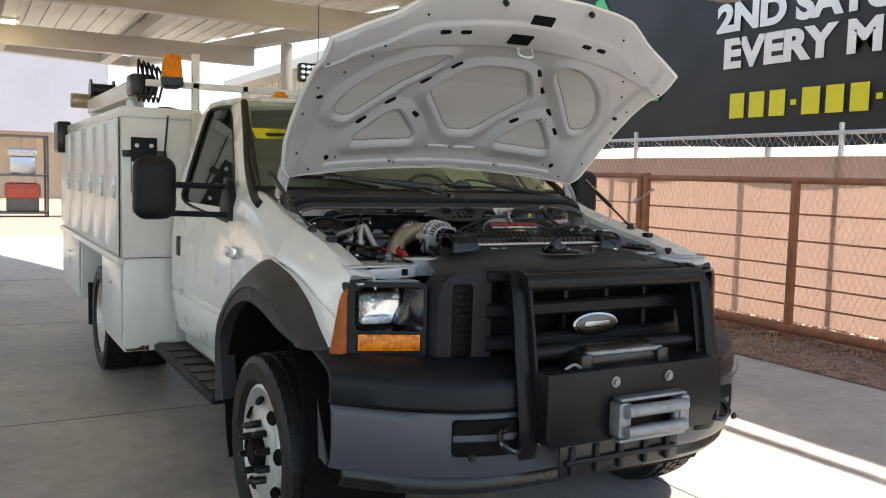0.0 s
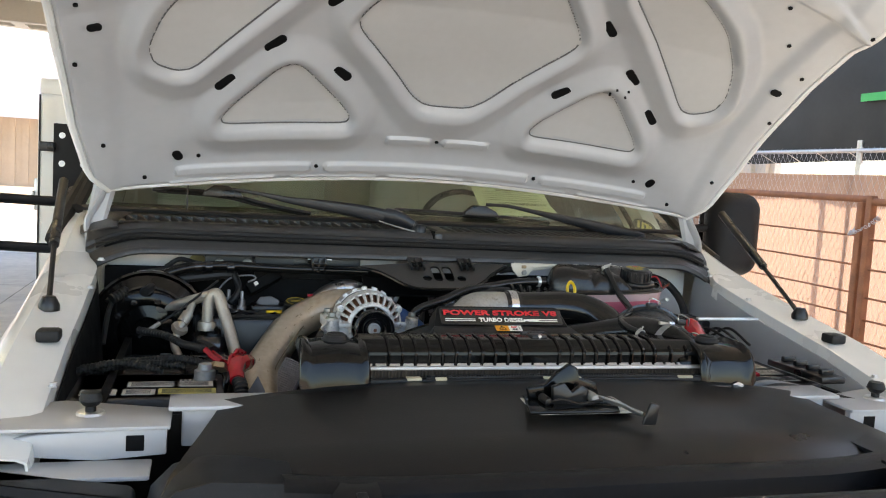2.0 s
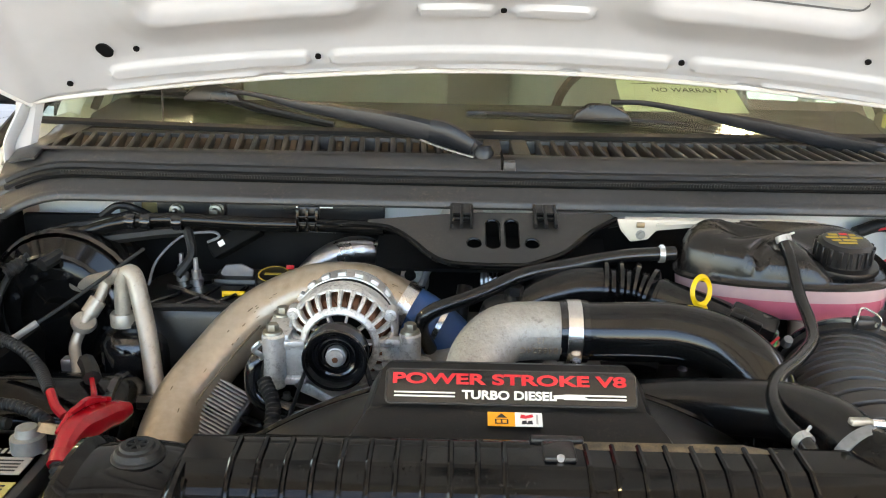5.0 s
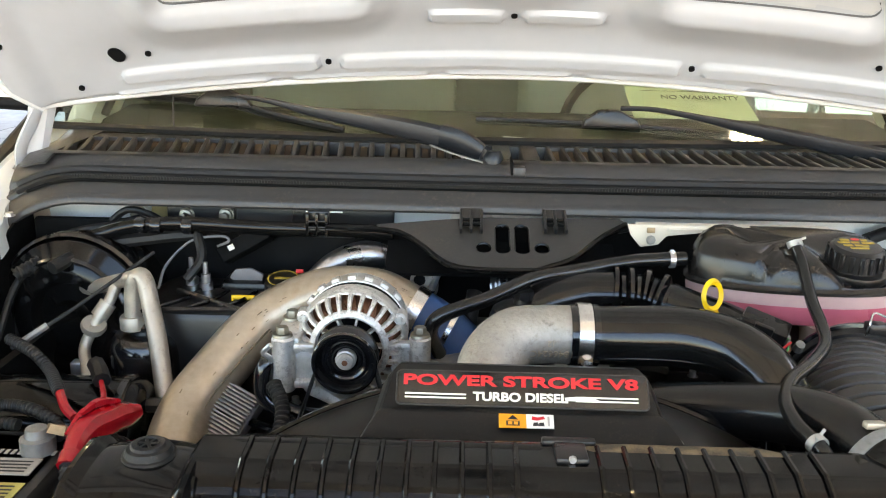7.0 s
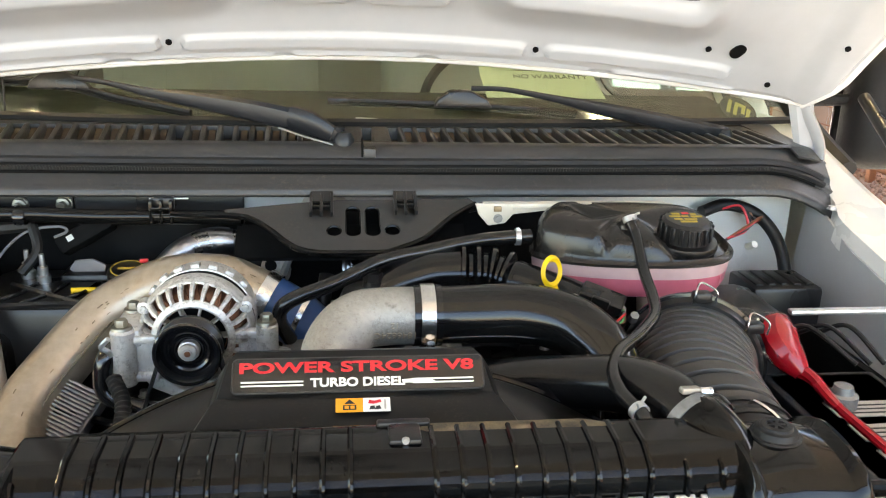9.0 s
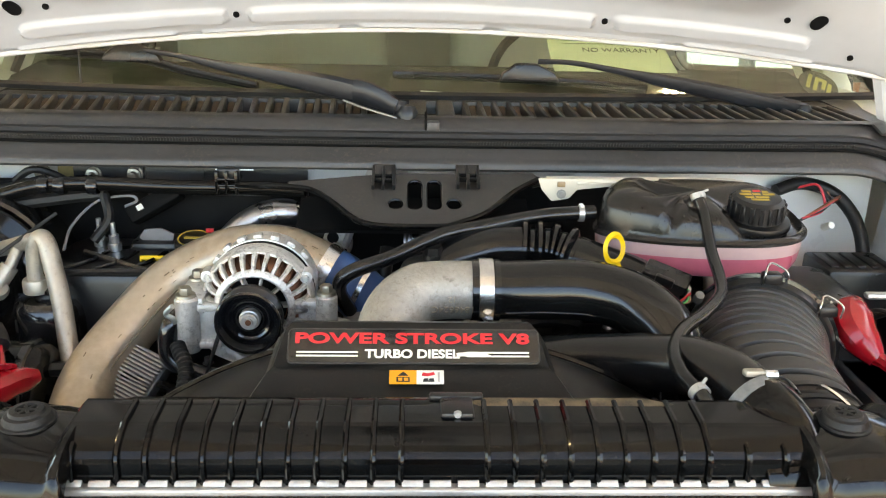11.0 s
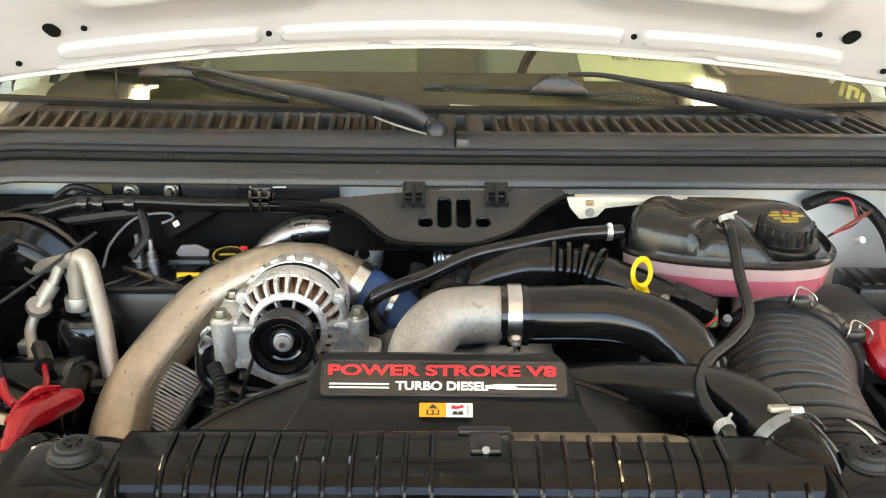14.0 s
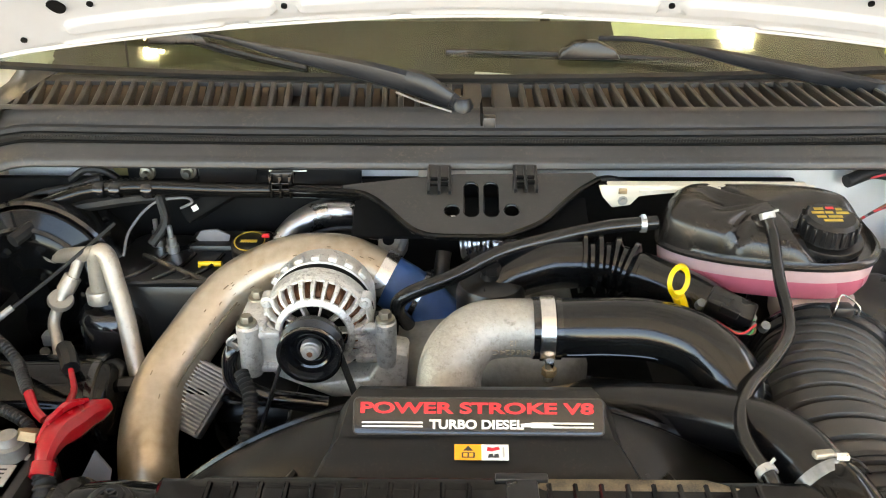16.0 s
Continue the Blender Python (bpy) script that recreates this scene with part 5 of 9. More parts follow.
    for z in (0.930, 0.944, 0.957):
        part("lens_rib", tube([P(x, z, -0.0055) for x in np.linspace(0.682, 0.80, 7)], 0.0016, 5), M_AMBER, bez)
    rows = []
    for j in range(13):
        f = j / 12
        z = 0.900 + 0.240 * f
        wide = (0.055 - 0.036 * f) * math.sqrt(max(0.02, 1 - max(0.0, (f - 0.82) / 0.18) ** 2))
        rows.append([(s * (0.916 + wide * i / 6), 0.262 + 0.030 * (i / 6) ** 1.6 * wide / 0.05 - 0.004 * math.sin(math.pi * i / 6), z) for i in range(7)])
    part("side_marker", grid(rows, thick=0.010), M_AMBERDK, bez, "dark amber side marker lens")


def grille():
    g = part("grille", bmesh.new(), M_GREYPL, truck, "dark grey plastic grille with three wide openings")

    def bar(name, x0, x1, zc, h, d, material=M_TEX, parent=None, r=0.5, label=""):
        rows = []
        for i in range(25):
            x = x0 + (x1 - x0) * i / 24
            y = front_y(x) + d
            ring = []
            for k in range(10):
                a = 2 * math.pi * k / 10
                ring.append((x, y + 0.028 * math.sin(a) * r * 2, zc + h / 2 * math.copysign(abs(math.cos(a)) ** 0.5, math.cos(a))))
            rows.append(ring)
        t = grid(rows, close_u=True)
        part(name, t, material, parent or g, label)
    # cheeks with the honeycomb vents, either side of the openings
    for s in (-1, 1):
        def C(x, z, d=-0.012):
            return (s * x, front_y(x) + d + 0.10 * max(0.0, z - 1.165) ** 1.0, z)
        edge = dense([(0.452, 1.212), (0.555, 1.208), (0.600, 1.192), (0.628, 1.160), (0.640, 1.110), (0.645, 0.95), (0.642, 0.872), (0.622, 0.815), (0.583, 0.772), (0.525, 0.745), (0.452, 0.735)], 0.03)
        hole = dense(soften_loop([(0.593, 1.150), (0.582, 1.163), (0.527, 1.163), (0.516, 1.150), (0.519, 0.868), (0.532, 0.854), (0.580, 0.874), (0.591, 0.890)]), 0.03)
        part("cheek", sheet_with_holes(edge, [hole], C, 0.005), M_GREYPL, g, "smooth dark grey grille cheek")
        part("cheek_return", grid([[C(x, z) for x, z in edge], [C(x * 1.008, z, -0.004) for x, z in edge], [C(x * 1.012, z, 0.09) for x, z in edge]], close_u=True), M_GREYPL, g)
        part("vent_frame", grid([[C(0.5545 + (x - 0.5545) * k, 1.008 + (z - 1.008) * (1 + (k - 1) * 0.25), d) for x, z in hole] for k, d in ((1.10, -0.013), (1.04, -0.018), (0.97, -0.016), (0.93, 0.012))], close_u=True), M_BLACK, g, "raised vent rim")
        t = bmesh.new()
        for j in range(13):
            for i in range(4):
                cx, cz = 0.522 + 0.021 * i + (0.0105 if j % 2 else 0), 0.868 + 0.0235 * j
                if cx < 0.592:
                    merge(t, lathe([(0.0125, 0.004), (0.0105, 0.004), (0.0105, -0.004), (0.0125, -0.004)], 6, pose(s * cx, front_y(cx) + 0.002, cz, 90, 30), close=True))
        part("honeycomb", t, M_BLACK, g)
        # dark sheet standing in for the shade behind the honeycomb
        part("vent_shade_backing", box(min(s * 0.51, s * 0.60), max(s * 0.51, s * 0.60), 0.085, 0.09, 0.85, 1.17), M_DARK, g)
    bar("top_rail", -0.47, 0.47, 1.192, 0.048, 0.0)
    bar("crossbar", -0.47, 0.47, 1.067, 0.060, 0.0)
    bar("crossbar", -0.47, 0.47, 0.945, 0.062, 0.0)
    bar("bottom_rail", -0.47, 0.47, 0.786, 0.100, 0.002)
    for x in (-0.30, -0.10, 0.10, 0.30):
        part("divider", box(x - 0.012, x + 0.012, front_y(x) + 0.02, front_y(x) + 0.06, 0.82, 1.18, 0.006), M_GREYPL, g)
    # shadow-black sheet makes the depth behind the grille read as shade
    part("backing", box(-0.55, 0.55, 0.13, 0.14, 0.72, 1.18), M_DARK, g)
    em = part("emblem", prism([(0.112 * math.cos(a), 1.0 + 0.045 * math.sin(a)) for a in np.linspace(0, 2 * math.pi, 41)[:-1]], -0.012, 0.03, "xz", 0.006), M_EMBLEM, g, "silver oval maker's emblem")
    part("emblem_face", prism([(0.098 * math.cos(a), 1.0 + 0.036 * math.sin(a)) for a in np.linspace(0, 2 * math.pi, 41)[:-1]], -0.016, -0.01, "xz", 0.002), M_BADGE, em)
    part("emblem_bar", prism(rounded(-0.062, 0.062, 0.988, 1.012, 0.011), -0.020, -0.015, "xz", 0.002), M_EMBLEM, em)
    # black cover between grille and radiator
    rows = []
    for y, z in ((0.03, 1.205), (0.07, 1.222), (0.14, 1.232), (0.22, 1.24), (0.30, 1.250), (0.345, 1.257), (0.366, 1.260), (0.374, 1.256)):
        rows.append([(x * (0.62 - 0.25 * (y - 0.03)), y + front_y(0.6 * x) * 0.8 * (1 - (y - 0.03) / 0.4), z - 0.03 * abs(x) ** 3) for x in np.linspace(-1, 1, 33)])
    sh = part("radiator_cover", grid(rows, thick=0.006), M_COVER, truck, "broad black plastic sight shield over the grille")
    part("front_edge", tube([(x, front_y(x) * 0.8 + 0.032, 1.20 - 0.03 * abs(x / 0.62) ** 3) for x in np.linspace(-0.61, 0.61, 25)], 0.012, 8), M_COVER, sh)
    # latch
    la = part("hood_latch", prism([(-0.055, 1.248), (-0.062, 1.272), (-0.030, 1.277), (-0.012, 1.296), (0.010, 1.312), (0.024, 1.306), (0.030, 1.288), (0.060, 1.280), (0.066, 1.262), (0.060, 1.248)], 0.262, 0.274, "xz", 0.003), M_TANK, truck, "black hood latch with release lever")
    part("latch_base", prism(rounded(-0.062, 0.108, 0.205, 0.318, 0.008), 1.244, 1.248, "xy", 0.001), M_PALE, la, "pale edged latch plate")
    part("latch_plate", prism([(-0.082, 0.195), (-0.055, 0.300), (0.080, 0.300), (0.098, 0.262), (0.070, 0.192)], 1.248, 1.253, "xy", 0.002), M_TANK, la, "black plate under the latch")
    part("latch_jaw", prism([(-0.028, 1.252), (-0.030, 1.282), (-0.010, 1.288), (0.004, 1.272), (0.020, 1.284), (0.034, 1.276), (0.030, 1.252)], 0.232, 0.244, "xz", 0.003), M_BLACK, la)
    part("latch_rivet", lathe([(0, 0.03), (0.006, 0.029), (0.008, 0.024), (0.008, 0), (0, 0)], 12, pose(0.040, 0.250, 1.264, 90)), M_ALUDK, la)
    part("latch_rivet", lathe([(0, 0.03), (0.005, 0.029), (0.007, 0.024), (0.007, 0), (0, 0)], 12, pose(-0.040, 0.252, 1.260, 90)), M_BLACK, la)
    part("lever", tube([(0.050, 0.245, 1.262), (0.078, 0.212, 1.258), (0.090, 0.185, 1.254), (0.098, 0.165, 1.253)], 0.006, 8, flat=0.5), M_ALUDK, la)
    part("lever_tip", prism([(0.088, 1.240), (0.112, 1.240), (0.116, 1.272), (0.100, 1.276)], 0.150, 0.158, "xz", 0.003), M_BLACK, la)
    part("latch_spring", tube([(-0.045, 0.225, 1.256), (-0.020, 0.218, 1.264), (0.010, 0.215, 1.258), (0.052, 0.222, 1.262)], 0.003, 6), M_BLACK, la)


def guard_and_winch():
    gd = part("grille_guard", bmesh.new(), M_SATIN, truck, "black steel grille guard with upright plates")
    for s in (-1, 1):
        ux = 0.384 if s < 0 else 0.440
        out = [(0.10, 1.17), (-0.03, 1.225), (-0.085, 1.215), (-0.11, 1.17), (-0.145, 1.0), (-0.17, 0.85), (-0.175, 0.65), (-0.15, 0.57), (-0.10, 0.545), (-0.06, 0.56), (-0.05, 0.8), (0.0, 1.0)]
        up = part("upright", prism(out, s * ux - 0.006, s * ux + 0.006, "yz", 0.002), M_SATIN, gd, "curved black guard upright")
        face = []
        for y, z, w in ((0.005, 1.222, 0.030), (-0.025, 1.219, 0.040), (-0.060, 1.200, 0.050), (-0.090, 1.150, 0.056), (-0.108, 1.08, 0.058), (-0.127, 0.96, 0.060), (-0.150, 0.84, 0.062), (-0.172, 0.70, 0.062), (-0.170, 0.62, 0.060), (-0.150, 0.565, 0.052)):
            face.append([(s * (ux - 0.026 + (1.5 if s < 0 else 1.9) * w * i / 6), y + 0.008 * abs(i / 3 - 1) ** 4, z) for i in range(7)])
        part("upright_face", grid(face, thick=0.005), M_SATIN, gd, "broad curved guard face")
        for z in (0.63, 0.72, 0.90, 1.13):
            part("guard_bolt", bolt((s * (ux - 0.008), lerp(z, [(0.62, -0.176), (0.70, -0.178), (0.84, -0.156), (0.96, -0.133), (1.08, -0.114), (1.15, -0.097)]), z), 0.006, 0.006, "y"), M_GLOSS, gd)
    for z, r in ((1.180, 0.034), (0.925, 0.030)):
        part("guard_bar", tube([(-0.40, -0.085, z), (0.43, -0.085, z)], r, 14), M_SATIN, gd, "black round guard cross bar")
    w = part("winch_plate", prism([(-0.42, 0.88), (0.40, 0.88), (0.42, 0.70), (0.36, 0.62), (-0.40, 0.62), (-0.42, 0.66)], -0.235, -0.223, "xz", 0.003), M_SATIN, truck, "flat black winch mounting plate")
    part("plate_top", box(-0.42, 0.40, -0.225, 0.0, 0.868, 0.88, 0.003), M_SATIN, w)
    for s in (-1, 1):
        part("plate_side", box(s * 0.41 - 0.006, s * 0.41 + 0.006, -0.225, 0.0, 0.63, 0.875, 0.002), M_SATIN, w)
    for x in (-0.14, 0.115):
        part("plate_bolt", lathe([(0, 0.016), (0.012, 0.014), (0.012, 0.006), (0.02, 0.005), (0.02, 0), (0, 0)], 12, pose(x + 0.015, -0.236, 0.832, 90)), M_ALUDK, w, "bright plate bolt")
    w.location.x = 0.035
    wn_ = part("winch", lathe([(0, -0.16), (0.05, -0.16), (0.055, -0.14), (0.055, 0.14), (0.05, 0.16), (0, 0.16)], 20, pose(-0.09, -0.13, 0.925, 0, 90)), M_BLACK, truck, "black electric winch with steel tie bars")
    for x in (-0.27, 0.09):
        part("end_housing", box(x - 0.03, x + 0.03, -0.20, -0.06, 0.88, 0.96, 0.016), M_BLACK, wn_)
    for y, z in ((-0.18, 0.955), (-0.09, 0.965)):
        part("tie_bar", tube([(-0.27, y, z), (0.09, y, z)], 0.010, 10), M_GALV, wn_, "bright tie bar")
    part("cable_hook", tube([(-0.36, -0.17, 0.90), (-0.33, -0.19, 0.925), (-0.30, -0.19, 0.91), (-0.31, -0.18, 0.885)], 0.006, 8), M_GALV, wn_)
    wn_.location = (0.085, 0.0, -0.028)
    fl = part("fairlead", bmesh.new(), M_ZINC, truck, "galvanised roller fairlead")
    for x in (-0.09, 0.205):
        part("side_plate", prism(rounded(x - 0.022, x + 0.022, 0.64, 0.765, 0.012), -0.29, -0.236, "xz", 0.003), M_GALV, fl)
        part("roller", tube([(x + (0.03 if x < 0 else -0.03), -0.272, 0.645), (x + (0.03 if x < 0 else -0.03), -0.272, 0.76)], 0.014, 14), M_GALV, fl)
    for z in (0.66, 0.735):
        part("roller", tube([(-0.085, -0.295, z), (0.20, -0.295, z)], 0.023, 16), M_GALV, fl)
    for z0, z1 in ((0.62, 0.632), (0.768, 0.78)):
        part("cross_plate", box(-0.10, 0.215, -0.285, -0.236, z0, z1, 0.003), M_GALV, fl)


def bumper():
    def prof(x):
        return -0.13 + 0.92 * max(0.0, abs(x) - 0.42) ** 2

    def strip(pz, x1=1.0):
        rows = []
        for z, d in pz:
            row = [(x * (0.965 if x > 0 else 1.0), prof(x) + d, z + 0.012 * x * x) for x in np.linspace(-x1, x1, 49)]
            # the ends turn in
            row = [(-x1 + 0.022, prof(x1) + d + 0.05, z + 0.012), (-x1 - 0.001, prof(x1) + d + 0.022, z + 0.012)] + row + [(0.965 * x1 + 0.001, prof(x1) + d + 0.022, z + 0.012), (0.965 * x1 - 0.022, prof(x1) + d + 0.05, z + 0.012)]
            rows.append(row)
        return rows
    b = part("bumper", grid(strip([(0.515, 0.09), (0.500, 0.05), (0.503, 0.016), (0.525, 0.0), (0.60, -0.010), (0.70, -0.004), (0.728, 0.002), (0.734, 0.010)]), thick=0.005), M_BUMPER, truck, "dark grey painted front bumper")
    part("bumper_top_pad", grid(strip([(0.734, 0.014), (0.742, 0.010), (0.752, 0.000), (0.81, 0.002), (0.835, 0.010), (0.85, 0.030), (0.875, 0.10), (0.892, 0.17)]), thick=0.005), M_GREYPL, b, "black plastic bumper step pad")
    part("seam_bead", tube([(x, prof(x) - 0.002, 0.732 + 0.012 * abs(x) ** 2) for x in np.linspace(-0.985, 0.94, 41)], 0.003, 6), M_BUMPER, b)
    part("valance", grid(strip([(0.505, 0.05), (0.480, 0.035), (0.455, 0.035), (0.43, 0.06), (0.425, 0.12)], 0.96), thick=0.006), M_BLACK, b, "black lower air dam")
    for s in (-1, 1):
        x0, x1 = s * 0.672, s * 0.440
        to = dense(rounded(min(x0, x1), max(x0, x1), 0.595, 0.716, 0.015), 0.03)
        # no cut here: a dark sheet over the bumper gives the opening's shade
        part("tow_opening_shade", grid([[(x, prof(x) + d, 0.655 + (z - 0.655) * k) for x, z in to] for k, d in ((1.06, -0.010), (1.03, -0.018), (0.98, -0.017), (0.96, -0.0145), (0.6, -0.0145), (0.2, -0.0145))], close_u=True), M_DARK, b, "dark sheet for the shade in the tow hook opening")
        hk = [(s * 0.44, -0.13, 0.64), (s * 0.46, -0.18, 0.625), (s * 0.50, -0.21, 0.625), (s * 0.535, -0.20, 0.645), (s * 0.535, -0.17, 0.675), (s * 0.49, -0.15, 0.69)]
        part("tow_hook", tube(hk, 0.012, 8), M_GLOSS, b, "black tow hook")
        part("tow_bolt", bolt((s * 0.63, -0.145, 0.60), 0.01, 0.01, "y"), M_BLACK, b)
    # carrier below the winch plate
    c = part("plate_carrier", box(-0.31, 0.25, -0.215, -0.205, 0.50, 0.625, 0.003), M_BLACK, b, "black licence plate carrier")
    for x in (-0.26, -0.15, -0.04, 0.08, 0.19):
        part("carrier_rib", box(x - 0.012, x + 0.012, -0.228, -0.214, 0.51, 0.61, 0.003), M_GREYPL, c)
    part("carrier_bar", box(-0.29, 0.23, -0.232, -0.214, 0.545, 0.565, 0.003), M_GREYPL, c)
    # white brace behind the headlight
    for s in (-1, 1):
        t = prism([(s * 0.62, 1.165), (s * 0.62, 1.212), (s * 0.70, 1.205), (s * 0.80, 1.200), (s * 0.90, 1.185), (s * 0.90, 1.16), (s * 0.80, 1.165), (s * 0.72, 1.158)], 0.31, 0.325, "xz", 0.003)
        br = part("headlight_brace", t, M_WHITE_IN, truck, "white pressed brace above the headlight")
        part("brace_top", prism([(s * 0.615, 0.30), (s * 0.90, 0.30), (s * 0.905, 0.42), (s * 0.78, 0.455), (s * 0.615, 0.40)], 1.206, 1.212, "xy", 0.002), M_WHITE_IN, br)
        part("brace_lip", box(min(s * 0.64, s * 0.89), max(s * 0.64, s * 0.89), 0.235, 0.31, 1.152, 1.160, 0.003), M_WHITE_IN, br)
        # dark square laid on the brace as the hole's shade
        part("square_hole", box(s * 0.665 - 0.013, s * 0.665 + 0.013, 0.3085, 0.312, 1.172, 1.196, 0.001), M_DARK, br)
        part("rubber_bump", lathe([(0, 0.035), (0.014, 0.034), (0.018, 0.022), (0.012, 0.014), (0.008, 0.012), (0.008, 0), (0, 0)], 12, pose(s * 0.735, 0.375, 1.212)), M_RUBBER, br, "black rubber hood stop")
        part("stop_washer", lathe([(0, 0.004), (0.02, 0.004), (0.022, 0), (0, 0)], 14, pose(s * 0.735, 0.375, 1.212)), M_ZINC, br)


headlight(-1)
headlight(1)
grille()
guard_and_winch()
bumper()


# ---- truck: engine bay ----
def cowl():
    bend = lambda x: 0.022 * (x / 0.8) ** 2
    drop = lambda x: 0.030 * (max(0.0, abs(x) - 0.70) / 0.13) ** 2

    def sheet(prof, k=1.0):
        return [[(x, y + bend(x) * k, z - drop(x) * (1.25 - y) / 0.1 * (1 if y < 1.20 else 0) - 0.004 * (x / 0.8) ** 2) for x in np.linspace(-0.845, 0.845, 67)] for y, z in prof]
    c = part("cowl_panel", grid(sheet([(1.182, 1.4600), (1.170, 1.4570), (1.158, 1.4505), (1.1505, 1.4460), (1.1475, 1.4420), (1.1465, 1.4345), (1.140, 1.4320), (1.131, 1.4320), (1.1275, 1.4290), (1.1265, 1.4235), (1.1230, 1.4220), (1.1195, 1.4205), (1.106, 1.4080), (1.1015, 1.4050), (1.0975, 1.4035), (1.0945, 1.3990), (1.0940, 1.3915), (1.098, 1.3875), (1.115, 1.3865)]), thick=0.004), M_COWL, truck, "black plastic cowl with slotted air intake")
    part("weatherstrip", tube([(x, 1.1365 + bend(x), 1.4350 - 1.2 * drop(x)) for x in np.linspace(-0.82, 0.82, 41)], 0.0085, 8, n=2), M_RUBBER, c, "black rubber hood seal")
    part("weatherstrip_lip", tube([(x, 1.1255 + bend(x), 1.4270 - 1.2 * drop(x)) for x in np.linspace(-0.82, 0.82, 41)], 0.0055, 6, n=2), M_RUBBER, c)
    sb = bmesh.new()
    for k in range(300):
        x = -0.72 + 0.0048 * k
        box(x, x + 0.0026, 1.1185 + bend(x), 1.1235 + bend(x), 1.4250 - 1.2 * drop(x), 1.4300 - 1.2 * drop(x), bm=sb)
    part("seal_ribs", sb, M_RUBBER, c, smooth=False)
    part("channel_groove", tube([(x, 1.1215 + bend(x), 1.4205 - 1.3 * drop(x)) for x in np.linspace(-0.80, 0.80, 41)], 0.003, 6, n=2), M_DARK, c)

    # slotted field: a dark trough with raised bars across it
    def at(x, f, d=0.0):
        return Vector((x, 1.178 + 0.124 * f + bend(x) + 0.035 * f * (x / 0.8) ** 2, 1.4605 + 0.006 * f + d - 0.004 * (x / 0.8) ** 2))
    f_top = lambda x: 0.95 - 0.10 * (abs(x) / 0.76) ** 4
    lean = lambda x: 0.045 * x if x < 0 else -0.018 * x
    xs = np.linspace(-0.79, 0.79, 41)
    part("trough", grid([[at(x, f, -0.022) for x in xs] for f in (-0.03, 0.5, 1.03)]), M_TROUGH, c, "dusty bottom of the air intake")
    part("front_border", grid([[at(x, -0.05, -0.001) for x in xs], [at(x, 0.03, 0.0015) for x in xs], [at(x, 0.085, 0.0) for x in xs], [at(x, 0.09, -0.022) for x in xs]]), M_COWL, c)
    part("rear_border", grid([[at(x, f_top(x), -0.022) for x in xs], [at(x, f_top(x) + 0.01, 0.0) for x in xs], [at(x, 1.03, 0.002) for x in xs], [at(x, 1.13, 0.0) for x in xs]]), M_COWL, c)
    rng = random.Random(7)
    x = -0.765
    up = Vector((0, -0.2, 0.98))
    while x < 0.775:
        gap = -0.030 < x < 0.046
        w = 0.0088 if not gap else 0.030
        f1 = f_top(x) + 0.02
        t = bmesh.new()
        V = []
        for f, lx in ((0.05, 0.0), (0.5, 0.5), (f1, 1.0)):
            a, b = at(x + lean(x) * lx, f), at(x + w + lean(x + w) * lx, f)
            V.append([t.verts.new(q) for q in (a + up * -0.02, a + up * 0.0002 + Vector((0.0005, 0, 0)), a + up * 0.0018 + Vector((0.0022, 0, 0)), b + up * 0.0018 - Vector((0.0022, 0, 0)), b + up * 0.0002, b + up * -0.02)])
        for p, q in zip(V, V[1:]):
            for k in range(5):
                t.faces.new((p[k], p[k + 1], q[k + 1], q[k]))
        part("slat", t, M_COWL, c)
        if not gap and rng.random() < 0.9:
            s = x + w + 0.004
            part("slot_louvre", grid([[at(s + lean(s), f1 - 0.03, -0.006), at(s + 0.011 + lean(s), f1 - 0.03, -0.006)], [at(s + lean(s) * 0.6, 0.45, -0.018), at(s + 0.011 + lean(s) * 0.6, 0.45, -0.018)]]), M_TROUGH, c)
        x += w + 0.0178
    part("centre_seam", box(0.006, 0.010, 1.148, 1.30, 1.440, 1.4635, 0.001), M_DARK, c)
    part("centre_cap", box(0.010, 0.030, 1.145, 1.166, 1.432, 1.4565, 0.002), M_COWL, c)
    for s in (-1, 1):
        part("cowl_end", grid([[(s * 0.775, 1.165, 1.4450), (s * 0.80, 1.170, 1.441), (s * 0.835, 1.195, 1.430), (s * 0.865, 1.225, 1.420)], [(s * 0.775, 1.205, 1.4570), (s * 0.80, 1.210, 1.4555), (s * 0.835, 1.235, 1.447), (s * 0.87, 1.27, 1.434)], [(s * 0.765, 1.335, 1.464), (s * 0.80, 1.34, 1.464), (s * 0.835, 1.36, 1.455), (s * 0.87, 1.40, 1.44)], [(s * 0.755, 1.375, 1.470), (s * 0.80, 1.39, 1.472), (s * 0.835, 1.41, 1.466), (s * 0.86, 1.43, 1.455)]], thick=0.004), M_COWL, c)
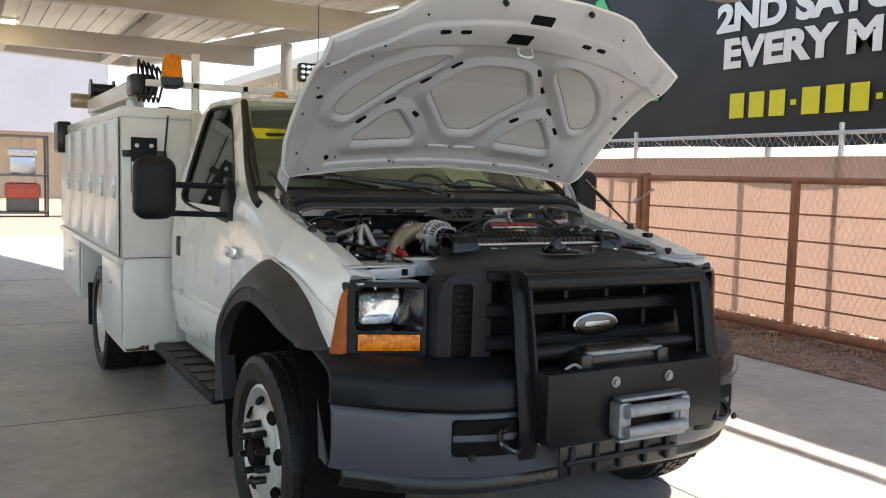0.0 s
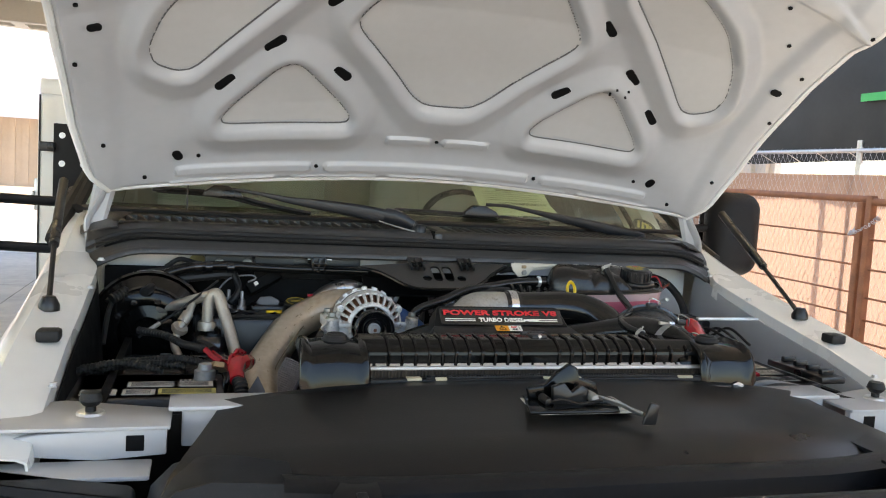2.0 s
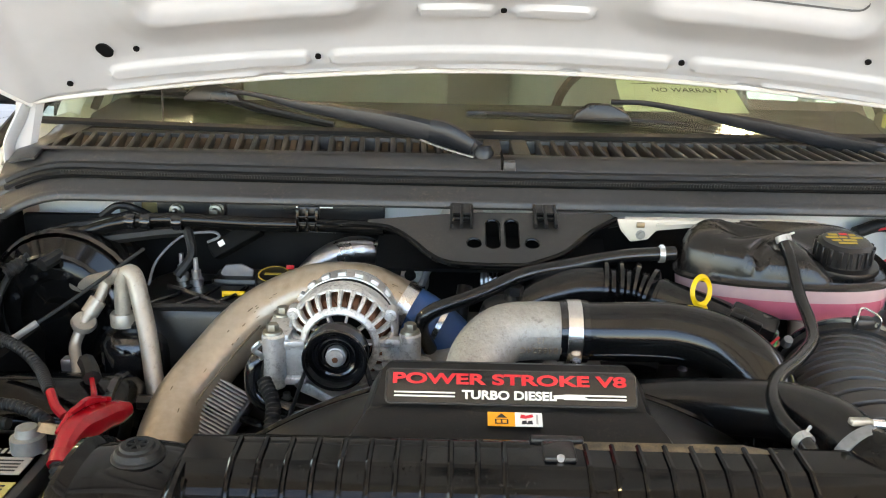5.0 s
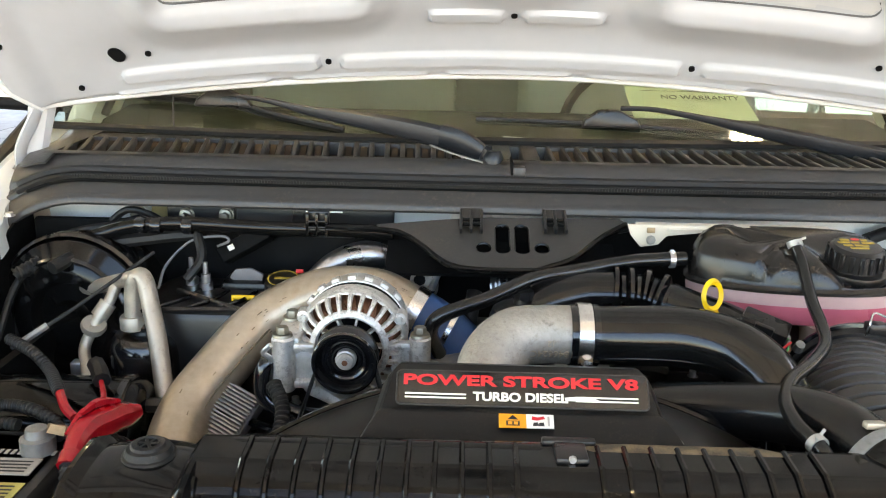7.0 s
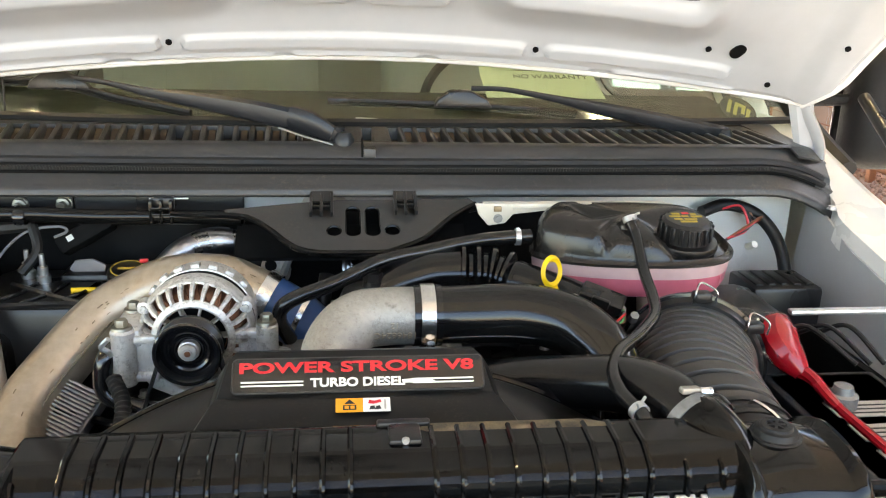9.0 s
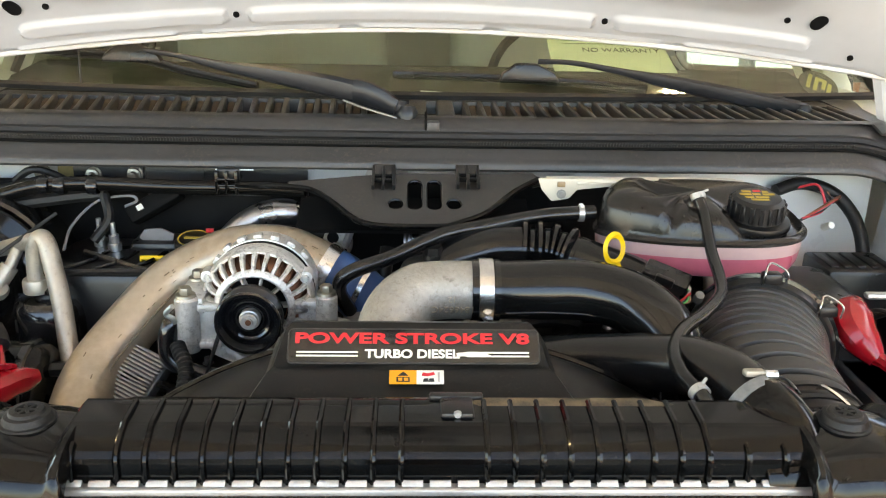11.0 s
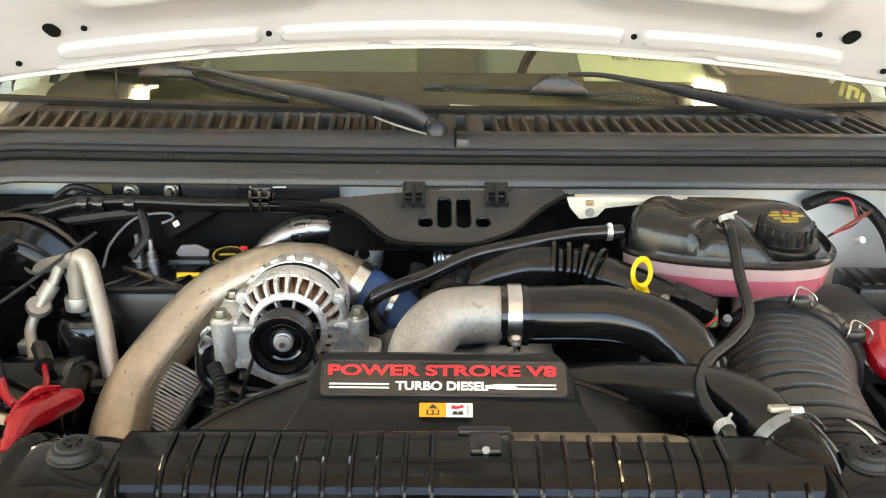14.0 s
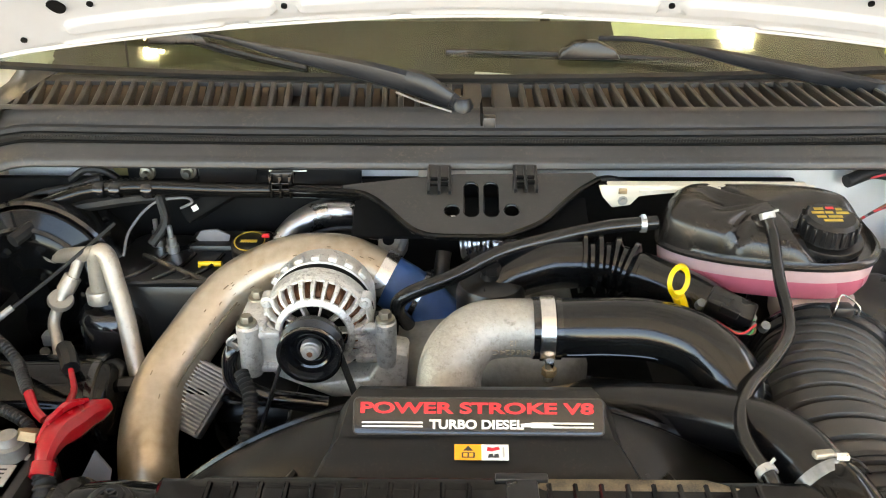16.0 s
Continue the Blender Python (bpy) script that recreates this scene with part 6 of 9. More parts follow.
    # wipers
    for arm, rad, blade, clip, head in (
        ([(-0.028, 1.186, 1.466), (-0.060, 1.197, 1.479), (-0.117, 1.222, 1.493), (-0.19, 1.252, 1.504), (-0.277, 1.288, 1.513), (-0.36, 1.322, 1.521), (-0.44, 1.350, 1.534), (-0.515, 1.372, 1.541)], [0.013, 0.019, 0.020, 0.018, 0.014, 0.009, 0.005, 0.005], [(-0.70, 1.43, 1.532), (-0.53, 1.392, 1.526), (-0.42, 1.362, 1.505), (-0.294, 1.333, 1.485)], (-0.527, 1.378, 1.532), 1),
        ([(0.700, 1.300, 1.460), (0.660, 1.298, 1.467), (0.54, 1.312, 1.488), (0.44, 1.330, 1.505), (0.37, 1.342, 1.518), (0.28, 1.350, 1.532), (0.215, 1.354, 1.533)], [0.013, 0.016, 0.015, 0.012, 0.007, 0.005, 0.005], [(-0.040, 1.368, 1.505), (0.155, 1.360, 1.502), (0.30, 1.362, 1.495), (0.422, 1.366, 1.486)], (0.200, 1.352, 1.512), 0)):
        w = part("wiper_arm", tube(arm, rad, 8, flat=0.5, flat_axis=(0, 1, 0.25)), M_WIPER, truck, "black windshield wiper")
        part("wiper_blade", tube(blade, 0.007, 8, flat=0.8), M_RUBBER, w)
        part("blade_edge", tube([(a, b + 0.006, c_ - 0.009) for a, b, c_ in blade], 0.0032, 6), M_RUBBER, w)
        part("blade_tip", box(blade[0][0] - 0.012, blade[0][0] + 0.028, blade[0][1] - 0.008, blade[0][1] + 0.008, blade[0][2] - 0.009, blade[0][2] + 0.006, 0.004), M_BLACK, w)
        part("blade_clip", prism([(clip[0] - 0.055, clip[2] - 0.014), (clip[0] + 0.055, clip[2] - 0.014), (clip[0] + 0.045, clip[2] + 0.002), (clip[0] + 0.012, clip[2] + 0.018), (clip[0] - 0.025, clip[2] + 0.018), (clip[0] - 0.05, clip[2] + 0.0)], clip[1] - 0.013, clip[1] + 0.012, "xz", 0.004), M_BLACK, w)
        part("arm_pivot", lathe([(0, 0.014), (0.012, 0.013), (0.018, 0.002), (0.018, -0.01), (0, -0.01)], 14, pose(arm[0][0] + 0.006 * (1 if head else -1), arm[0][1], arm[0][2] - 0.002)), M_WIPER, w)
        if head:
            part("arm_knuckle", tube([(-0.110, 1.216, 1.496), (-0.080, 1.202, 1.490), (-0.040, 1.188, 1.472)], [0.022, 0.022, 0.016], 10, flat=0.6, flat_axis=(0, 1, 0.25)), M_WIPER, w)
            part("worn_edge", tube([(-0.040, 1.170, 1.459), (-0.085, 1.184, 1.469), (-0.13, 1.203, 1.481)], 0.0018, 5), M_ALUDK, w, "worn bare metal edge")
    part("metal_stub", tube([(0.0, 1.330, 1.475), (0.03, 1.327, 1.474), (0.065, 1.324, 1.472)], 0.0045, 6), M_ZINC, c, "worn grey metal stub")
    # papers behind the glass
    p = thing("window_form", "pale printed form lying inside the windshield", "paper")
    part("sheet", grid([[(x, y, z) for x in np.linspace(0.27, 0.52, 6)] for y, z in ((1.50, 1.497), (1.60, 1.53), (1.72, 1.60), (1.80, 1.65))], thick=0.001), M_PAPER, p)
    text("printing", "NO WARRANTY", 0.022, Matrix.Translation((0.42, 1.585, 1.531)) @ pose(0, 0, 0, 26), M_INKDK, p, 0.0003)
    text("printing", "BUYERS GUIDE", 0.016, Matrix.Translation((0.40, 1.66, 1.572)) @ pose(0, 0, 0, 28), M_INKDK, p, 0.0003)
    for k in range(5):
        yy = 1.615 + 0.011 * k
        part("text_bar", box(0.30, 0.50 - 0.02 * (k % 3), yy, yy + 0.002, 1.5405 + 0.0062 * k, 1.5412 + 0.0062 * k), M_INKDK, p)
    st = thing("price_sticker", "yellow rectangular sticker on the windshield", "sticker")
    part("sticker", grid([[(x, y, z) for x in (-0.80, -0.55)] for y, z in ((1.735, 1.717), (1.812, 1.772))], thick=0.001), M_YELLOWINK, st)
    part("text_bar", grid([[(x, y, z) for x in (-0.74, -0.62)] for y, z in ((1.750, 1.731), (1.775, 1.748))], thick=0.001), M_INKDK, st)
    gm = Matrix.Translation((0.793, 1.462, 1.482)) @ pose(0, 0, 0, 35, 8, 0) @ Matrix.Diagonal((0.8, 0.8, 1, 1))
    tg = thing("round_sticker", "round black sticker with yellow print inside the windshield", "sticker")
    part("disc", lathe([(0, 0.001), (0.050, 0.001), (0.0505, 0), (0, 0)], 28, gm), M_INKDK, tg)
    for x0, x1, y0, y1 in ((-0.030, -0.020, -0.025, 0.028), (-0.012, 0.018, 0.014, 0.026), (-0.012, -0.002, -0.026, 0.014), (0.008, 0.018, -0.012, 0.014), (0.022, 0.032, -0.020, 0.018)):
        part("print_bar", moved(box(x0, x1, y0, y1, 0.001, 0.0016), gm @ Matrix.Rotation(radians(-20), 4, "Z")), M_DULLYEL, tg)


def firewall():
    f = part("firewall", grid([[(x, 1.168 + 0.05 * (x / 0.8) ** 2, z - (0.035 * max(0.0, abs(x) - 0.66) / 0.14 if z > 1.3 else 0.0)) for x in np.linspace(-0.80, 0.80, 25)] for z in (1.05, 1.30, 1.35, 1.40)], thick=0.004), M_WHITE, truck, "white painted firewall edge")
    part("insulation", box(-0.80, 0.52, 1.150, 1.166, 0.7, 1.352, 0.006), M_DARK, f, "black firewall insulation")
    part("dark_cover", box(-0.57, -0.455, 1.152, 1.160, 1.33, 1.392, 0.003), M_BLACK, f, "black firewall cover")
    part("dark_cover", box(-0.45, -0.185, 1.142, 1.150, 1.33, 1.392, 0.003), M_BLACK, f)
    part("white_gusset", lathe([(0, 0.006), (0.032, 0.005), (0.040, 0.0), (0, 0)], 20, pose(-0.055, 1.160, 1.350, 90)), M_TANKWHITE, f, "pale rounded gusset")
    for x, z in ((-0.535, 1.366), (-0.468, 1.368), (-0.63, 1.362)):
        part("stud", lathe([(0, 0.022), (0.006, 0.021), (0.007, 0.012), (0.011, 0.011), (0.011, 0.004), (0.013, 0.003), (0.013, 0), (0, 0)], 12, pose(x, 1.151 + (0.03 if abs(x) > 0.59 else 0), z - 0.004, 90)), M_NICKEL, f, "zinc stud and washer")
    part("sealer_patch", lathe([(0, 0.003), (0.020, 0.002), (0.022, 0), (0, 0)], 18, pose(-0.587, 1.187, 1.360, 90)), M_SEALER, f, "yellowish sealer patch")
    # bay tub and engine block, their shade put into the colour
    t = part("bay_floor", box(-0.74, 0.74, 0.50, 1.16, 0.70, 0.76), M_DARK, truck, "engine bay bottom, coloured as deep shade")
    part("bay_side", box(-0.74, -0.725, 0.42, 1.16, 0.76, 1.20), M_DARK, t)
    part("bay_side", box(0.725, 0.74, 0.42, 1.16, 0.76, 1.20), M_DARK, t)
    eb = part("engine_block", box(-0.27, 0.27, 0.66, 1.13, 0.76, 1.14, 0.03), M_DARK, truck, "dark diesel engine block with shade in its colour")
    for s in (-1, 1):
        part("valve_cover", box(min(s * 0.24, s * 0.40), max(s * 0.24, s * 0.40), 0.86, 1.14, 1.00, 1.12, 0.04, seg=3), M_BLACK, eb, "black valve cover")
        for k in range(4):
            part("cover_bolt", bolt((s * 0.32, 0.88 + 0.07 * k, 1.118), 0.006, 0.012), M_ZINC, eb)
    part("intake_manifold", box(-0.12, 0.16, 0.84, 1.12, 1.10, 1.22, 0.05, seg=3), M_ALUDK, eb, "dull aluminium intake manifold")
    part("foil_hose", tube([(-0.315, 1.075, 1.272), (-0.285, 1.09, 1.296), (-0.25, 1.10, 1.310), (-0.215, 1.105, 1.314), (-0.17, 1.11, 1.305)], [0.016, 0.020, 0.023, 0.022, 0.018], 18), M_FOIL, eb, "silver foil heat sleeve")
    part("vacuum_pipe", tube([(-0.30, 1.11, 1.262), (-0.27, 1.11, 1.272), (-0.22, 1.12, 1.278), (-0.17, 1.12, 1.274), (-0.13, 1.12, 1.26)], [0.010, 0.014, 0.016, 0.016, 0.012], 12), M_BLACK, eb, "black vacuum pipe")
    part("foil_sleeve", ribbed([(-0.02, 1.06, 1.28), (0.03, 1.05, 1.285), (0.07, 1.04, 1.275)], 0.024, 0.003, 0.014, 16), M_FOIL, eb, "dull ribbed heat sleeve")
    part("turbo_bracket", prism([(-0.158, 1.245), (-0.153, 1.290), (-0.136, 1.312), (-0.114, 1.304), (-0.106, 1.272), (-0.125, 1.240)], 1.05, 1.08, "xz", 0.006, seg=3), M_CASTDULL, eb, "cast turbo bracket")
    part("bracket_stud", tube([(-0.118, 1.045, 1.276), (-0.104, 1.040, 1.314)], 0.0055, 8), M_ZINC, eb)
    # hole shown by a dark disc in the shadow black
    part("bracket_hole", lathe([(0, 0.001), (0.009, 0.001), (0.0095, 0), (0, 0)], 12, pose(-0.137, 1.0495, 1.290, 90)), M_DARK, eb)
    part("turbo_pipe", tube([(-0.06, 1.0, 1.20), (-0.055, 1.01, 1.25), (-0.05, 1.03, 1.28)], 0.012, 10), M_BLACK, eb)
    rng = random.Random(11)
    for k in range(44):
        x, y, z = rng.uniform(-0.68, 0.66), rng.uniform(0.78, 1.12), rng.uniform(0.98, 1.17)
        w = [(x, y, z)]
        for j in range(3):
            w.append((w[-1][0] + rng.uniform(-0.11, 0.11), w[-1][1] + rng.uniform(-0.06, 0.06), w[-1][2] + rng.uniform(-0.05, 0.06)))
        w = [(min(max(a, -0.70), 0.68), max(b, 0.84), min(c, 1.165)) for a, b, c in w]
        part("loose_hose", tube(w, rng.choice((0.006, 0.008, 0.011)), 7), rng.choice((M_RUBBER, M_BLACK, M_GLOSS)), eb)
    for k in range(18):
        x, y, z = rng.uniform(-0.3, 0.3), rng.uniform(0.68, 0.74), rng.uniform(1.0, 1.15)
        part("fitting", lathe([(0, 0.03), (0.008, 0.03), (0.008, 0.015), (0.012, 0.014), (0.012, 0), (0, 0)], 8, pose(x, y, z, rng.uniform(20, 100), rng.uniform(-40, 40))), rng.choice((M_ZINC, M_ALUDK, M_BLACK)), eb)


def harness():
    B = [(-0.73, 1.06, 1.318), (-0.669, 1.070, 1.340), (-0.60, 1.075, 1.360), (-0.511, 1.075, 1.3665), (-0.394, 1.075, 1.3625), (-0.25, 1.075, 1.3615), (-0.18, 1.066, 1.3615)]
    h = part("harness_tray", tube(B, 0.0115, 10, flat=0.75, flat_axis=(0, 1, 0)), M_GLOSSBRK, truck, "black plastic wiring tray with slotted plate")
    # the plate leans forward: x across, y up the slope, z towards the front
    lean = Matrix.Translation((0, 1.020, 1.352)) @ Matrix(((1, 0, 0), (0, 0.912, -0.410), (0, 0.410, 0.912))).to_4x4()
    low = [(-0.189, 0.037), (-0.158, 0.025), (-0.131, 0.0), (-0.109, -0.025), (-0.087, -0.042), (-0.054, -0.050), (0.028, -0.050), (0.050, -0.045), (0.096, -0.021), (0.132, 0.018), (0.155, 0.041), (0.188, 0.066)]
    plate = low + [(0.178, 0.078), (0.10, 0.076), (-0.03, 0.074), (-0.10, 0.066), (-0.165, 0.056), (-0.205, 0.050), (-0.205, 0.040)]
    slots = [rounded(-0.050, -0.026, -0.013, 0.012, 0.0115, 6), rounded(-0.021, 0.003, -0.014, 0.058, 0.0115, 6), rounded(0.009, 0.033, -0.014, 0.058, 0.0115, 6), rounded(0.039, 0.063, -0.012, 0.013, 0.0115, 6)]
    # flat sheet with true openings: strips between the slots
    sheet = bmesh.new()
    outer = [sheet.verts.new((x, y, 0)) for x, y in plate]
    edges = [sheet.edges.new((a, b)) for a, b in zip(outer, outer[1:] + outer[:1])]
    for ring in slots:
        vs = [sheet.verts.new((x, y, 0)) for x, y in ring]
        edges += [sheet.edges.new((a, b)) for a, b in zip(vs, vs[1:] + vs[:1])]
    bmesh.ops.triangle_fill(sheet, use_beauty=True, edges=edges)
    bmesh.ops.recalc_face_normals(sheet, faces=sheet.faces)
    bmesh.ops.solidify(sheet, geom=sheet.faces[:], thickness=0.004)
    part("slotted_plate", moved(sheet, lean), M_PLATE, h, "black slotted mounting plate", smooth=False)
    part("plate_rim", moved(tube([(-0.285, 0.040, 0.004)] + [(a, b, 0.002) for a, b in low], 0.0048, 8), lean), M_GLOSSBRK, h)
    part("plate_bead", moved(tube([(-0.060, -0.006, 0.001), (-0.052, -0.019, 0.001), (-0.036, -0.022, 0.001), (-0.009, -0.023, 0.001), (0.021, -0.023, 0.001), (0.050, -0.021, 0.001), (0.066, -0.015, 0.001), (0.072, -0.002, 0.001)], 0.0020, 6), lean), M_GLOSSBRK, h)
    for ring in slots:
        part("slot_rim", moved(tube([(a, b, 0.001) for a, b in ring] + [(*ring[0], 0.001)], 0.0019, 6, smooth=False), lean), M_GLOSSBRK, h)
    # dark sheet for the shade seen through the plate's slots
    part("shade_behind_plate", moved(box(-0.19, 0.17, -0.02, 0.060, -0.040, -0.034), lean), M_DARK, h)
    part("behind_hole", moved(tube([(-0.040, -0.004, -0.012), (-0.02, -0.006, -0.014)], 0.006, 8), lean), M_ALU, h)
    part("behind_hole", moved(tube([(-0.022, -0.002, -0.016), (0.0, -0.008, -0.012)], 0.005, 8), lean), M_PIPE, h)
    for x, s0, s1 in ((-0.0575, 0.030, 0.106), (0.0735, 0.034, 0.105)):
        cl = part("tray_clip", moved(prism(rounded(x - 0.0175, x + 0.0175, s0 + 0.016, s1, 0.010), 0.006, 0.012, "xy", 0.0015), lean), M_PLATE, h, "black tray clip")
        # dark inlay for the shade in the clip's hole
        part("clip_hole", moved(prism(rounded(x - 0.007, x + 0.007, s1 - 0.015, s1 - 0.008, 0.0032), 0.0122, 0.0130, "xy"), lean), M_DARK, cl)
        for dx in (-0.0160, 0, 0.0160):
            part("clip_tooth", moved(box(x + dx - 0.0024, x + dx + 0.0024, s0 - 0.003, s0 + 0.048, 0.008, 0.017, 0.001), lean), M_BLACK, cl)
        for d in (0.012, 0.022):
            part("clip_bar", moved(box(x - 0.0175, x + 0.0175, s0 + d, s0 + d + 0.005, 0.010, 0.016, 0.001), lean), M_GLOSSBRK, cl)
    c2 = part("tray_clip", box(-0.318, -0.284, 1.074, 1.088, 1.372, 1.392, 0.002), M_BLACK, h)
    for dx in (-0.316, -0.301, -0.286):
        part("clip_tooth", box(dx - 0.0025, dx + 0.0025, 1.062, 1.075, 1.354, 1.390, 0.001), M_GLOSSBRK, c2)
    for z in (1.366, 1.376):
        part("clip_bar", box(-0.318, -0.284, 1.062, 1.071, z, z + 0.004, 0.001), M_GLOSSBRK, c2)
    # small white bar set in as a painted glint along the strip
    part("strip_glint", box(-0.325, -0.265, 1.098, 1.101, 1.384, 1.3865, 0.001), M_WHITE, h)
    lw = part("loom", ribbed([(-0.77, 1.02, 1.29), (-0.70, 1.07, 1.325), (-0.62, 1.095, 1.352), (-0.52, 1.10, 1.362)], 0.010, 0.002, 0.008), M_RUBBER, truck, "black corrugated wiring loom")
    for pts, r, m in (
        ([(-0.70, 1.00, 1.31), (-0.66, 1.07, 1.326), (-0.57, 1.09, 1.338), (-0.50, 1.095, 1.345)], 0.011, M_RUBBER),
        ([(-0.50, 1.09, 1.345), (-0.49, 1.07, 1.31), (-0.51, 1.05, 1.28)], 0.008, M_RUBBER),
        ([(-0.545, 1.02, 1.275), (-0.540, 1.05, 1.305), (-0.51, 1.085, 1.335), (-0.462, 1.09, 1.343), (-0.450, 1.09, 1.335), (-0.468, 1.085, 1.327)], 0.0022, M_PALEDK),
        ([(-0.78, 1.04, 1.28), (-0.72, 1.09, 1.335), (-0.64, 1.11, 1.352), (-0.60, 1.12, 1.362)], 0.008, M_RUBBER),
        ([(-0.78, 0.96, 1.20), (-0.77, 1.03, 1.28), (-0.72, 1.08, 1.33), (-0.66, 1.10, 1.345)], 0.006, M_RUBBER),
        ([(0.18, 1.105, 1.366), (0.21, 1.10, 1.372), (0.24, 1.09, 1.365)], 0.007, M_RUBBER),
        ([(-0.66, 1.14, 1.352), (-0.63, 1.135, 1.372), (-0.60, 1.14, 1.366), (-0.57, 1.12, 1.36)], 0.006, M_RUBBER),
    ):
        part("cable", tube(pts, r, 8), m, lw)
    for x in (-0.56, -0.585, -0.51):
        part("tape_wrap", lathe([(0.0125, -0.008), (0.0135, -0.006), (0.0135, 0.006), (0.0125, 0.008)], 14, pose(x, 1.075, 1.3625, 0, 90)), M_GLOSS, lw)


def radiator():
    X0, X1 = -0.312, 0.352
    prof = [(0.482, 1.26), (0.481, 1.316), (0.479, 1.3195), (0.474, 1.3205), (0.4395, 1.3185), (0.4350, 1.3175), (0.4185, 1.3095), (0.4125, 1.3055), (0.4090, 1.3000), (0.4082, 1.2950), (0.4082, 1.262)]
    rows = [[(x, y, z) for y, z in prof] for x in (X0, X0 + 0.004, -0.2, 0, 0.2, X1 - 0.004, X1)]
    for k, (y, z) in enumerate(prof):
        rows[0][k] = (X0, 0.44 + (y - 0.44) * 0.93, 1.26 + (z - 1.26) * 0.93)
        rows[-1][k] = (X1, 0.44 + (y - 0.44) * 0.93, 1.26 + (z - 1.26) * 0.93)
    t = grid(rows)
    t.verts.ensure_lookup_table()
    n = len(prof)
    t.faces.new([t.verts[i] for i in range(n)])
    t.faces.new([t.verts[i] for i in range(6 * n, 7 * n)][::-1])
    bmesh.ops.recalc_face_normals(t, faces=t.faces)
    rad = part("radiator", t, M_TANK, truck, "gloss black ribbed radiator top tank")
    rad.data.set_sharp_from_angle(angle=radians(9))
    ribp = [(0.472, 1.3215), (0.4390, 1.3200), (0.4345, 1.3190), (0.4175, 1.3108), (0.4110, 1.3065), (0.4070, 1.3005), (0.4062, 1.294), (0.4058, 1.264)]
    xs = [-0.262 + 0.0243 * k for k in range(11)] + [0.056 + 0.0243 * k for k in range(9)] + [0.285, 0.318, -0.300]
    for i, x in enumerate(xs):
        q = ribp if i < 20 else ribp[3:]
        part("tank_rib", tube([(x, y, z) for y, z in q], 0.0027, 6, n=2), M_TANK, rad)
    for x0, x1, m in ((-0.272, 0.010, M_TANK), (0.052, 0.235, M_DUSTY)):
        part("tank_flange", prism([(x0 + 0.006, 0.482), (x1 - (0.0 if x1 < 0.1 else 0.03), 0.482), (x1, 0.470), (x1 - 0.008, 0.466), (x0, 0.466), (x0 - 0.012, 0.472)], 1.3180, 1.3205, "xy", 0.001), m, rad, "thin tank flange")
    cl = part("shroud_clip", box(0.016, 0.046, 0.446, 0.480, 1.316, 1.3235, 0.003), M_BLACK, rad)
    part("clip_tab", box(0.006, 0.056, 0.476, 0.486, 1.318, 1.3245, 0.002), M_BLACK, cl)
    part("clip_pin", lathe([(0, 0.003), (0.003, 0.003), (0.004, 0), (0, 0)], 8, pose(0.031, 0.448, 1.322, 90)), M_ZINC, cl)
    part("header_strip", prism([(0.4085, 1.2765), (0.3995, 1.2780), (0.3965, 1.2770), (0.3958, 1.2715), (0.410, 1.270)], X0 - 0.002, X1 + 0.006, "yz", 0.001), M_ALUB, rad, "bright aluminium header strip")
    x = X0 + 0.002
    while x < X1:
        part("crimp_tab", prism([(0.4080, 1.2772), (0.4062, 1.2815), (0.4045, 1.2812), (0.4010, 1.2775), (0.4020, 1.2768)], x, x + 0.0185, "yz", 0.0004), M_ALUB, rad)
        x += 0.0243
    core = part("core", box(X0, X1, 0.399, 0.47, 0.80, 1.272), M_CORE, rad, "brown finned radiator core")
    first = part("core_fin", box(-0.001, 0.001, 0.3955, 0.399, 1.20, 1.271), M_FIN, rad, smooth=False)
    for k in range(110):
        fin = first if k == 0 else new("core_fin", first.data)
        fin.parent, fin.location.x = rad, X0 + 0.001 + 0.006 * k
    part("front_condenser", box(X0 - 0.02, X1 + 0.02, 0.352, 0.372, 0.80, 1.235), M_CORE, rad)
    part("condenser_rim", box(X0 - 0.03, X1 + 0.03, 0.350, 0.384, 1.235, 1.250, 0.002), M_BLACK, rad)
    part("foam_strip", box(-0.30, 0.34, 0.376, 0.392, 1.235, 1.2605, 0.004), M_RUBBER, rad, "black foam seal strip")
    for x, w in ((-0.235, 0.025), (-0.185, 0.02), (0.015, 0.03), (0.075, 0.012), (0.285, 0.03)):
        part("tape_piece", box(x, x + w, 0.374, 0.390, 1.258, 1.2625, 0.001), M_PAPERTAN, rad, "torn pale tape")
    part("loom", ribbed([(-0.20, 0.385, 1.260), (0.05, 0.386, 1.262), (0.34, 0.385, 1.259)], 0.004, 0.001, 0.005), M_RUBBER, rad)
    # outlet and hose
    part("outlet", tube([(0.300, 0.430, 1.270), (0.338, 0.436, 1.272), (0.340, 0.455, 1.288), (0.331, 0.480, 1.302), (0.322, 0.500, 1.309)], [0.030, 0.036, 0.036, 0.034, 0.030], 20), M_TANK, rad)
    ho = part("upper_hose", tube([(0.326, 0.486, 1.303), (0.312, 0.525, 1.312), (0.285, 0.572, 1.308), (0.23, 0.62, 1.290), (0.165, 0.66, 1.270), (0.125, 0.685, 1.250), (0.112, 0.70, 1.19)], [0.030, 0.032, 0.032, 0.031, 0.031, 0.031, 0.031], 22), M_HOSE, truck, "thick black upper radiator hose")
    ax = Vector((0.312 - 0.326, 0.525 - 0.486, 1.312 - 1.303)).normalized()
    mm = Matrix.Translation(Vector((0.323, 0.494, 1.305))) @ ax.to_track_quat("Z", "Y").to_matrix().to_4x4()
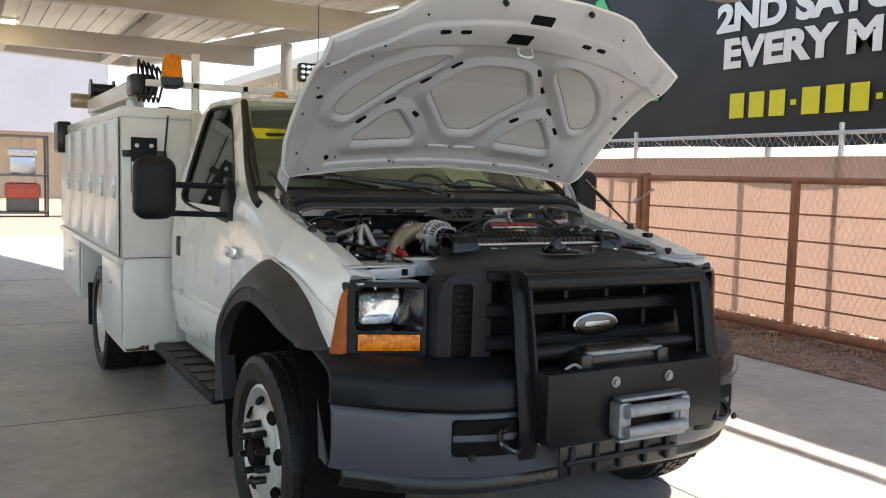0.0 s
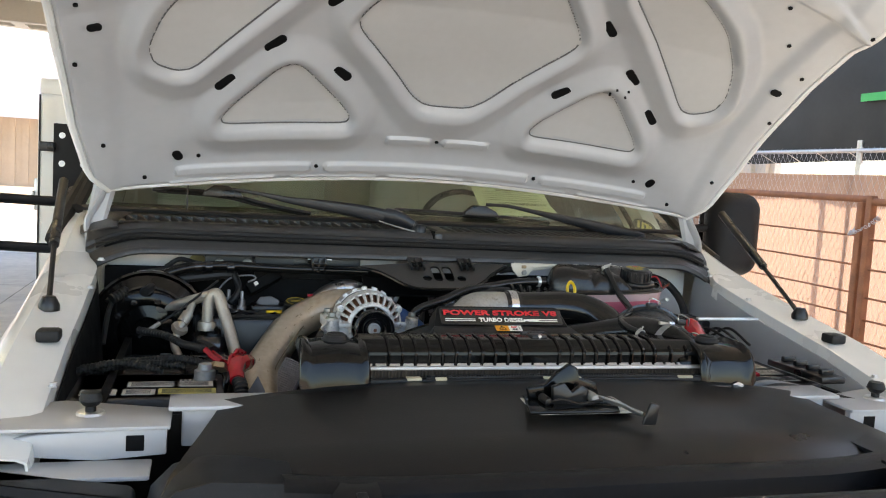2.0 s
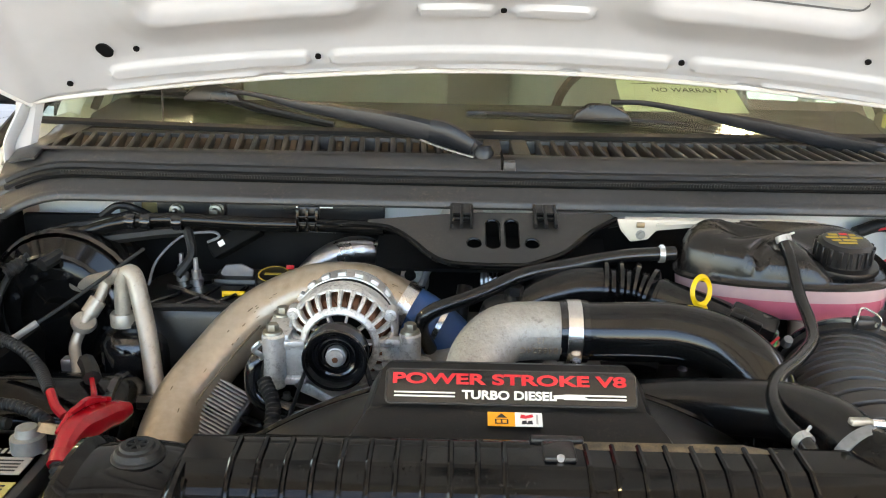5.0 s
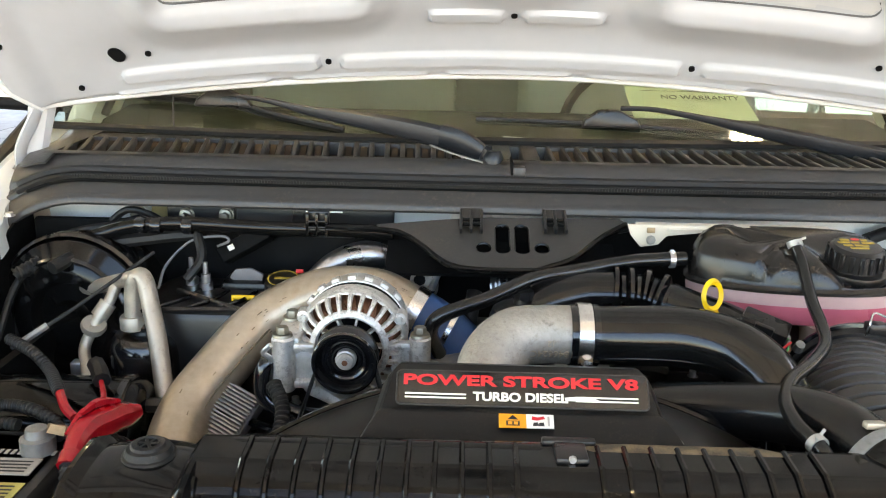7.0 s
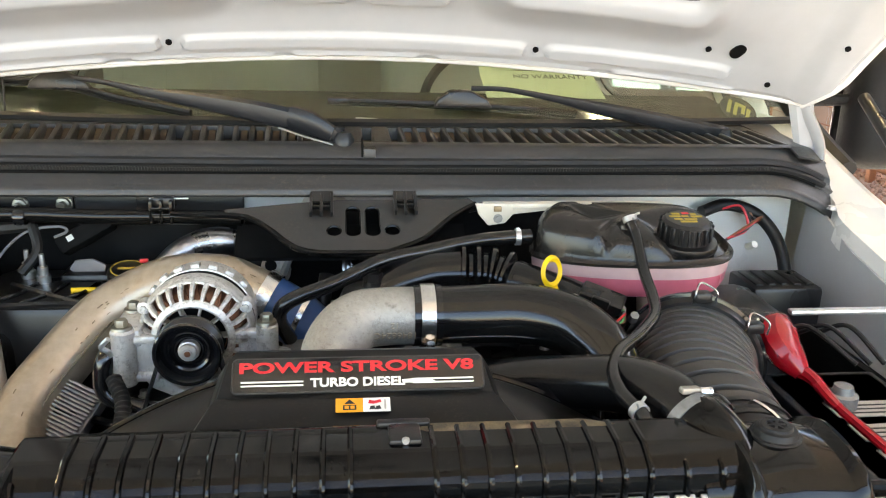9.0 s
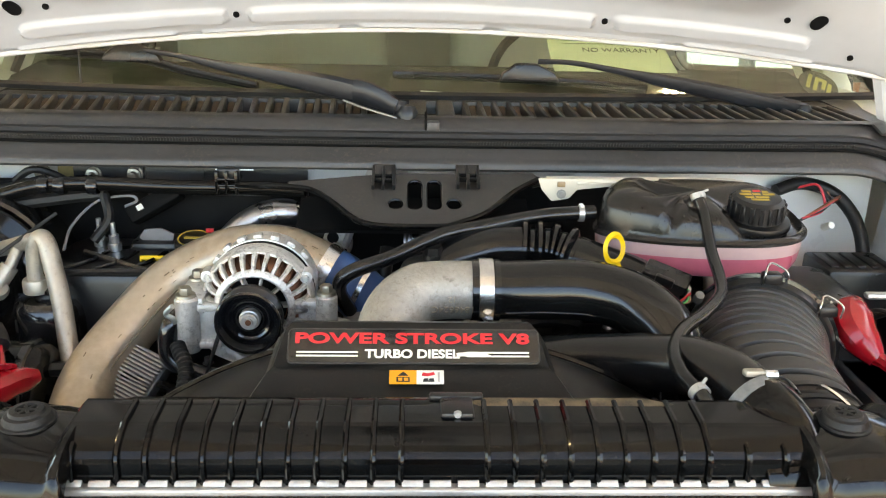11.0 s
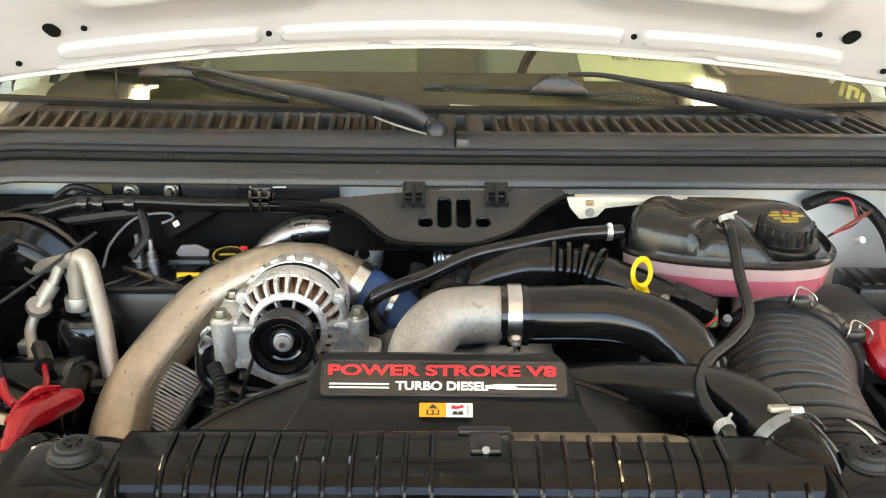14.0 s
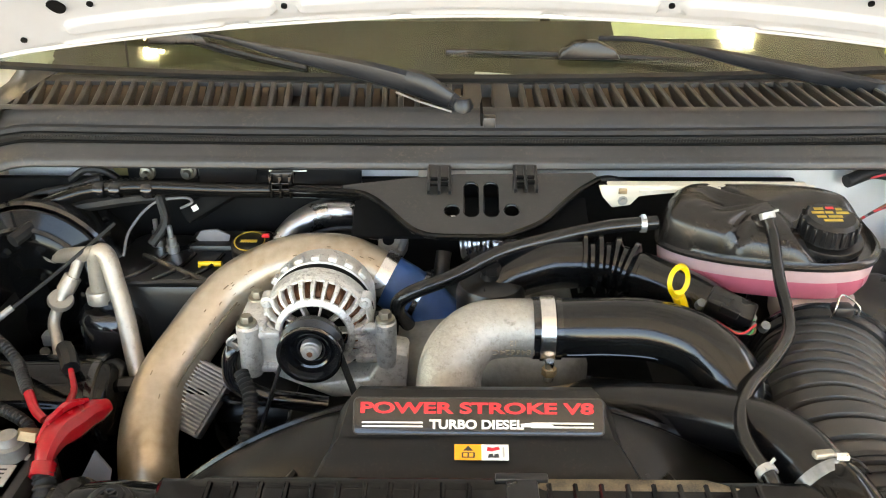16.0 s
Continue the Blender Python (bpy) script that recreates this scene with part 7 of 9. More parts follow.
    cb = part("hose_clamp", lathe([(0.0310, -0.006), (0.0330, -0.006), (0.0330, 0.006), (0.0310, 0.006)], 32, mm, close=True), M_GALV, ho, "steel worm drive hose clamp")
    for k in range(14):
        part("clamp_thread", moved(box(-0.0009, 0.0009, 0.0329, 0.0338, -0.005, 0.005), mm @ Matrix.Rotation(radians(18 + 6 * k), 4, "Z")), M_DARK, cb)
    part("worm_housing", moved(box(-0.011, 0.011, -0.0042, 0.0042, -0.0035, 0.0035, 0.002), pose(0.317, 0.497, 1.3395, 0, 6, 14)), M_ALUSM, cb)
    part("worm_screw", tube([(0.326, 0.493, 1.340), (0.338, 0.494, 1.339)], 0.0045, 8), M_STEEL, cb)
    part("clamp_tail", tube([(0.335, 0.498, 1.336), (0.352, 0.50, 1.330), (0.366, 0.497, 1.316)], 0.0022, 5, flat=0.3), M_STEEL, cb)
    # mounts at both ends
    for s, cx in ((-1, -0.350), (1, 0.385)):
        sec = [(float(p[0]), float(p[1])) for p in spline([(0.535, 1.25), (0.522, 1.285), (0.500, 1.300), (0.470, 1.303), (0.432, 1.299), (0.408, 1.286), (0.398, 1.262), (0.392, 1.22), (0.388, 1.15)], 4)]
        rows = []
        for y, z in sec:
            w = 0.048 if z > 1.25 and y < 0.5 else 0.044
            w -= 0.016 * smooth01(0.50, 0.54, y)
            rows.append([(cx + dx * w * (1.30 if dx * s > 0 else 1.0), y, z + dz) for dx, dz in ((-1.08, -0.014), (-1.05, -0.004), (-0.98, 0.003), (-0.90, 0.004), (-0.82, 0.001), (-0.74, -0.003), (-0.5, -0.001), (0, 0.001), (0.5, -0.001), (0.74, -0.003), (0.82, 0.001), (0.90, 0.004), (0.98, 0.003), (1.05, -0.004), (1.08, -0.014))])
        mnt = part("radiator_mount", grid(rows, thick=0.004), M_GLOSSBRK, truck, "gloss black pressed radiator bracket")
        mnt.location = (0, -0.022, 0.012)
        part("rubber_cap", lathe([(0, 0.0065), (0.0085, 0.0065), (0.0095, 0.0085), (0.0145, 0.0080), (0.0160, 0.0055), (0.0195, 0.0045), (0.0210, 0.0015), (0.0218, -0.001), (0.0240, -0.002), (0.0245, -0.006), (0, -0.006)], 32, pose(cx, 0.470, 1.306)), M_RUBBER, mnt, "round black rubber mount bush")
        part("cap_well", lathe([(0, 0.0070), (0.0080, 0.0070), (0.0082, 0.0064), (0, 0.0064)], 16, pose(cx, 0.470, 1.306)), M_DARK, mnt)
        for a in (0, 60, 120):
            part("cap_spoke", moved(box(-0.0088, 0.0088, -0.0014, 0.0014, 0.0068, 0.0082), pose(cx, 0.470, 1.306, 0, 0, a)), M_RUBBER, mnt)
        part("mount_bolt", bolt((cx - 0.02, 0.391, 1.22), 0.010, 0.009, "y"), M_ZINC, mnt)
        part("mount_bolt", bolt((cx + 0.024, 0.391, 1.225), 0.010, 0.009, "y"), M_ZINC, mnt)
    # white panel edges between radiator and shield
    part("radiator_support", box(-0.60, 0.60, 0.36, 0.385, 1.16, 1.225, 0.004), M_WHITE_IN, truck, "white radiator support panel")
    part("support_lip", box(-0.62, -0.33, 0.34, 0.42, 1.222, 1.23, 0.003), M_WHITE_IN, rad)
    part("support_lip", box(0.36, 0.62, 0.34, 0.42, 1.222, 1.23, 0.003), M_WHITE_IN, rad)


def fan_cover():
    rows = []
    # trapezoid cover: back edge, top edge, label face, step, skirt
    for xl, xr, y, z in ((-0.128, 0.106, 0.605, 1.330), (-0.130, 0.108, 0.580, 1.3495), (-0.132, 0.110, 0.572, 1.3515), (-0.138, 0.116, 0.564, 1.3475), (-0.148, 0.126, 0.537, 1.319), (-0.149, 0.127, 0.534, 1.3185), (-0.152, 0.131, 0.526, 1.3182), (-0.160, 0.140, 0.506, 1.3105), (-0.166, 0.146, 0.494, 1.304), (-0.170, 0.152, 0.49, 1.285)):
        rows.append([(xl - 0.012, y + 0.004, z - 0.020), (xl - 0.004, y, z - 0.005)] + [(xl + (xr - xl) * k / 12, y, z) for k in range(13)] + [(xr + 0.004, y, z - 0.005), (xr + 0.012, y + 0.004, z - 0.020)])
    c = part("fan_shroud_cover", grid(rows, thick=0.003), M_COVER, truck, "black engine fan cover with maker's lettering plate")
    c.location.z = 0.005
    tilt = 90 - math.degrees(math.atan2(0.564 - 0.537, 1.3545 - 1.326))
    fm = Matrix.Translation((-0.0085, 0.5500, 1.3346)) @ pose(0, 0, 0, tilt)
    part("label_plate", moved(prism(rounded(-0.1255, 0.1255, -0.0180, 0.0180, 0.005), 0.0005, 0.0022, "xy", 0.0008), fm), M_GLOSS, c, "gloss black lettering plate")
    part("plate_rim", moved(tube([(a, b, 0.0018) for a, b in rounded(-0.1255, 0.1255, -0.0180, 0.0180, 0.005)] + [(0.1255, 0.013, 0.0018)], 0.0009, 5, smooth=False), fm), M_COWL, c)
    text("lettering_red", "POWER STROKE V8", 0.0150, fm @ Matrix.Translation((-0.002, 0.0074, 0.0026)), M_REDINK, c, 0.0004, stretch=1.79, bold=0.0005)
    text("lettering_white", "TURBO DIESEL", 0.0122, fm @ Matrix.Translation((-0.002, -0.0086, 0.0026)), M_WHITEINK, c, 0.0003, stretch=1.18, bold=0.0004)
    for x0, x1 in ((-0.117, -0.056), (0.053, 0.115)):
        for z in (-0.0066, -0.0104):
            part("white_line", moved(box(x0, x1, z - 0.0008, z + 0.0008, 0.0022, 0.0028), fm), M_WHITEINK, c)
    part("flaked_patch", moved(prism([(0.043, -0.0105), (0.078, -0.0102), (0.070, -0.0066), (0.058, -0.0058), (0.042, -0.0072)], 0.0024, 0.003), fm), M_WHITEINK, c, "flaked white paint")
    wm = Matrix.Translation((-0.006, 0.5140, 1.3188)) @ pose(0, 0, 0, 26)
    sq = wm @ Matrix.Diagonal((1, 0.69, 1, 1))
    w = part("warning_label", moved(box(-0.0265, 0.0, -0.0080, 0.0080, 0.0002, 0.0012, 0), wm), M_ORANGE, c, "orange and white warning label")
    part("label_white", moved(box(0.0, 0.0265, -0.0080, 0.0080, 0.0002, 0.0012, 0), wm), M_WHITEINK, w)
    part("warning_triangle", moved(prism([(-0.0180, 0.002), (-0.0080, 0.002), (-0.013, 0.0095)], 0.0012, 0.0016), sq), M_INKDK, w)
    part("book_sign", moved(box(-0.0195, -0.0065, -0.0085, -0.0005, 0.0012, 0.0016), sq), M_INKDK, w)
    part("book_page", moved(box(-0.0178, -0.0138, -0.007, -0.002, 0.0016, 0.0019), sq), M_ORANGE, w)
    part("book_page", moved(box(-0.0122, -0.0082, -0.007, -0.002, 0.0016, 0.0019), sq), M_ORANGE, w)
    part("red_mark", moved(prism([(0.005, 0.002), (0.010, 0.001), (0.018, 0.004), (0.017, 0.0085), (0.011, 0.006), (0.006, 0.008)], 0.0012, 0.0016), sq), M_REDINK, w)
    for a in (0.006, 0.0115):
        part("fan_sign", moved(prism([(a, -0.0085), (a + 0.006, -0.008), (a + 0.005, -0.0022), (a + 0.001, -0.003)], 0.0012, 0.0016), sq), M_INKDK, w)
    part("text_bar", moved(box(0.0205, 0.0225, -0.008, 0.008, 0.0012, 0.0015), sq), M_PALE, w)
    # round shroud behind
    arc = []
    for k in range(41):
        a = radians(48 + 84 * k / 40)
        arc.append([(-0.010 + r * math.cos(a), y, 0.845 + r * math.sin(a)) for r, y in ((0.455, 0.512), (0.470, 0.510), (0.482, 0.535), (0.490, 0.585), (0.485, 0.60), (0.478, 0.605))])
    sh = part("fan_shroud", grid(arc, thick=0.004), M_COVER, truck, "black round fan shroud")
    part("shroud_lip", tube([(-0.010 + 0.487 * math.cos(radians(48 + 2.1 * k)), 0.60, 0.845 + 0.487 * math.sin(radians(48 + 2.1 * k))) for k in range(41)], 0.004, 6, n=2), M_GLOSSBRK, sh)
    part("shroud_face", prism([(-0.30, 1.18)] + [(-0.010 + 0.458 * math.cos(radians(a)), 0.845 + 0.458 * math.sin(radians(a))) for a in range(130, 49, -4)] + [(0.30, 1.18)], 0.508, 0.514, "xz"), M_COVER, sh)
    for x in (-0.225, -0.205, -0.19, 0.185, 0.21):
        part("shroud_rib", tube([(x, 0.505, 1.26), (x * 0.86, 0.525, 1.288)], 0.004, 6), M_COVER, sh)


def alternator():
    m = pose(-0.2165, 0.832, 1.272, 90)   # local z points to the front
    N = 26
    a = part("alternator", lathe([(0.062, -0.090), (0.070, -0.085), (0.073, -0.060), (0.073, -0.040), (0.070, -0.039), (0.070, -0.024), (0.0735, -0.023), (0.0740, -0.010), (0.0725, -0.0075), (0.0685, -0.010), (0.064, -0.014), (0.05, -0.016), (0.0, -0.016)], 48, m), M_ALU, truck, "cast aluminium alternator with black pulley")
    part("stator_band", lathe([(0.0700, -0.038), (0.0718, -0.037), (0.0718, -0.025), (0.0700, -0.024)], 48, m), M_DARK, a, "dark stator laminations")
    part("winding", lathe([(0.040, 0.014), (0.050, 0.012), (0.058, 0.006), (0.0640, -0.006), (0.0665, -0.014), (0.04, -0.015)], 40, m, close=True), M_COPPER, a, "dark copper windings behind the vents")
    rng = random.Random(5)
    for k in range(40):
        an = 2 * math.pi * k / 40
        part("winding_strand", moved(tube([(0.049, -0.003, 0.0145), (0.057, 0.002, 0.009), (0.064, 0.005, -0.004)], 0.0016, 5), m @ Matrix.Rotation(an + rng.uniform(-0.03, 0.03), 4, "Z")), M_COPPER, a)
    # bars between the vents, from the inner ring out over the shoulder
    for k in range(N):
        an = 2 * math.pi * (k + 0.5) / N
        bar = []
        for r, z, w in ((0.051, 0.0265, 0.0025), (0.0585, 0.0235, 0.0028), (0.0650, 0.0165, 0.0031), (0.0690, 0.0075, 0.0036), (0.0705, 0.002, 0.0045)):
            bar.append([(r - 0.004, -w * 0.9, z - 0.006), (r, -w, z - 0.001), (r + 0.0012, -w * 0.6, z + 0.0008), (r + 0.0012, w * 0.6, z + 0.0008), (r, w, z - 0.001), (r - 0.004, w * 0.9, z - 0.006)])
        part("vent_bar", moved(grid(bar), m @ Matrix.Rotation(an, 4, "Z")), M_ALU, a)
    part("inner_ring", lathe([(0.0435, 0.020), (0.0435, 0.0285), (0.046, 0.030), (0.050, 0.0292), (0.0535, 0.0255), (0.0520, 0.020)], 48, m, close=True), M_ALU, a)
    part("shoulder_ring", lathe([(0.0680, -0.012), (0.0675, 0.003), (0.0685, 0.0065), (0.0712, 0.0062), (0.0735, 0.001), (0.0745, -0.006), (0.0745, -0.013)], 48, m, close=True), M_ALU, a)
    part("hub_well", lathe([(0.0, 0.010), (0.036, 0.010), (0.0445, 0.016), (0.0445, 0.021)], 40, m), M_DARK, a)
    for k in range(10):
        an = math.radians(4 + 36 * k)
        part("hub_spoke", moved(box(0.022, 0.0455, -0.0016, 0.0016, 0.012, 0.0275, 0.0008, seg=1), m @ Matrix.Rotation(an, 4, "Z")), M_ALU, a)
    for k, (deg, r) in enumerate(((28, 0.0735), (152, 0.0735), (205, 0.073), (335, 0.073))):
        part("case_boss", lathe([(0, 0.008), (0.004, 0.008), (0.0045, 0.005), (0.0085, 0.004), (0.0095, -0.014), (0, -0.014)], 12, m @ Matrix.Rotation(math.radians(deg), 4, "Z") @ pose(r, 0, 0)), M_ALU, a)
    for deg in range(40, 150, 18):
        part("rear_lug", moved(box(0.068, 0.078, -0.006, 0.006, -0.058, -0.044, 0.002), m @ Matrix.Rotation(math.radians(deg), 4, "Z")), M_ALU, a)
    mp = m @ pose(0, 0, 0.030) @ Matrix.Diagonal((1.07, 1.07, 1, 1))
    part("shaft_collar", lathe([(0.024, 0.005), (0.024, 0.046), (0.0, 0.046)], 32, m), M_DARK, a)
    pl = part("pulley", lathe([(0.0, 0.024), (0.0140, 0.024), (0.0150, 0.030), (0.0170, 0.0315), (0.0185, 0.029), (0.0205, 0.029), (0.0220, 0.034), (0.0245, 0.0355), (0.0262, 0.032), (0.0290, 0.032), (0.0312, 0.040), (0.0345, 0.0475), (0.0375, 0.0482), (0.0392, 0.0465), (0.0392, 0.044), (0.0372, 0.042), (0.0372, 0.0195), (0.039, 0.017), (0.038, 0.014), (0.02, 0.012), (0, 0.012)], 48, mp), M_GLOSS, a, "black ribbed pulley")
    for z in (0.0245, 0.028, 0.0315, 0.035, 0.0385):
        part("pulley_groove", lathe([(0.0370, z - 0.0012), (0.0386, z), (0.0370, z + 0.0012)], 40, mp), M_BLACK, pl)
    part("pulley_nut", lathe([(0, 0.0440), (0.0050, 0.0440), (0.0055, 0.042), (0.0088, 0.042), (0.0102, 0.0405), (0.0105, 0.036), (0.0122, 0.0355), (0.0126, 0.033), (0.0126, 0.026), (0, 0.026)], 28, mp), M_ALUB, pl, "bright steel pulley nut")
    part("nut_centre", lathe([(0, 0.0448), (0.0034, 0.0448), (0.0038, 0.0436), (0, 0.0436)], 12, mp), M_COPPER, pl)
    # mounting ears with upright bosses
    for x, y, z0, z1, r in ((-0.303, 0.802, 1.213, 1.289, 0.0155), (-0.124, 0.815, 1.220, 1.289, 0.0145)):
        er = part("mount_ear", lathe([(0, z1 - z0), (r * 0.8, z1 - z0), (r, z1 - z0 - 0.003), (r * 0.97, 0.004), (r * 0.85, 0), (0, 0)], 18, pose(x, y, z0)), M_ALU, a, "cast mounting ear")
        s = 1 if x < -0.2 else -1
        for zz in (z0 + 0.004, z1 - 0.020):
            part("ear_arm", box(min(x, x + s * 0.042), max(x, x + s * 0.042), y - 0.006, y + 0.010, zz, zz + 0.011, 0.003), M_ALU, a)
        part("ear_web", box(min(x, x + s * 0.038), max(x, x + s * 0.038), y + 0.003, y + 0.008, z0 + 0.01, z1 - 0.015, 0.002), M_ALU, a)
    for x, y, z in ((-0.304, 0.803, 1.289), (-0.304, 0.872, 1.287), (-0.124, 0.815, 1.289)):
        b = part("ear_bolt", lathe([(0, 0.013), (0.0075, 0.013), (0.0085, 0.011), (0.0085, 0.004)], 6, pose(x, y, z)), M_NICKEL, a, "dull hex bolt")
        part("bolt_flange", lathe([(0, 0.004), (0.0125, 0.0035), (0.0135, 0), (0, 0)], 18, pose(x, y, z)), M_NICKEL, a)
    part("ear_bridge", prism([(-0.319, 0.80), (-0.282, 0.80), (-0.275, 0.885), (-0.318, 0.890)], 1.264, 1.2875, "xy", 0.004), M_ALU, a)
    part("lower_bracket", prism([(-0.30, 1.235), (-0.275, 1.200), (-0.20, 1.165), (-0.10, 1.17), (-0.095, 1.235), (-0.125, 1.242), (-0.15, 1.20), (-0.22, 1.19), (-0.28, 1.228)], 0.81, 0.86, "xz", 0.006), M_ALU, a)
    part("black_pipe", tube([(-0.310, 0.815, 1.262), (-0.325, 0.800, 1.250), (-0.330, 0.795, 1.228), (-0.325, 0.79, 1.205), (-0.293, 0.785, 1.188), (-0.252, 0.785, 1.180), (-0.205, 0.79, 1.168)], 0.0125, 14), M_GLOSS, a)
    for x0, x1, zz in ((-0.253, -0.298, 1.13), (-0.180, -0.150, 1.15)):
        part("drive_belt", tube([(x0, 0.772, 1.262), (x1, 0.770, zz)], 0.012, 6, flat=0.22, flat_axis=(1, 0, 0)), M_RUBBER, a, "black ribbed drive belt")
    # long side leans up and outwards, fins look at the front
    zz, yy = Vector((0.05, -0.72, 0.69)).normalized(), Vector((0.046, 0.052, 0.072))
    yy = (yy - zz * yy.dot(zz)).normalized()
    xx = yy.cross(zz)
    MOD = Matrix.Translation((-0.393, 0.830, 1.150)) @ Matrix((xx, yy, zz)).transposed().to_4x4()
    cm = part("control_module", moved(box(-0.028, 0.028, -0.050, 0.050, -0.030, 0.0, 0.004), MOD), M_PALEDK, truck, "dull grey finned electronic module")
    for k in range(18):
        part("cooling_fin", moved(box(-0.024, 0.024, -0.045 + 0.0052 * k, -0.0428 + 0.0052 * k, 0.0, 0.010), MOD), M_ALUDK, cm)
    part("module_loom", ribbed([(-0.31, 0.77, 1.235), (-0.292, 0.735, 1.215), (-0.295, 0.69, 1.18), (-0.315, 0.66, 1.15)], 0.008, 0.002, 0.007), M_RUBBER, cm)
    part("metal_link", tube([(-0.305, 0.68, 1.145), (-0.27, 0.68, 1.158), (-0.248, 0.69, 1.20)], 0.006, 7), M_ALUDK, cm)
    part("wire_bracket", tube([(-0.322, 0.80, 1.245), (-0.318, 0.79, 1.262), (-0.326, 0.785, 1.272), (-0.315, 0.78, 1.285)], 0.0035, 6), M_ZINC, cm)


def pipes():
    cp = [(-0.145, 0.985, 1.262), (-0.168, 0.986, 1.274), (-0.206, 0.986, 1.288), (-0.272, 0.984, 1.287), (-0.334, 0.975, 1.264), (-0.377, 0.952, 1.238), (-0.414, 0.902, 1.201), (-0.447, 0.848, 1.161), (-0.452, 0.785, 1.128), (-0.443, 0.735, 1.076), (-0.442, 0.725, 0.95)]
    p = part("charge_pipe", tube(cp, [0.0385, 0.0385, 0.039] + [0.0395] * 8, 32), M_PIPE, truck, "weathered bare aluminium intercooler pipe")
    part("pipe_seam", tube([(a + 0.028, b - 0.0250, c + 0.012) for a, b, c in cp[5:10]], 0.0016, 5), M_SEAM, p)
    part("pipe_seam", tube([(a - 0.022, b - 0.0300, c + 0.0125) for a, b, c in cp[6:10]], 0.0009, 5), M_SEAM, p)
    rng = random.Random(21)
    line = spline(cp[:10], 6)
    for k in range(34):
        i = rng.randrange(3, len(line) - 5)
        c0, c1 = Vector(line[i]), Vector(line[i + 1])
        tng = (c1 - c0).normalized()
        side = Vector((rng.uniform(-0.4, 1.0), -1.0, rng.uniform(-0.1, 1.4)))
        side = (side - tng * side.dot(tng)).normalized()
        L = rng.uniform(0.002, 0.010)
        part("scuff", tube([c0 + side * 0.0394, c0 + tng * L + side * 0.0394], rng.uniform(0.0004, 0.0009), 4), M_SEAM, p)
    bm_ = part("boot", tube([(-0.138, 0.984, 1.258), (-0.115, 0.979, 1.244), (-0.085, 0.972, 1.222), (-0.055, 0.963, 1.192), (-0.04, 0.955, 1.155)], [0.0395, 0.041, 0.0415, 0.041, 0.04], 24), M_BLUE, p, "blue silicone boot")
    ax = Vector((0.026, -0.006, -0.012)).normalized()
    for d, w in ((0.016, 0.010), (0.075, 0.004)):
        mm = Matrix.Translation(Vector((-0.154, 0.986, 1.2665)) + ax * d) @ ax.to_track_quat("Z", "Y").to_matrix().to_4x4()
        part("band_clamp", lathe([(0.0400, -w), (0.0425, -w), (0.0425, w), (0.0400, w)], 30, mm, close=True), M_STEEL, p, "steel band clamp")
    e = part("intake_elbow", tube([(-0.040, 0.665, 1.20), (-0.041, 0.680, 1.27), (-0.034, 0.705, 1.312), (-0.008, 0.728, 1.333), (0.03, 0.735, 1.337), (0.068, 0.735, 1.337)], [0.040, 0.039, 0.038, 0.0365, 0.0355, 0.0355], 24), M_CASTDULL, truck, "rough cast aluminium intake elbow")
    e.location.z = -0.009
    part("cast_mark", lathe([(0, 0.001), (0.007, 0.001), (0.0075, 0), (0, 0)], 12, pose(-0.008, 0.696, 1.335, 62)), M_SEAM, e)
    text("cast_number", "1846624C1", 0.0125, Matrix.Translation((0.034, 0.6985, 1.3265)) @ pose(0, 0, 0, 107) @ Matrix.Rotation(math.pi, 4, "Z"), M_PIPE, e, 0.0008, stretch=1.0)
    text("cast_number", "12", 0.010, Matrix.Translation((0.036, 0.6988, 1.339)) @ pose(0, 0, 0, 86) @ Matrix.Rotation(math.pi, 4, "Z"), M_PIPE, e, 0.0008)
    bl = part("intake_pipe", tube([(0.083, 0.735, 1.337), (0.14, 0.735, 1.338), (0.20, 0.728, 1.340), (0.25, 0.705, 1.334), (0.283, 0.67, 1.312), (0.295, 0.645, 1.275), (0.297, 0.635, 1.20)], [0.0355, 0.0365, 0.037, 0.037, 0.037, 0.036, 0.036], 24), M_PIPEBLK, truck, "smooth black plastic intake pipe")
    bl.location.z = -0.009
    for x, r, w, m in ((0.077, 0.0395, 0.0085, M_STEEL), (0.064, 0.0375, 0.004, M_GLOSS), (0.0905, 0.038, 0.0035, M_GLOSS)):
        part("pipe_clamp" if m is M_STEEL else "pipe_rim", lathe([(r - 0.004, -w), (r, -w), (r, w), (r - 0.004, w)], 36, pose(x, 0.735, 1.337, 0, 90), close=True), m, bl, "wide steel clamp band" if m is M_STEEL else "")
    part("mould_seam", tube([(x, y - 0.0335, z - 0.016) for x, y, z in ((0.10, 0.735, 1.337), (0.15, 0.735, 1.338), (0.20, 0.728, 1.338))] + [(0.236, 0.682, 1.316), (0.262, 0.645, 1.286)], 0.0013, 5), M_PIPEBLK, bl)
    part("clamp_bolt", tube([(0.079, 0.696, 1.29), (0.079, 0.694, 1.318)], 0.0055, 8), M_STEEL, bl)
    part("clamp_nut", lathe([(0, 0.009), (0.009, 0.009), (0.009, 0), (0, 0)], 6, pose(0.079, 0.695, 1.298)), M_BRASS, bl)
    part("brass_fitting", tube([(0.075, 0.70, 1.262), (0.10, 0.70, 1.266), (0.135, 0.71, 1.268)], 0.011, 8), M_BRASS, bl, "dull brass fitting")
    # air filter tube with deep ribs and air box duct
    at_ = [(0.02, 0.90, 1.29), (0.05, 0.915, 1.303), (0.10, 0.93, 1.312), (0.145, 0.93, 1.314)]
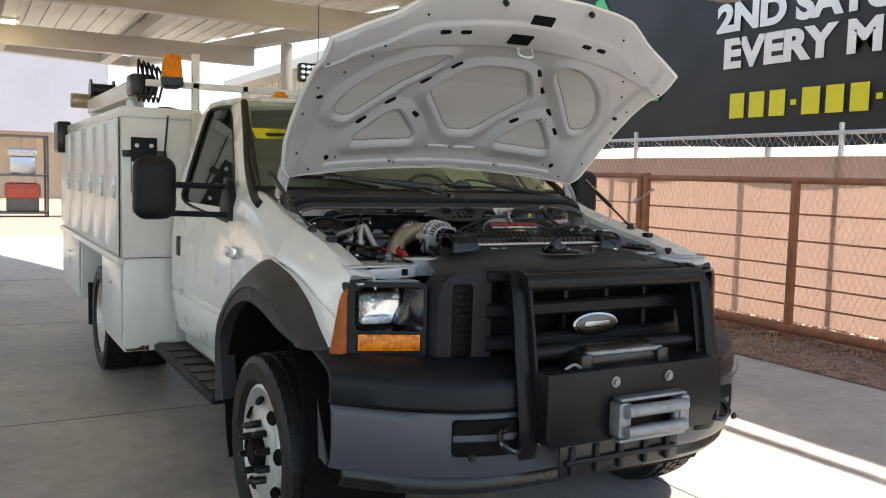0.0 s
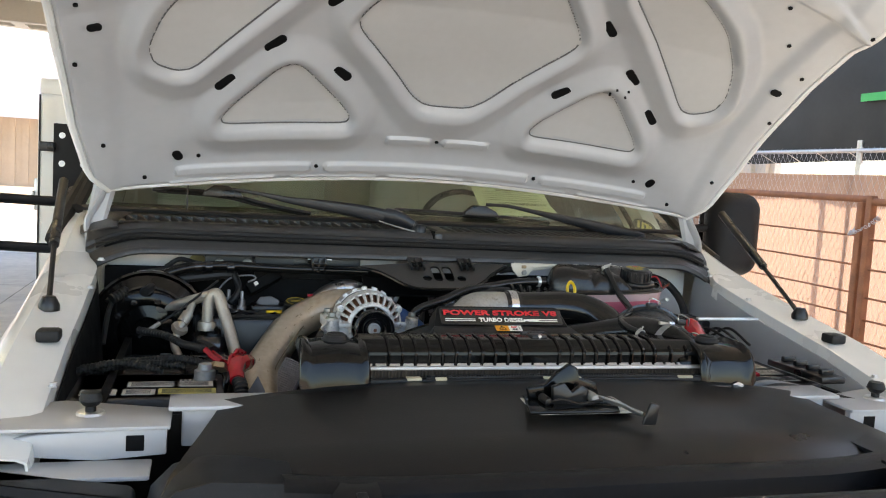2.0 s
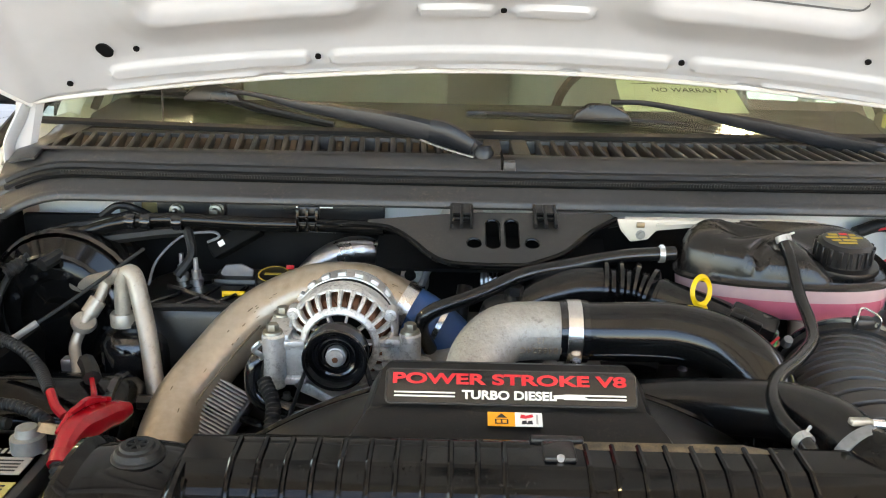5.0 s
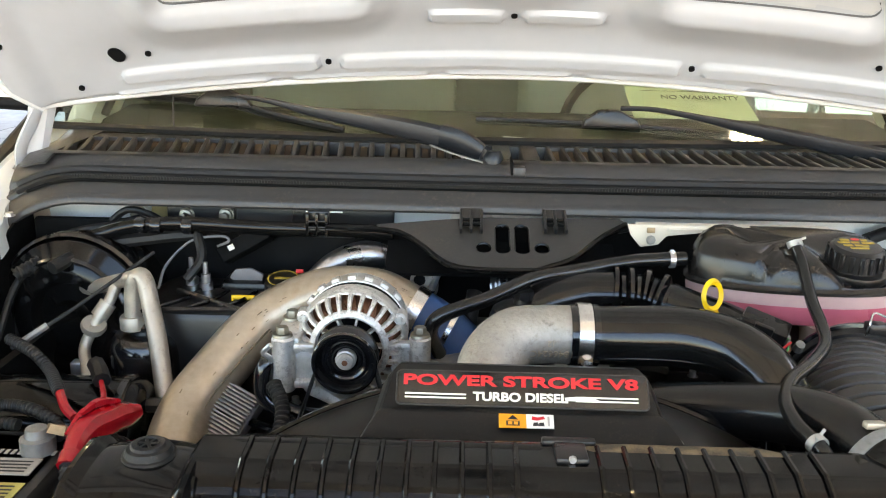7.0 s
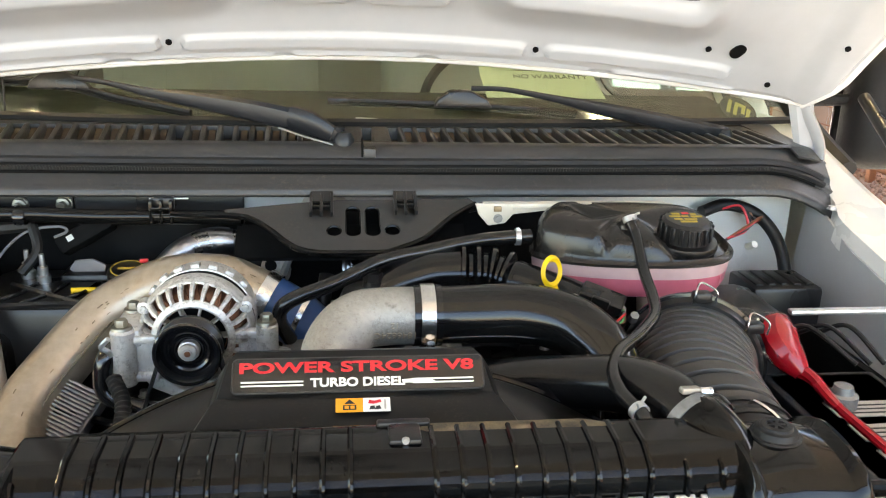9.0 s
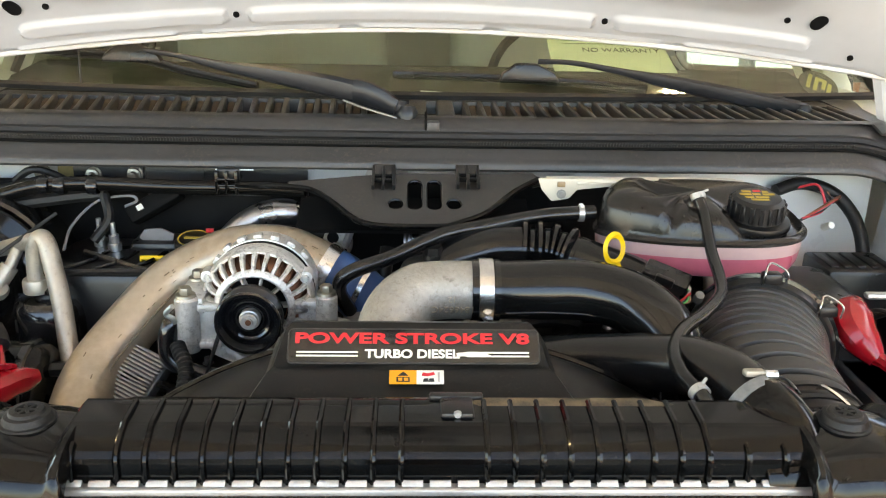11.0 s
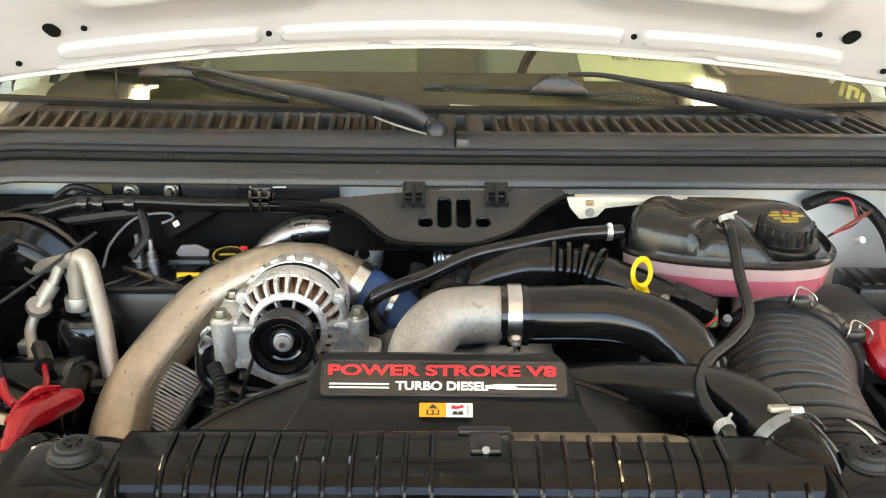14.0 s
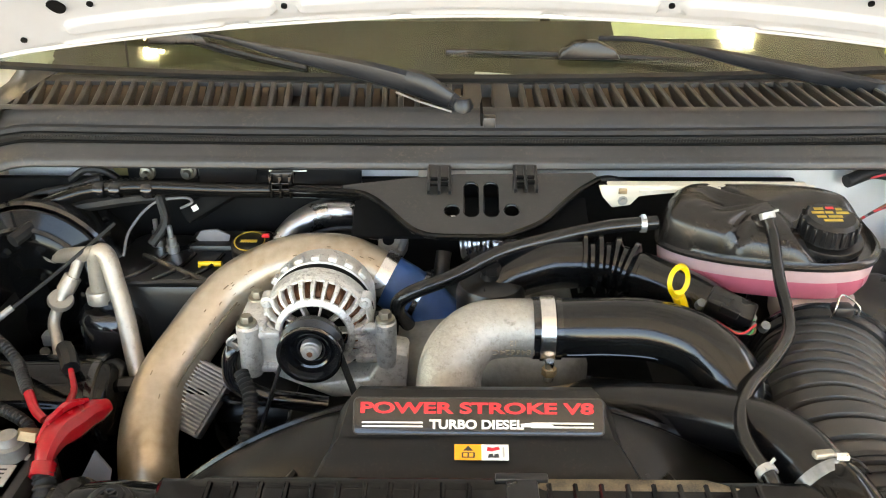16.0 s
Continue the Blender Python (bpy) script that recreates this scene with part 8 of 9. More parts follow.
    d = part("air_duct", tube(at_, [0.03, 0.034, 0.036, 0.036], 18), M_PIPEBLK, truck, "black air intake duct with deep bellows")
    bell = [(0.145, 0.93, 1.314), (0.19, 0.925, 1.312), (0.225, 0.91, 1.305)]
    part("bellows", ribbed(bell, 0.033, 0.010, 0.0215, 24), M_PIPEBLK, d)
    part("duct_end", tube([(0.222, 0.912, 1.306), (0.26, 0.895, 1.298), (0.30, 0.87, 1.288), (0.34, 0.84, 1.27)], [0.034, 0.033, 0.034, 0.036], 18), M_PIPEBLK, d)
    oc = part("filter_cap", lathe([(0, 0.034), (0.014, 0.034), (0.015, 0.026), (0.03, 0.024), (0.043, 0.018), (0.048, 0.006), (0.048, -0.06), (0, -0.06)], 30, pose(0.017, 0.893, 1.285)), M_BLACK, truck, "black oil filter housing cap")
    part("hex_head", lathe([(0, 0.046), (0.013, 0.045), (0.0145, 0.034), (0, 0.034)], 6, pose(0.017, 0.893, 1.285)), M_BLACK, oc)
    vh = part("vent_hose", tube([(0.255, 0.968, 1.360), (0.174, 0.955, 1.357), (0.092, 0.935, 1.347), (0.027, 0.905, 1.342), (-0.035, 0.875, 1.322), (-0.096, 0.858, 1.303), (-0.112, 0.865, 1.276), (-0.10, 0.90, 1.23)], 0.0105, 12), M_HOSE, truck, "long black coolant vent hose")
    part("spring_clip", lathe([(0.0105, -0.004), (0.0122, -0.004), (0.0122, 0.004), (0.0105, 0.004)], 18, pose(0.235, 0.965, 1.359, 0, 90), close=True), M_ZINC, vh)
    for s in (-1, 1):
        part("clip_ear", box(0.235 - 0.003, 0.235 + 0.003, 0.963 + 0.004 * s, 0.965 + 0.004 * s, 1.366, 1.373, 0.0008), M_ZINC, vh)
    bigs = [(0.442, 0.775, 1.235), (0.415, 0.71, 1.235), (0.395, 0.64, 1.235), (0.39, 0.57, 1.225), (0.395, 0.50, 1.19)]
    ab = part("air_hose", grooved(bigs, 0.0855, 0.0060, 0.0205, 64), M_RUBBLACK, truck, "wide ribbed black air cleaner hose")
    ax = Vector((0.027, 0.065, 0.0)).normalized()
    mm = Matrix.Translation(Vector((0.444, 0.78, 1.236))) @ ax.to_track_quat("Z", "Y").to_matrix().to_4x4()
    part("collar", lathe([(0.078, -0.012), (0.090, -0.012), (0.094, -0.004), (0.094, 0.006), (0.09, 0.012), (0.078, 0.012)], 40, mm, close=True), M_BLACK, ab)
    part("collar_rim", lathe([(0.0935, -0.002), (0.0985, -0.001), (0.0985, 0.005), (0.0935, 0.006)], 48, mm, close=True), M_GLOSS, ab)
    part("air_box", box(0.40, 0.62, 0.80, 0.99, 1.05, 1.28, 0.03, seg=3), M_BLACK, ab)
    for ang in (88, 40):
        a = radians(ang)
        px, pz = 0.095 * math.cos(a), 0.095 * math.sin(a)
        ctr = Vector((0.444 + px * 0.92, 0.78 - px * 0.38, 1.236 + pz))
        part("wire_clip", tube([ctr + Vector((-0.016, -0.012, -0.006)), ctr + Vector((-0.014, -0.016, 0.012)), ctr + Vector((-0.004, 0.0, 0.018)), ctr + Vector((0.004, 0.0, 0.018)), ctr + Vector((0.014, -0.016, 0.012)), ctr + Vector((0.016, -0.012, -0.006))], 0.0014, 6), M_STEEL, ab, "bright wire clip")
        part("clip_catch", box(ctr.x - 0.012, ctr.x + 0.012, ctr.y - 0.012, ctr.y + 0.006, ctr.z - 0.006, ctr.z + 0.008, 0.003), M_BLACK, ab)
    mm2 = Matrix.Translation(Vector((0.392, 0.555, 1.222))) @ Vector((0.0, 0.98, 0.2)).normalized().to_track_quat("Z", "Y").to_matrix().to_4x4()
    for dz in (-0.02, 0.0):
        part("hose_band", lathe([(0.086, -0.003), (0.0885, -0.003), (0.0885, 0.003), (0.086, 0.003)], 36, mm2 @ pose(0, 0, dz), close=True), M_BLACK, ab)
    for dx in (-0.05, 0.01):
        part("wire_clip", tube([(0.39 + dx, 0.53, 1.305), (0.385 + dx, 0.51, 1.318), (0.40 + dx, 0.49, 1.31), (0.41 + dx, 0.475, 1.29)], 0.002, 6), M_STEEL, ab)


def coolant_tank():
    # plan outline of the bottle, rounded, running back and to the outside
    plan = [(0.262, 0.985), (0.258, 0.945), (0.285, 0.905), (0.33, 0.872), (0.39, 0.845), (0.45, 0.828), (0.497, 0.832), (0.525, 0.862), (0.538, 0.905), (0.54, 0.96), (0.52, 1.01), (0.45, 1.03), (0.36, 1.035), (0.29, 1.02)]
    plan = [(x, y if y > 0.985 else 0.985 + (y - 0.985) * 0.93) for x, y in plan]
    cx, cy = 0.40, 0.955
    sm = [tuple(p) for p in spline(plan + [plan[0]], 14)][:-1]

    def ring(sc, z, tilt=0.0, dx=0.0, dy=0.0):
        out = []
        for x, y in sm:
            px, py = cx + (x - cx) * sc + dx, cy + (y - cy) * sc + dy
            lobe = 0.016 * math.exp(-((px - 0.347) / 0.006) ** 2) + 0.026 * smooth01(0.405, 0.45, px) * smooth01(0.99, 0.93, py) - 0.006 * math.exp(-((px - 0.30) / 0.04) ** 2)
            out.append((px, py, z + 0.006 + 0.085 * (px - cx) * smooth01(1.40, 1.35, z) + tilt * (y - cy) - (lobe * smooth01(1.35, 1.380, z) if z > 1.35 else 0)))
        return out
    top = grid([ring(1.02, 1.3405), ring(1.02, 1.3445), ring(0.985, 1.348), ring(0.975, 1.356, 0.02), ring(0.955, 1.372, 0.04), ring(0.91, 1.382, 0.06), ring(0.82, 1.388, 0.06), ring(0.65, 1.391, 0.05), ring(0.4, 1.392, 0.03), ring(0.01, 1.393)], close_u=True)
    tk = part("coolant_tank", top, M_TANKTOP, truck, "black topped coolant bottle with pink coolant")
    part("tank_wall", grid([ring(1.0, 1.3415), ring(0.998, 1.332), ring(0.990, 1.3225)], close_u=True), M_TANKPALE, tk, "translucent pale pink bottle wall")
    part("coolant_level", grid([ring(0.990, 1.3225), ring(0.975, 1.306), ring(0.94, 1.296), ring(0.80, 1.290), ring(0.01, 1.288)], close_u=True), M_PINK, tk, "pink coolant showing through the wall")
    part("seam_flange", grid([ring(1.0, 1.3415), ring(1.03, 1.3415), ring(1.03, 1.3445), ring(1.0, 1.3445)], close_u=True), M_TANKTOP, tk)
    part("tank_foot", lathe([(0, 0.0), (0.045, 0.0), (0.052, 0.02), (0.055, 0.05), (0, 0.05)], 24, pose(0.452, 0.875, 1.250)), M_TANKWHITE, tk, "pale lower bottle neck")
    part("tank_boss", lathe([(0, 0.014), (0.010, 0.013), (0.012, 0.004), (0.024, -0.006), (0, -0.006)], 20, pose(0.380, 0.902, 1.390, 25)), M_TANKTOP, tk)
    cap = part("tank_cap", lathe([(0, 0.036), (0.030, 0.0355), (0.035, 0.031), (0.0365, 0.006), (0.047, 0.0045), (0.0485, -0.001), (0.047, -0.005), (0.040, -0.014), (0, -0.014)], 32, pose(0.463, 0.893, 1.373, 8)), M_BLACK, tk, "black ribbed pressure cap")
    for k in range(18):
        a = 2 * math.pi * k / 18
        part("cap_rib", moved(box(0.0345, 0.0385, -0.003, 0.003, 0.008, 0.031, 0.001, seg=1), pose(0.463, 0.893, 1.373, 8) @ Matrix.Rotation(a, 4, "Z")), M_BLACK, cap)
    for k, (a, b, w) in enumerate(((-0.018, 0.014, 0.012), (-0.002, 0.016, 0.010), (0.010, 0.013, 0.008), (-0.024, 0.005, 0.016), (-0.006, 0.005, 0.010), (0.008, 0.004, 0.016), (-0.020, -0.005, 0.012), (-0.005, -0.005, 0.018), (-0.014, -0.014, 0.024))):
        part("cap_print", moved(box(a, a + w, b, b + 0.005, 0.0358, 0.0366), pose(0.463, 0.893, 1.373, 8)), M_REDINK if k == 1 else M_CAPINK, cap)
    hs = [(0.378, 0.893, 1.412), (0.381, 0.885, 1.400), (0.384, 0.868, 1.385), (0.378, 0.81, 1.354), (0.374, 0.762, 1.338), (0.362, 0.72, 1.330), (0.325, 0.665, 1.329), (0.283, 0.612, 1.331), (0.261, 0.565, 1.328), (0.258, 0.525, 1.323), (0.268, 0.49, 1.317)]
    hs.append((0.272, 0.478, 1.308))
    ho = part("bleed_hose", tube(hs, 0.0078, 14), M_HOSE, truck, "bent black bleed hose")
    for p, q in ((hs[0], hs[1]), (hs[-2], hs[-3])):
        p, q = Vector(p), Vector(q)
        ax = (q - p).normalized()
        mm = Matrix.Translation(p + ax * 0.006) @ ax.to_track_quat("Z", "Y").to_matrix().to_4x4()
        part("spring_clamp", lathe([(0.0085, -0.004), (0.0102, -0.004), (0.0102, 0.004), (0.0085, 0.004)], 20, mm, close=True), M_ALUB, ho, "pale spring clamp")
        for sgn in (-1, 1):
            part("clamp_ear", moved(box(0, 0.002, 0.0095, 0.0165, -0.002 + 0.003 * sgn, 0.001 + 0.003 * sgn, 0.0005), mm @ Matrix.Rotation(radians(25 * sgn), 4, "Z")), M_ALUB, ho)
    # dipstick ring
    dr = part("dipstick", moved(lathe([(0.0125, 0.0), (0.0165, 0.004), (0.0205, 0.0), (0.0165, -0.004)], 24, close=True), Matrix.Translation((0.245, 0.79, 1.364)) @ pose(0, 0, 0, 80, 0, 35) @ Matrix.Diagonal((1.0, 1.08, 1, 1))), M_YELLOW, truck, "yellow ring handle of the dipstick")
    part("dipstick_stem", tube([(0.247, 0.793, 1.342), (0.255, 0.80, 1.325), (0.265, 0.81, 1.30)], 0.008, 8), M_YELLOW, dr)
    # sensor plug and wires near by
    pl = part("sensor_plug", moved(box(-0.03, 0.03, -0.016, 0.016, -0.014, 0.014, 0.004), pose(0.318, 0.80, 1.318, 20, 15, -25)), M_BLACK, truck, "black sensor connector")
    part("plug_latch", moved(box(-0.012, 0.012, -0.018, -0.012, 0.004, 0.018, 0.002), pose(0.318, 0.80, 1.318, 20, 15, -25)), M_BLACK, pl)
    for k, m in enumerate((M_REDINK, M_WIREGREY, M_BLACK, M_GREENINK, M_COPPER)):
        part("thin_wire", tube([(0.30, 0.79, 1.305 - 0.002 * k), (0.325 + 0.004 * k, 0.772, 1.298), (0.345, 0.775 + 0.004 * k, 1.31)], 0.0017, 5), m, pl)
    for x, y, z in ((0.285, 0.82, 1.31), (0.345, 0.80, 1.30), (0.36, 0.79, 1.295)):
        part("small_fitting", lathe([(0, 0.014), (0.006, 0.013), (0.007, 0), (0, 0)], 8, pose(x, y, z, 40)), M_ALUDK, pl)
    # white bracket behind the bottle
    br = part("tank_bracket", prism([(0.176, 1.405), (0.182, 1.388), (0.198, 1.370), (0.224, 1.374), (0.236, 1.388), (0.30, 1.395), (0.48, 1.398), (0.49, 1.405)], 1.010, 1.016, "xz", 0.002), M_CREAM, truck, "cream painted bottle bracket")
    part("bracket_top", box(0.19, 0.48, 1.013, 1.030, 1.401, 1.405, 0.002), M_CREAM, br)
    br.location.z = -0.006
    part("bracket_bead", tube([(0.235, 1.009, 1.398), (0.32, 1.009, 1.401), (0.47, 1.009, 1.402)], 0.003, 6), M_CREAM, br)
    part("orange_clip", box(0.205, 0.217, 1.006, 1.011, 1.393, 1.401, 0.001), M_BRASS, br)
    part("bracket_bolt", bolt((0.212, 1.009, 1.382), 0.005, 0.005, "y"), M_ALUDK, br)
    # wires at the right rear corner
    ww = part("taped_loom", tube([(0.52, 1.06, 1.39), (0.57, 1.075, 1.40), (0.62, 1.07, 1.388), (0.65, 1.05, 1.36), (0.662, 1.02, 1.32), (0.665, 0.99, 1.25)], 0.011, 10), M_RUBBER, truck, "black taped wiring loom with loose red wires")
    ww.location = (0.085, 0.10, -0.045)
    for k, m in enumerate((M_REDINK, M_RUBBER, M_RUBBER, M_WIREGREY, M_REDINK, M_COPPER)):
        part("thin_wire", tube([(0.56 + 0.01 * k, 1.065, 1.395), (0.59 + 0.006 * k, 1.055, 1.402 - 0.006 * k), (0.60 + 0.004 * k, 1.04, 1.365 + 0.004 * k), (0.56 - 0.004 * k, 1.03, 1.35 - 0.003 * k)], 0.0024, 5), m, ww)
    part("grey_plug", lathe([(0, 0.02), (0.006, 0.02), (0.007, 0), (0, 0)], 10, pose(0.60, 1.03, 1.335, 60, 20)), M_WHITEINK, ww)
    fb = part("fuse_box", box(0.635, 0.755, 0.99, 1.09, 1.12, 1.262, 0.008), M_BLACK, truck, "black ribbed relay box")
    for k in range(5):
        part("lid_rib", box(0.644 + 0.022 * k, 0.656 + 0.022 * k, 1.005, 1.075, 1.261, 1.265, 0.001), M_BLACK, fb)
    part("hold_down_bar", box(0.588, 0.76, 0.794, 0.808, 1.294, 1.302, 0.003), M_ZINC, truck, "zinc battery hold-down bar")


def battery(sx):
    x0, x1 = (-0.79, -0.535) if sx < 0 else (0.56, 0.725)
    y0, y1 = (0.52, 0.70) if sx < 0 else (0.52, 0.80)
    zt = 1.195 if sx < 0 else 1.205
    b = thing("battery", "black truck battery with red terminal cover", "battery", "batteries")
    part("case", box(x0, x1, y0, y1, 0.98, zt, 0.008), M_BLACK, b)
    part("lid", box(x0 - 0.004, x1 + 0.004, y0 - 0.004, y1 + 0.004, zt - 0.03, zt, 0.006), M_BATTLID, b, "dark grey battery lid")
    if sx < 0:
        for k, (a, c, w, m) in enumerate(((-0.775, 0.545, 0.06, M_PALE), (-0.705, 0.545, 0.055, M_PALE), (-0.645, 0.548, 0.10, M_DULLYEL), (-0.70, 0.60, 0.09, M_PALE), (-0.62, 0.60, 0.07, M_PALE))):
            part("sticker", box(a, a + w, c, c + 0.035, zt, zt + 0.0015), m, b, "worn pale sticker")
            for j in range(4):
                part("text_bar", box(a + 0.006, a + w - 0.008, c + 0.005 + 0.007 * j, c + 0.0075 + 0.007 * j, zt + 0.0015, zt + 0.002), M_INKDK, b)
        for k in range(9):
            part("vent_mark", box(-0.61 + 0.008 * k, -0.606 + 0.008 * k, 0.645, 0.655, zt, zt + 0.001), M_PALE, b)
    else:
        for k in range(3):
            part("sticker", box(0.60, 0.70, 0.55 + 0.06 * k, 0.59 + 0.06 * k, zt, zt + 0.0015), M_PALE, b)
            for j in range(3):
                part("text_bar", box(0.61, 0.69, 0.557 + 0.06 * k + 0.01 * j, 0.56 + 0.06 * k + 0.01 * j, zt + 0.0015, zt + 0.002), M_INKDK, b)
    # red terminal boot
    if sx < 0:
        bt = [(-0.508, 0.618, 1.208), (-0.508, 0.628, 1.218), (-0.507, 0.655, 1.222), (-0.500, 0.682, 1.218), (-0.492, 0.705, 1.215), (-0.483, 0.720, 1.212), (-0.474, 0.732, 1.211)]
        rd = [0.010, 0.014, 0.020, 0.023, 0.021, 0.018, 0.011]
        part("boot_lip", tube([(-0.506, 0.606, 1.204), (-0.507, 0.620, 1.212)], 0.0145, 10), M_RED, b)
        part("boot_fold", tube([(-0.512, 0.655, 1.243), (-0.503, 0.685, 1.244), (-0.488, 0.712, 1.234)], [0.003, 0.006, 0.003], 6), M_RED, b)
        part("boot_fold", tube([(-0.522, 0.640, 1.226), (-0.516, 0.672, 1.238), (-0.508, 0.70, 1.230)], [0.003, 0.0045, 0.003], 6), M_RED, b)
    else:
        bt = [(0.578, 0.728, 1.238), (0.570, 0.745, 1.250), (0.562, 0.765, 1.264), (0.566, 0.785, 1.278), (0.578, 0.80, 1.288)]
        rd = [0.013, 0.024, 0.031, 0.029, 0.014]
    part("terminal_cover", tube(bt, rd, 10, n=4, flat=0.85), M_RED, b, "creased red rubber terminal cover")
    part("terminal_post", lathe([(0, 0.03), (0.012, 0.03), (0.014, 0.02), (0.02, 0.018), (0.02, 0), (0, 0)], 14, pose(x1 - 0.03 if sx < 0 else 0.62, 0.655 if sx < 0 else 0.70, zt)), M_ALUDK, b, "oxidised lead terminal")
    if sx < 0:
        part("clamp_nut", lathe([(0, 0.012), (0.018, 0.011), (0.020, 0), (0, 0)], 6, pose(-0.541, 0.663, 1.212, -30, 10)), M_BRASS, b)
        for pts, r in (([(-0.80, 0.70, 1.205), (-0.70, 0.715, 1.215), (-0.62, 0.715, 1.222), (-0.56, 0.69, 1.215), (-0.545, 0.665, 1.205)], 0.0065), ([(-0.70, 0.86, 1.25), (-0.647, 0.82, 1.248), (-0.612, 0.79, 1.237), (-0.585, 0.75, 1.238), (-0.567, 0.722, 1.238)], 0.0065), ([(-0.78, 0.68, 1.205), (-0.68, 0.69, 1.218), (-0.60, 0.68, 1.214)], 0.006), ([(-0.506, 0.615, 1.207), (-0.499, 0.592, 1.190), (-0.50, 0.575, 1.15), (-0.51, 0.565, 1.06)], 0.012), ([(-0.80, 0.66, 1.21), (-0.72, 0.665, 1.225), (-0.64, 0.66, 1.21)], 0.006)):
            part("cable", ribbed(pts, r, 0.0018, 0.007, 10), M_RUBBER, b, "black sleeved battery cable")
        part("red_wire", tube([(-0.549, 0.80, 1.217), (-0.532, 0.765, 1.210), (-0.525, 0.735, 1.212), (-0.515, 0.705, 1.214)], [0.0042, 0.0046, 0.0055, 0.008], 8), M_RED, b)
        part("red_wire", tube([(-0.565, 0.72, 1.239), (-0.550, 0.70, 1.228), (-0.535, 0.688, 1.222)], 0.006, 8), M_RED, b)
        part("wire_sleeve", tube([(-0.575, 0.845, 1.222), (-0.560, 0.822, 1.222), (-0.549, 0.802, 1.218)], 0.012, 8), M_RUBBER, b)
    else:
        part("red_wire", tube([(0.575, 0.735, 1.242), (0.583, 0.71, 1.240), (0.588, 0.66, 1.228), (0.61, 0.58, 1.21)], [0.011, 0.0085, 0.0065, 0.0065], 8), M_RED, b)
        for k in range(3):
            part("cable", tube([(0.60 + 0.03 * k, 0.84, 1.25), (0.62 + 0.03 * k, 0.80, 1.275), (0.66 + 0.02 * k, 0.74, 1.245)], 0.0035, 7), M_RUBBER, b)
        part("wire_loop", tube([(0.53, 0.775, 1.30), (0.522, 0.76, 1.285), (0.528, 0.745, 1.265), (0.54, 0.74, 1.25)], 0.0018, 5), M_STEEL, b)


def left_side():
    # brake booster and hvac box
    bo = part("brake_booster", lathe([(0, 0.03), (0.03, 0.03), (0.034, 0.012), (0.06, 0.008), (0.066, 0.02), (0.085, 0.022), (0.10, 0.014), (0.128, 0.0), (0.134, -0.02), (0.132, -0.08), (0, -0.08)], 36, pose(-0.69, 1.04, 1.215, 90, 0, -8)), M_GLOSSBRK, truck, "round black brake booster")
    part("booster_ring", lathe([(0.134, -0.006), (0.139, -0.010), (0.139, -0.022), (0.134, -0.026)], 36, pose(-0.69, 1.04, 1.215, 90, 0, -8)), M_GLOSS, bo)
    part("booster_groove", lathe([(0.098, 0.016), (0.102, 0.019), (0.106, 0.014)], 36, pose(-0.69, 1.04, 1.215, 90, 0, -8)), M_GLOSS, bo)
    for a in (35, 75, 115, 150):
        part("booster_stud", bolt((-0.69 + 0.075 * math.cos(radians(a)), 1.015, 1.215 + 0.075 * math.sin(radians(a))), 0.005, 0.010, "y"), M_GLOSS, bo)
    hv = part("hvac_cover", prism([(-0.57, 0.95), (-0.335, 0.95), (-0.30, 1.02), (-0.33, 1.12), (-0.55, 1.14), (-0.60, 1.06)], 1.05, 1.262, "xy", 0.015), M_BLACK, truck, "black heater box cover")
    part("cover_ridge", tube([(-0.56, 0.955, 1.262), (-0.42, 0.955, 1.266), (-0.345, 0.955, 1.262), (-0.31, 1.02, 1.262)], 0.005, 6), M_BLACK, hv)
    part("cover_ridge", tube([(-0.52, 1.04, 1.266), (-0.40, 0.96, 1.264)], 0.005, 6), M_BLACK, hv)
    part("blower_box", box(-0.46, -0.33, 1.06, 1.12, 1.255, 1.274, 0.008), M_BLACK, hv)
    for k, x in enumerate((-0.50, -0.455, -0.41)):
        part("cover_ridge", tube([(x - 0.03, 0.965, 1.263), (x, 1.0, 1.265), (x + 0.012, 1.05, 1.264)], 0.0035, 6), M_GLOSS, hv)
    rel = part("relay_bank", moved(box(-0.044, 0.044, -0.02, 0.02, -0.015, 0.013, 0.005), pose(-0.430, 1.118, 1.324, -25, -28, 14)), M_DARK, truck, "black relay block with tiny white label")
    part("tiny_label", moved(box(-0.026, -0.016, -0.0205, -0.0195, -0.003, 0.006), pose(-0.430, 1.118, 1.324, -25, -28, 14)), M_WHITEINK, rel)
    part("red_tab", box(-0.33, -0.318, 1.03, 1.035, 1.302, 1.308, 0.001), M_REDINK, rel)
    for x, y, z in ((-0.512, 1.085, 1.262), (-0.482, 1.062, 1.262), (-0.583, 1.115, 1.236)):
        part("cover_stud", lathe([(0, 0.046), (0.004, 0.045), (0.0045, 0.026), (0.008, 0.025), (0.008, 0.012), (0.011, 0.011), (0.011, 0.0), (0, 0)], 10, pose(x, y, z)), M_ZINC, hv, "tall zinc stud")
    # air conditioning lines
    ac = part("ac_line", tube([(-0.664, 1.085, 1.290), (-0.673, 1.062, 1.278), (-0.674, 1.045, 1.268), (-0.655, 1.028, 1.270), (-0.640, 1.018, 1.276), (-0.582, 0.975, 1.302), (-0.556, 0.957, 1.313)], 0.0115, 12), M_ALUSM, truck, "bent aluminium air conditioning line")
    part("hex_fitting", lathe([(0, 0.045), (0.016, 0.044), (0.019, 0.03), (0.019, 0.008), (0.015, 0.0), (0, 0)], 6, pose(-0.668, 1.072, 1.284, -35, 22)), M_NICKEL, ac, "large hex fitting")
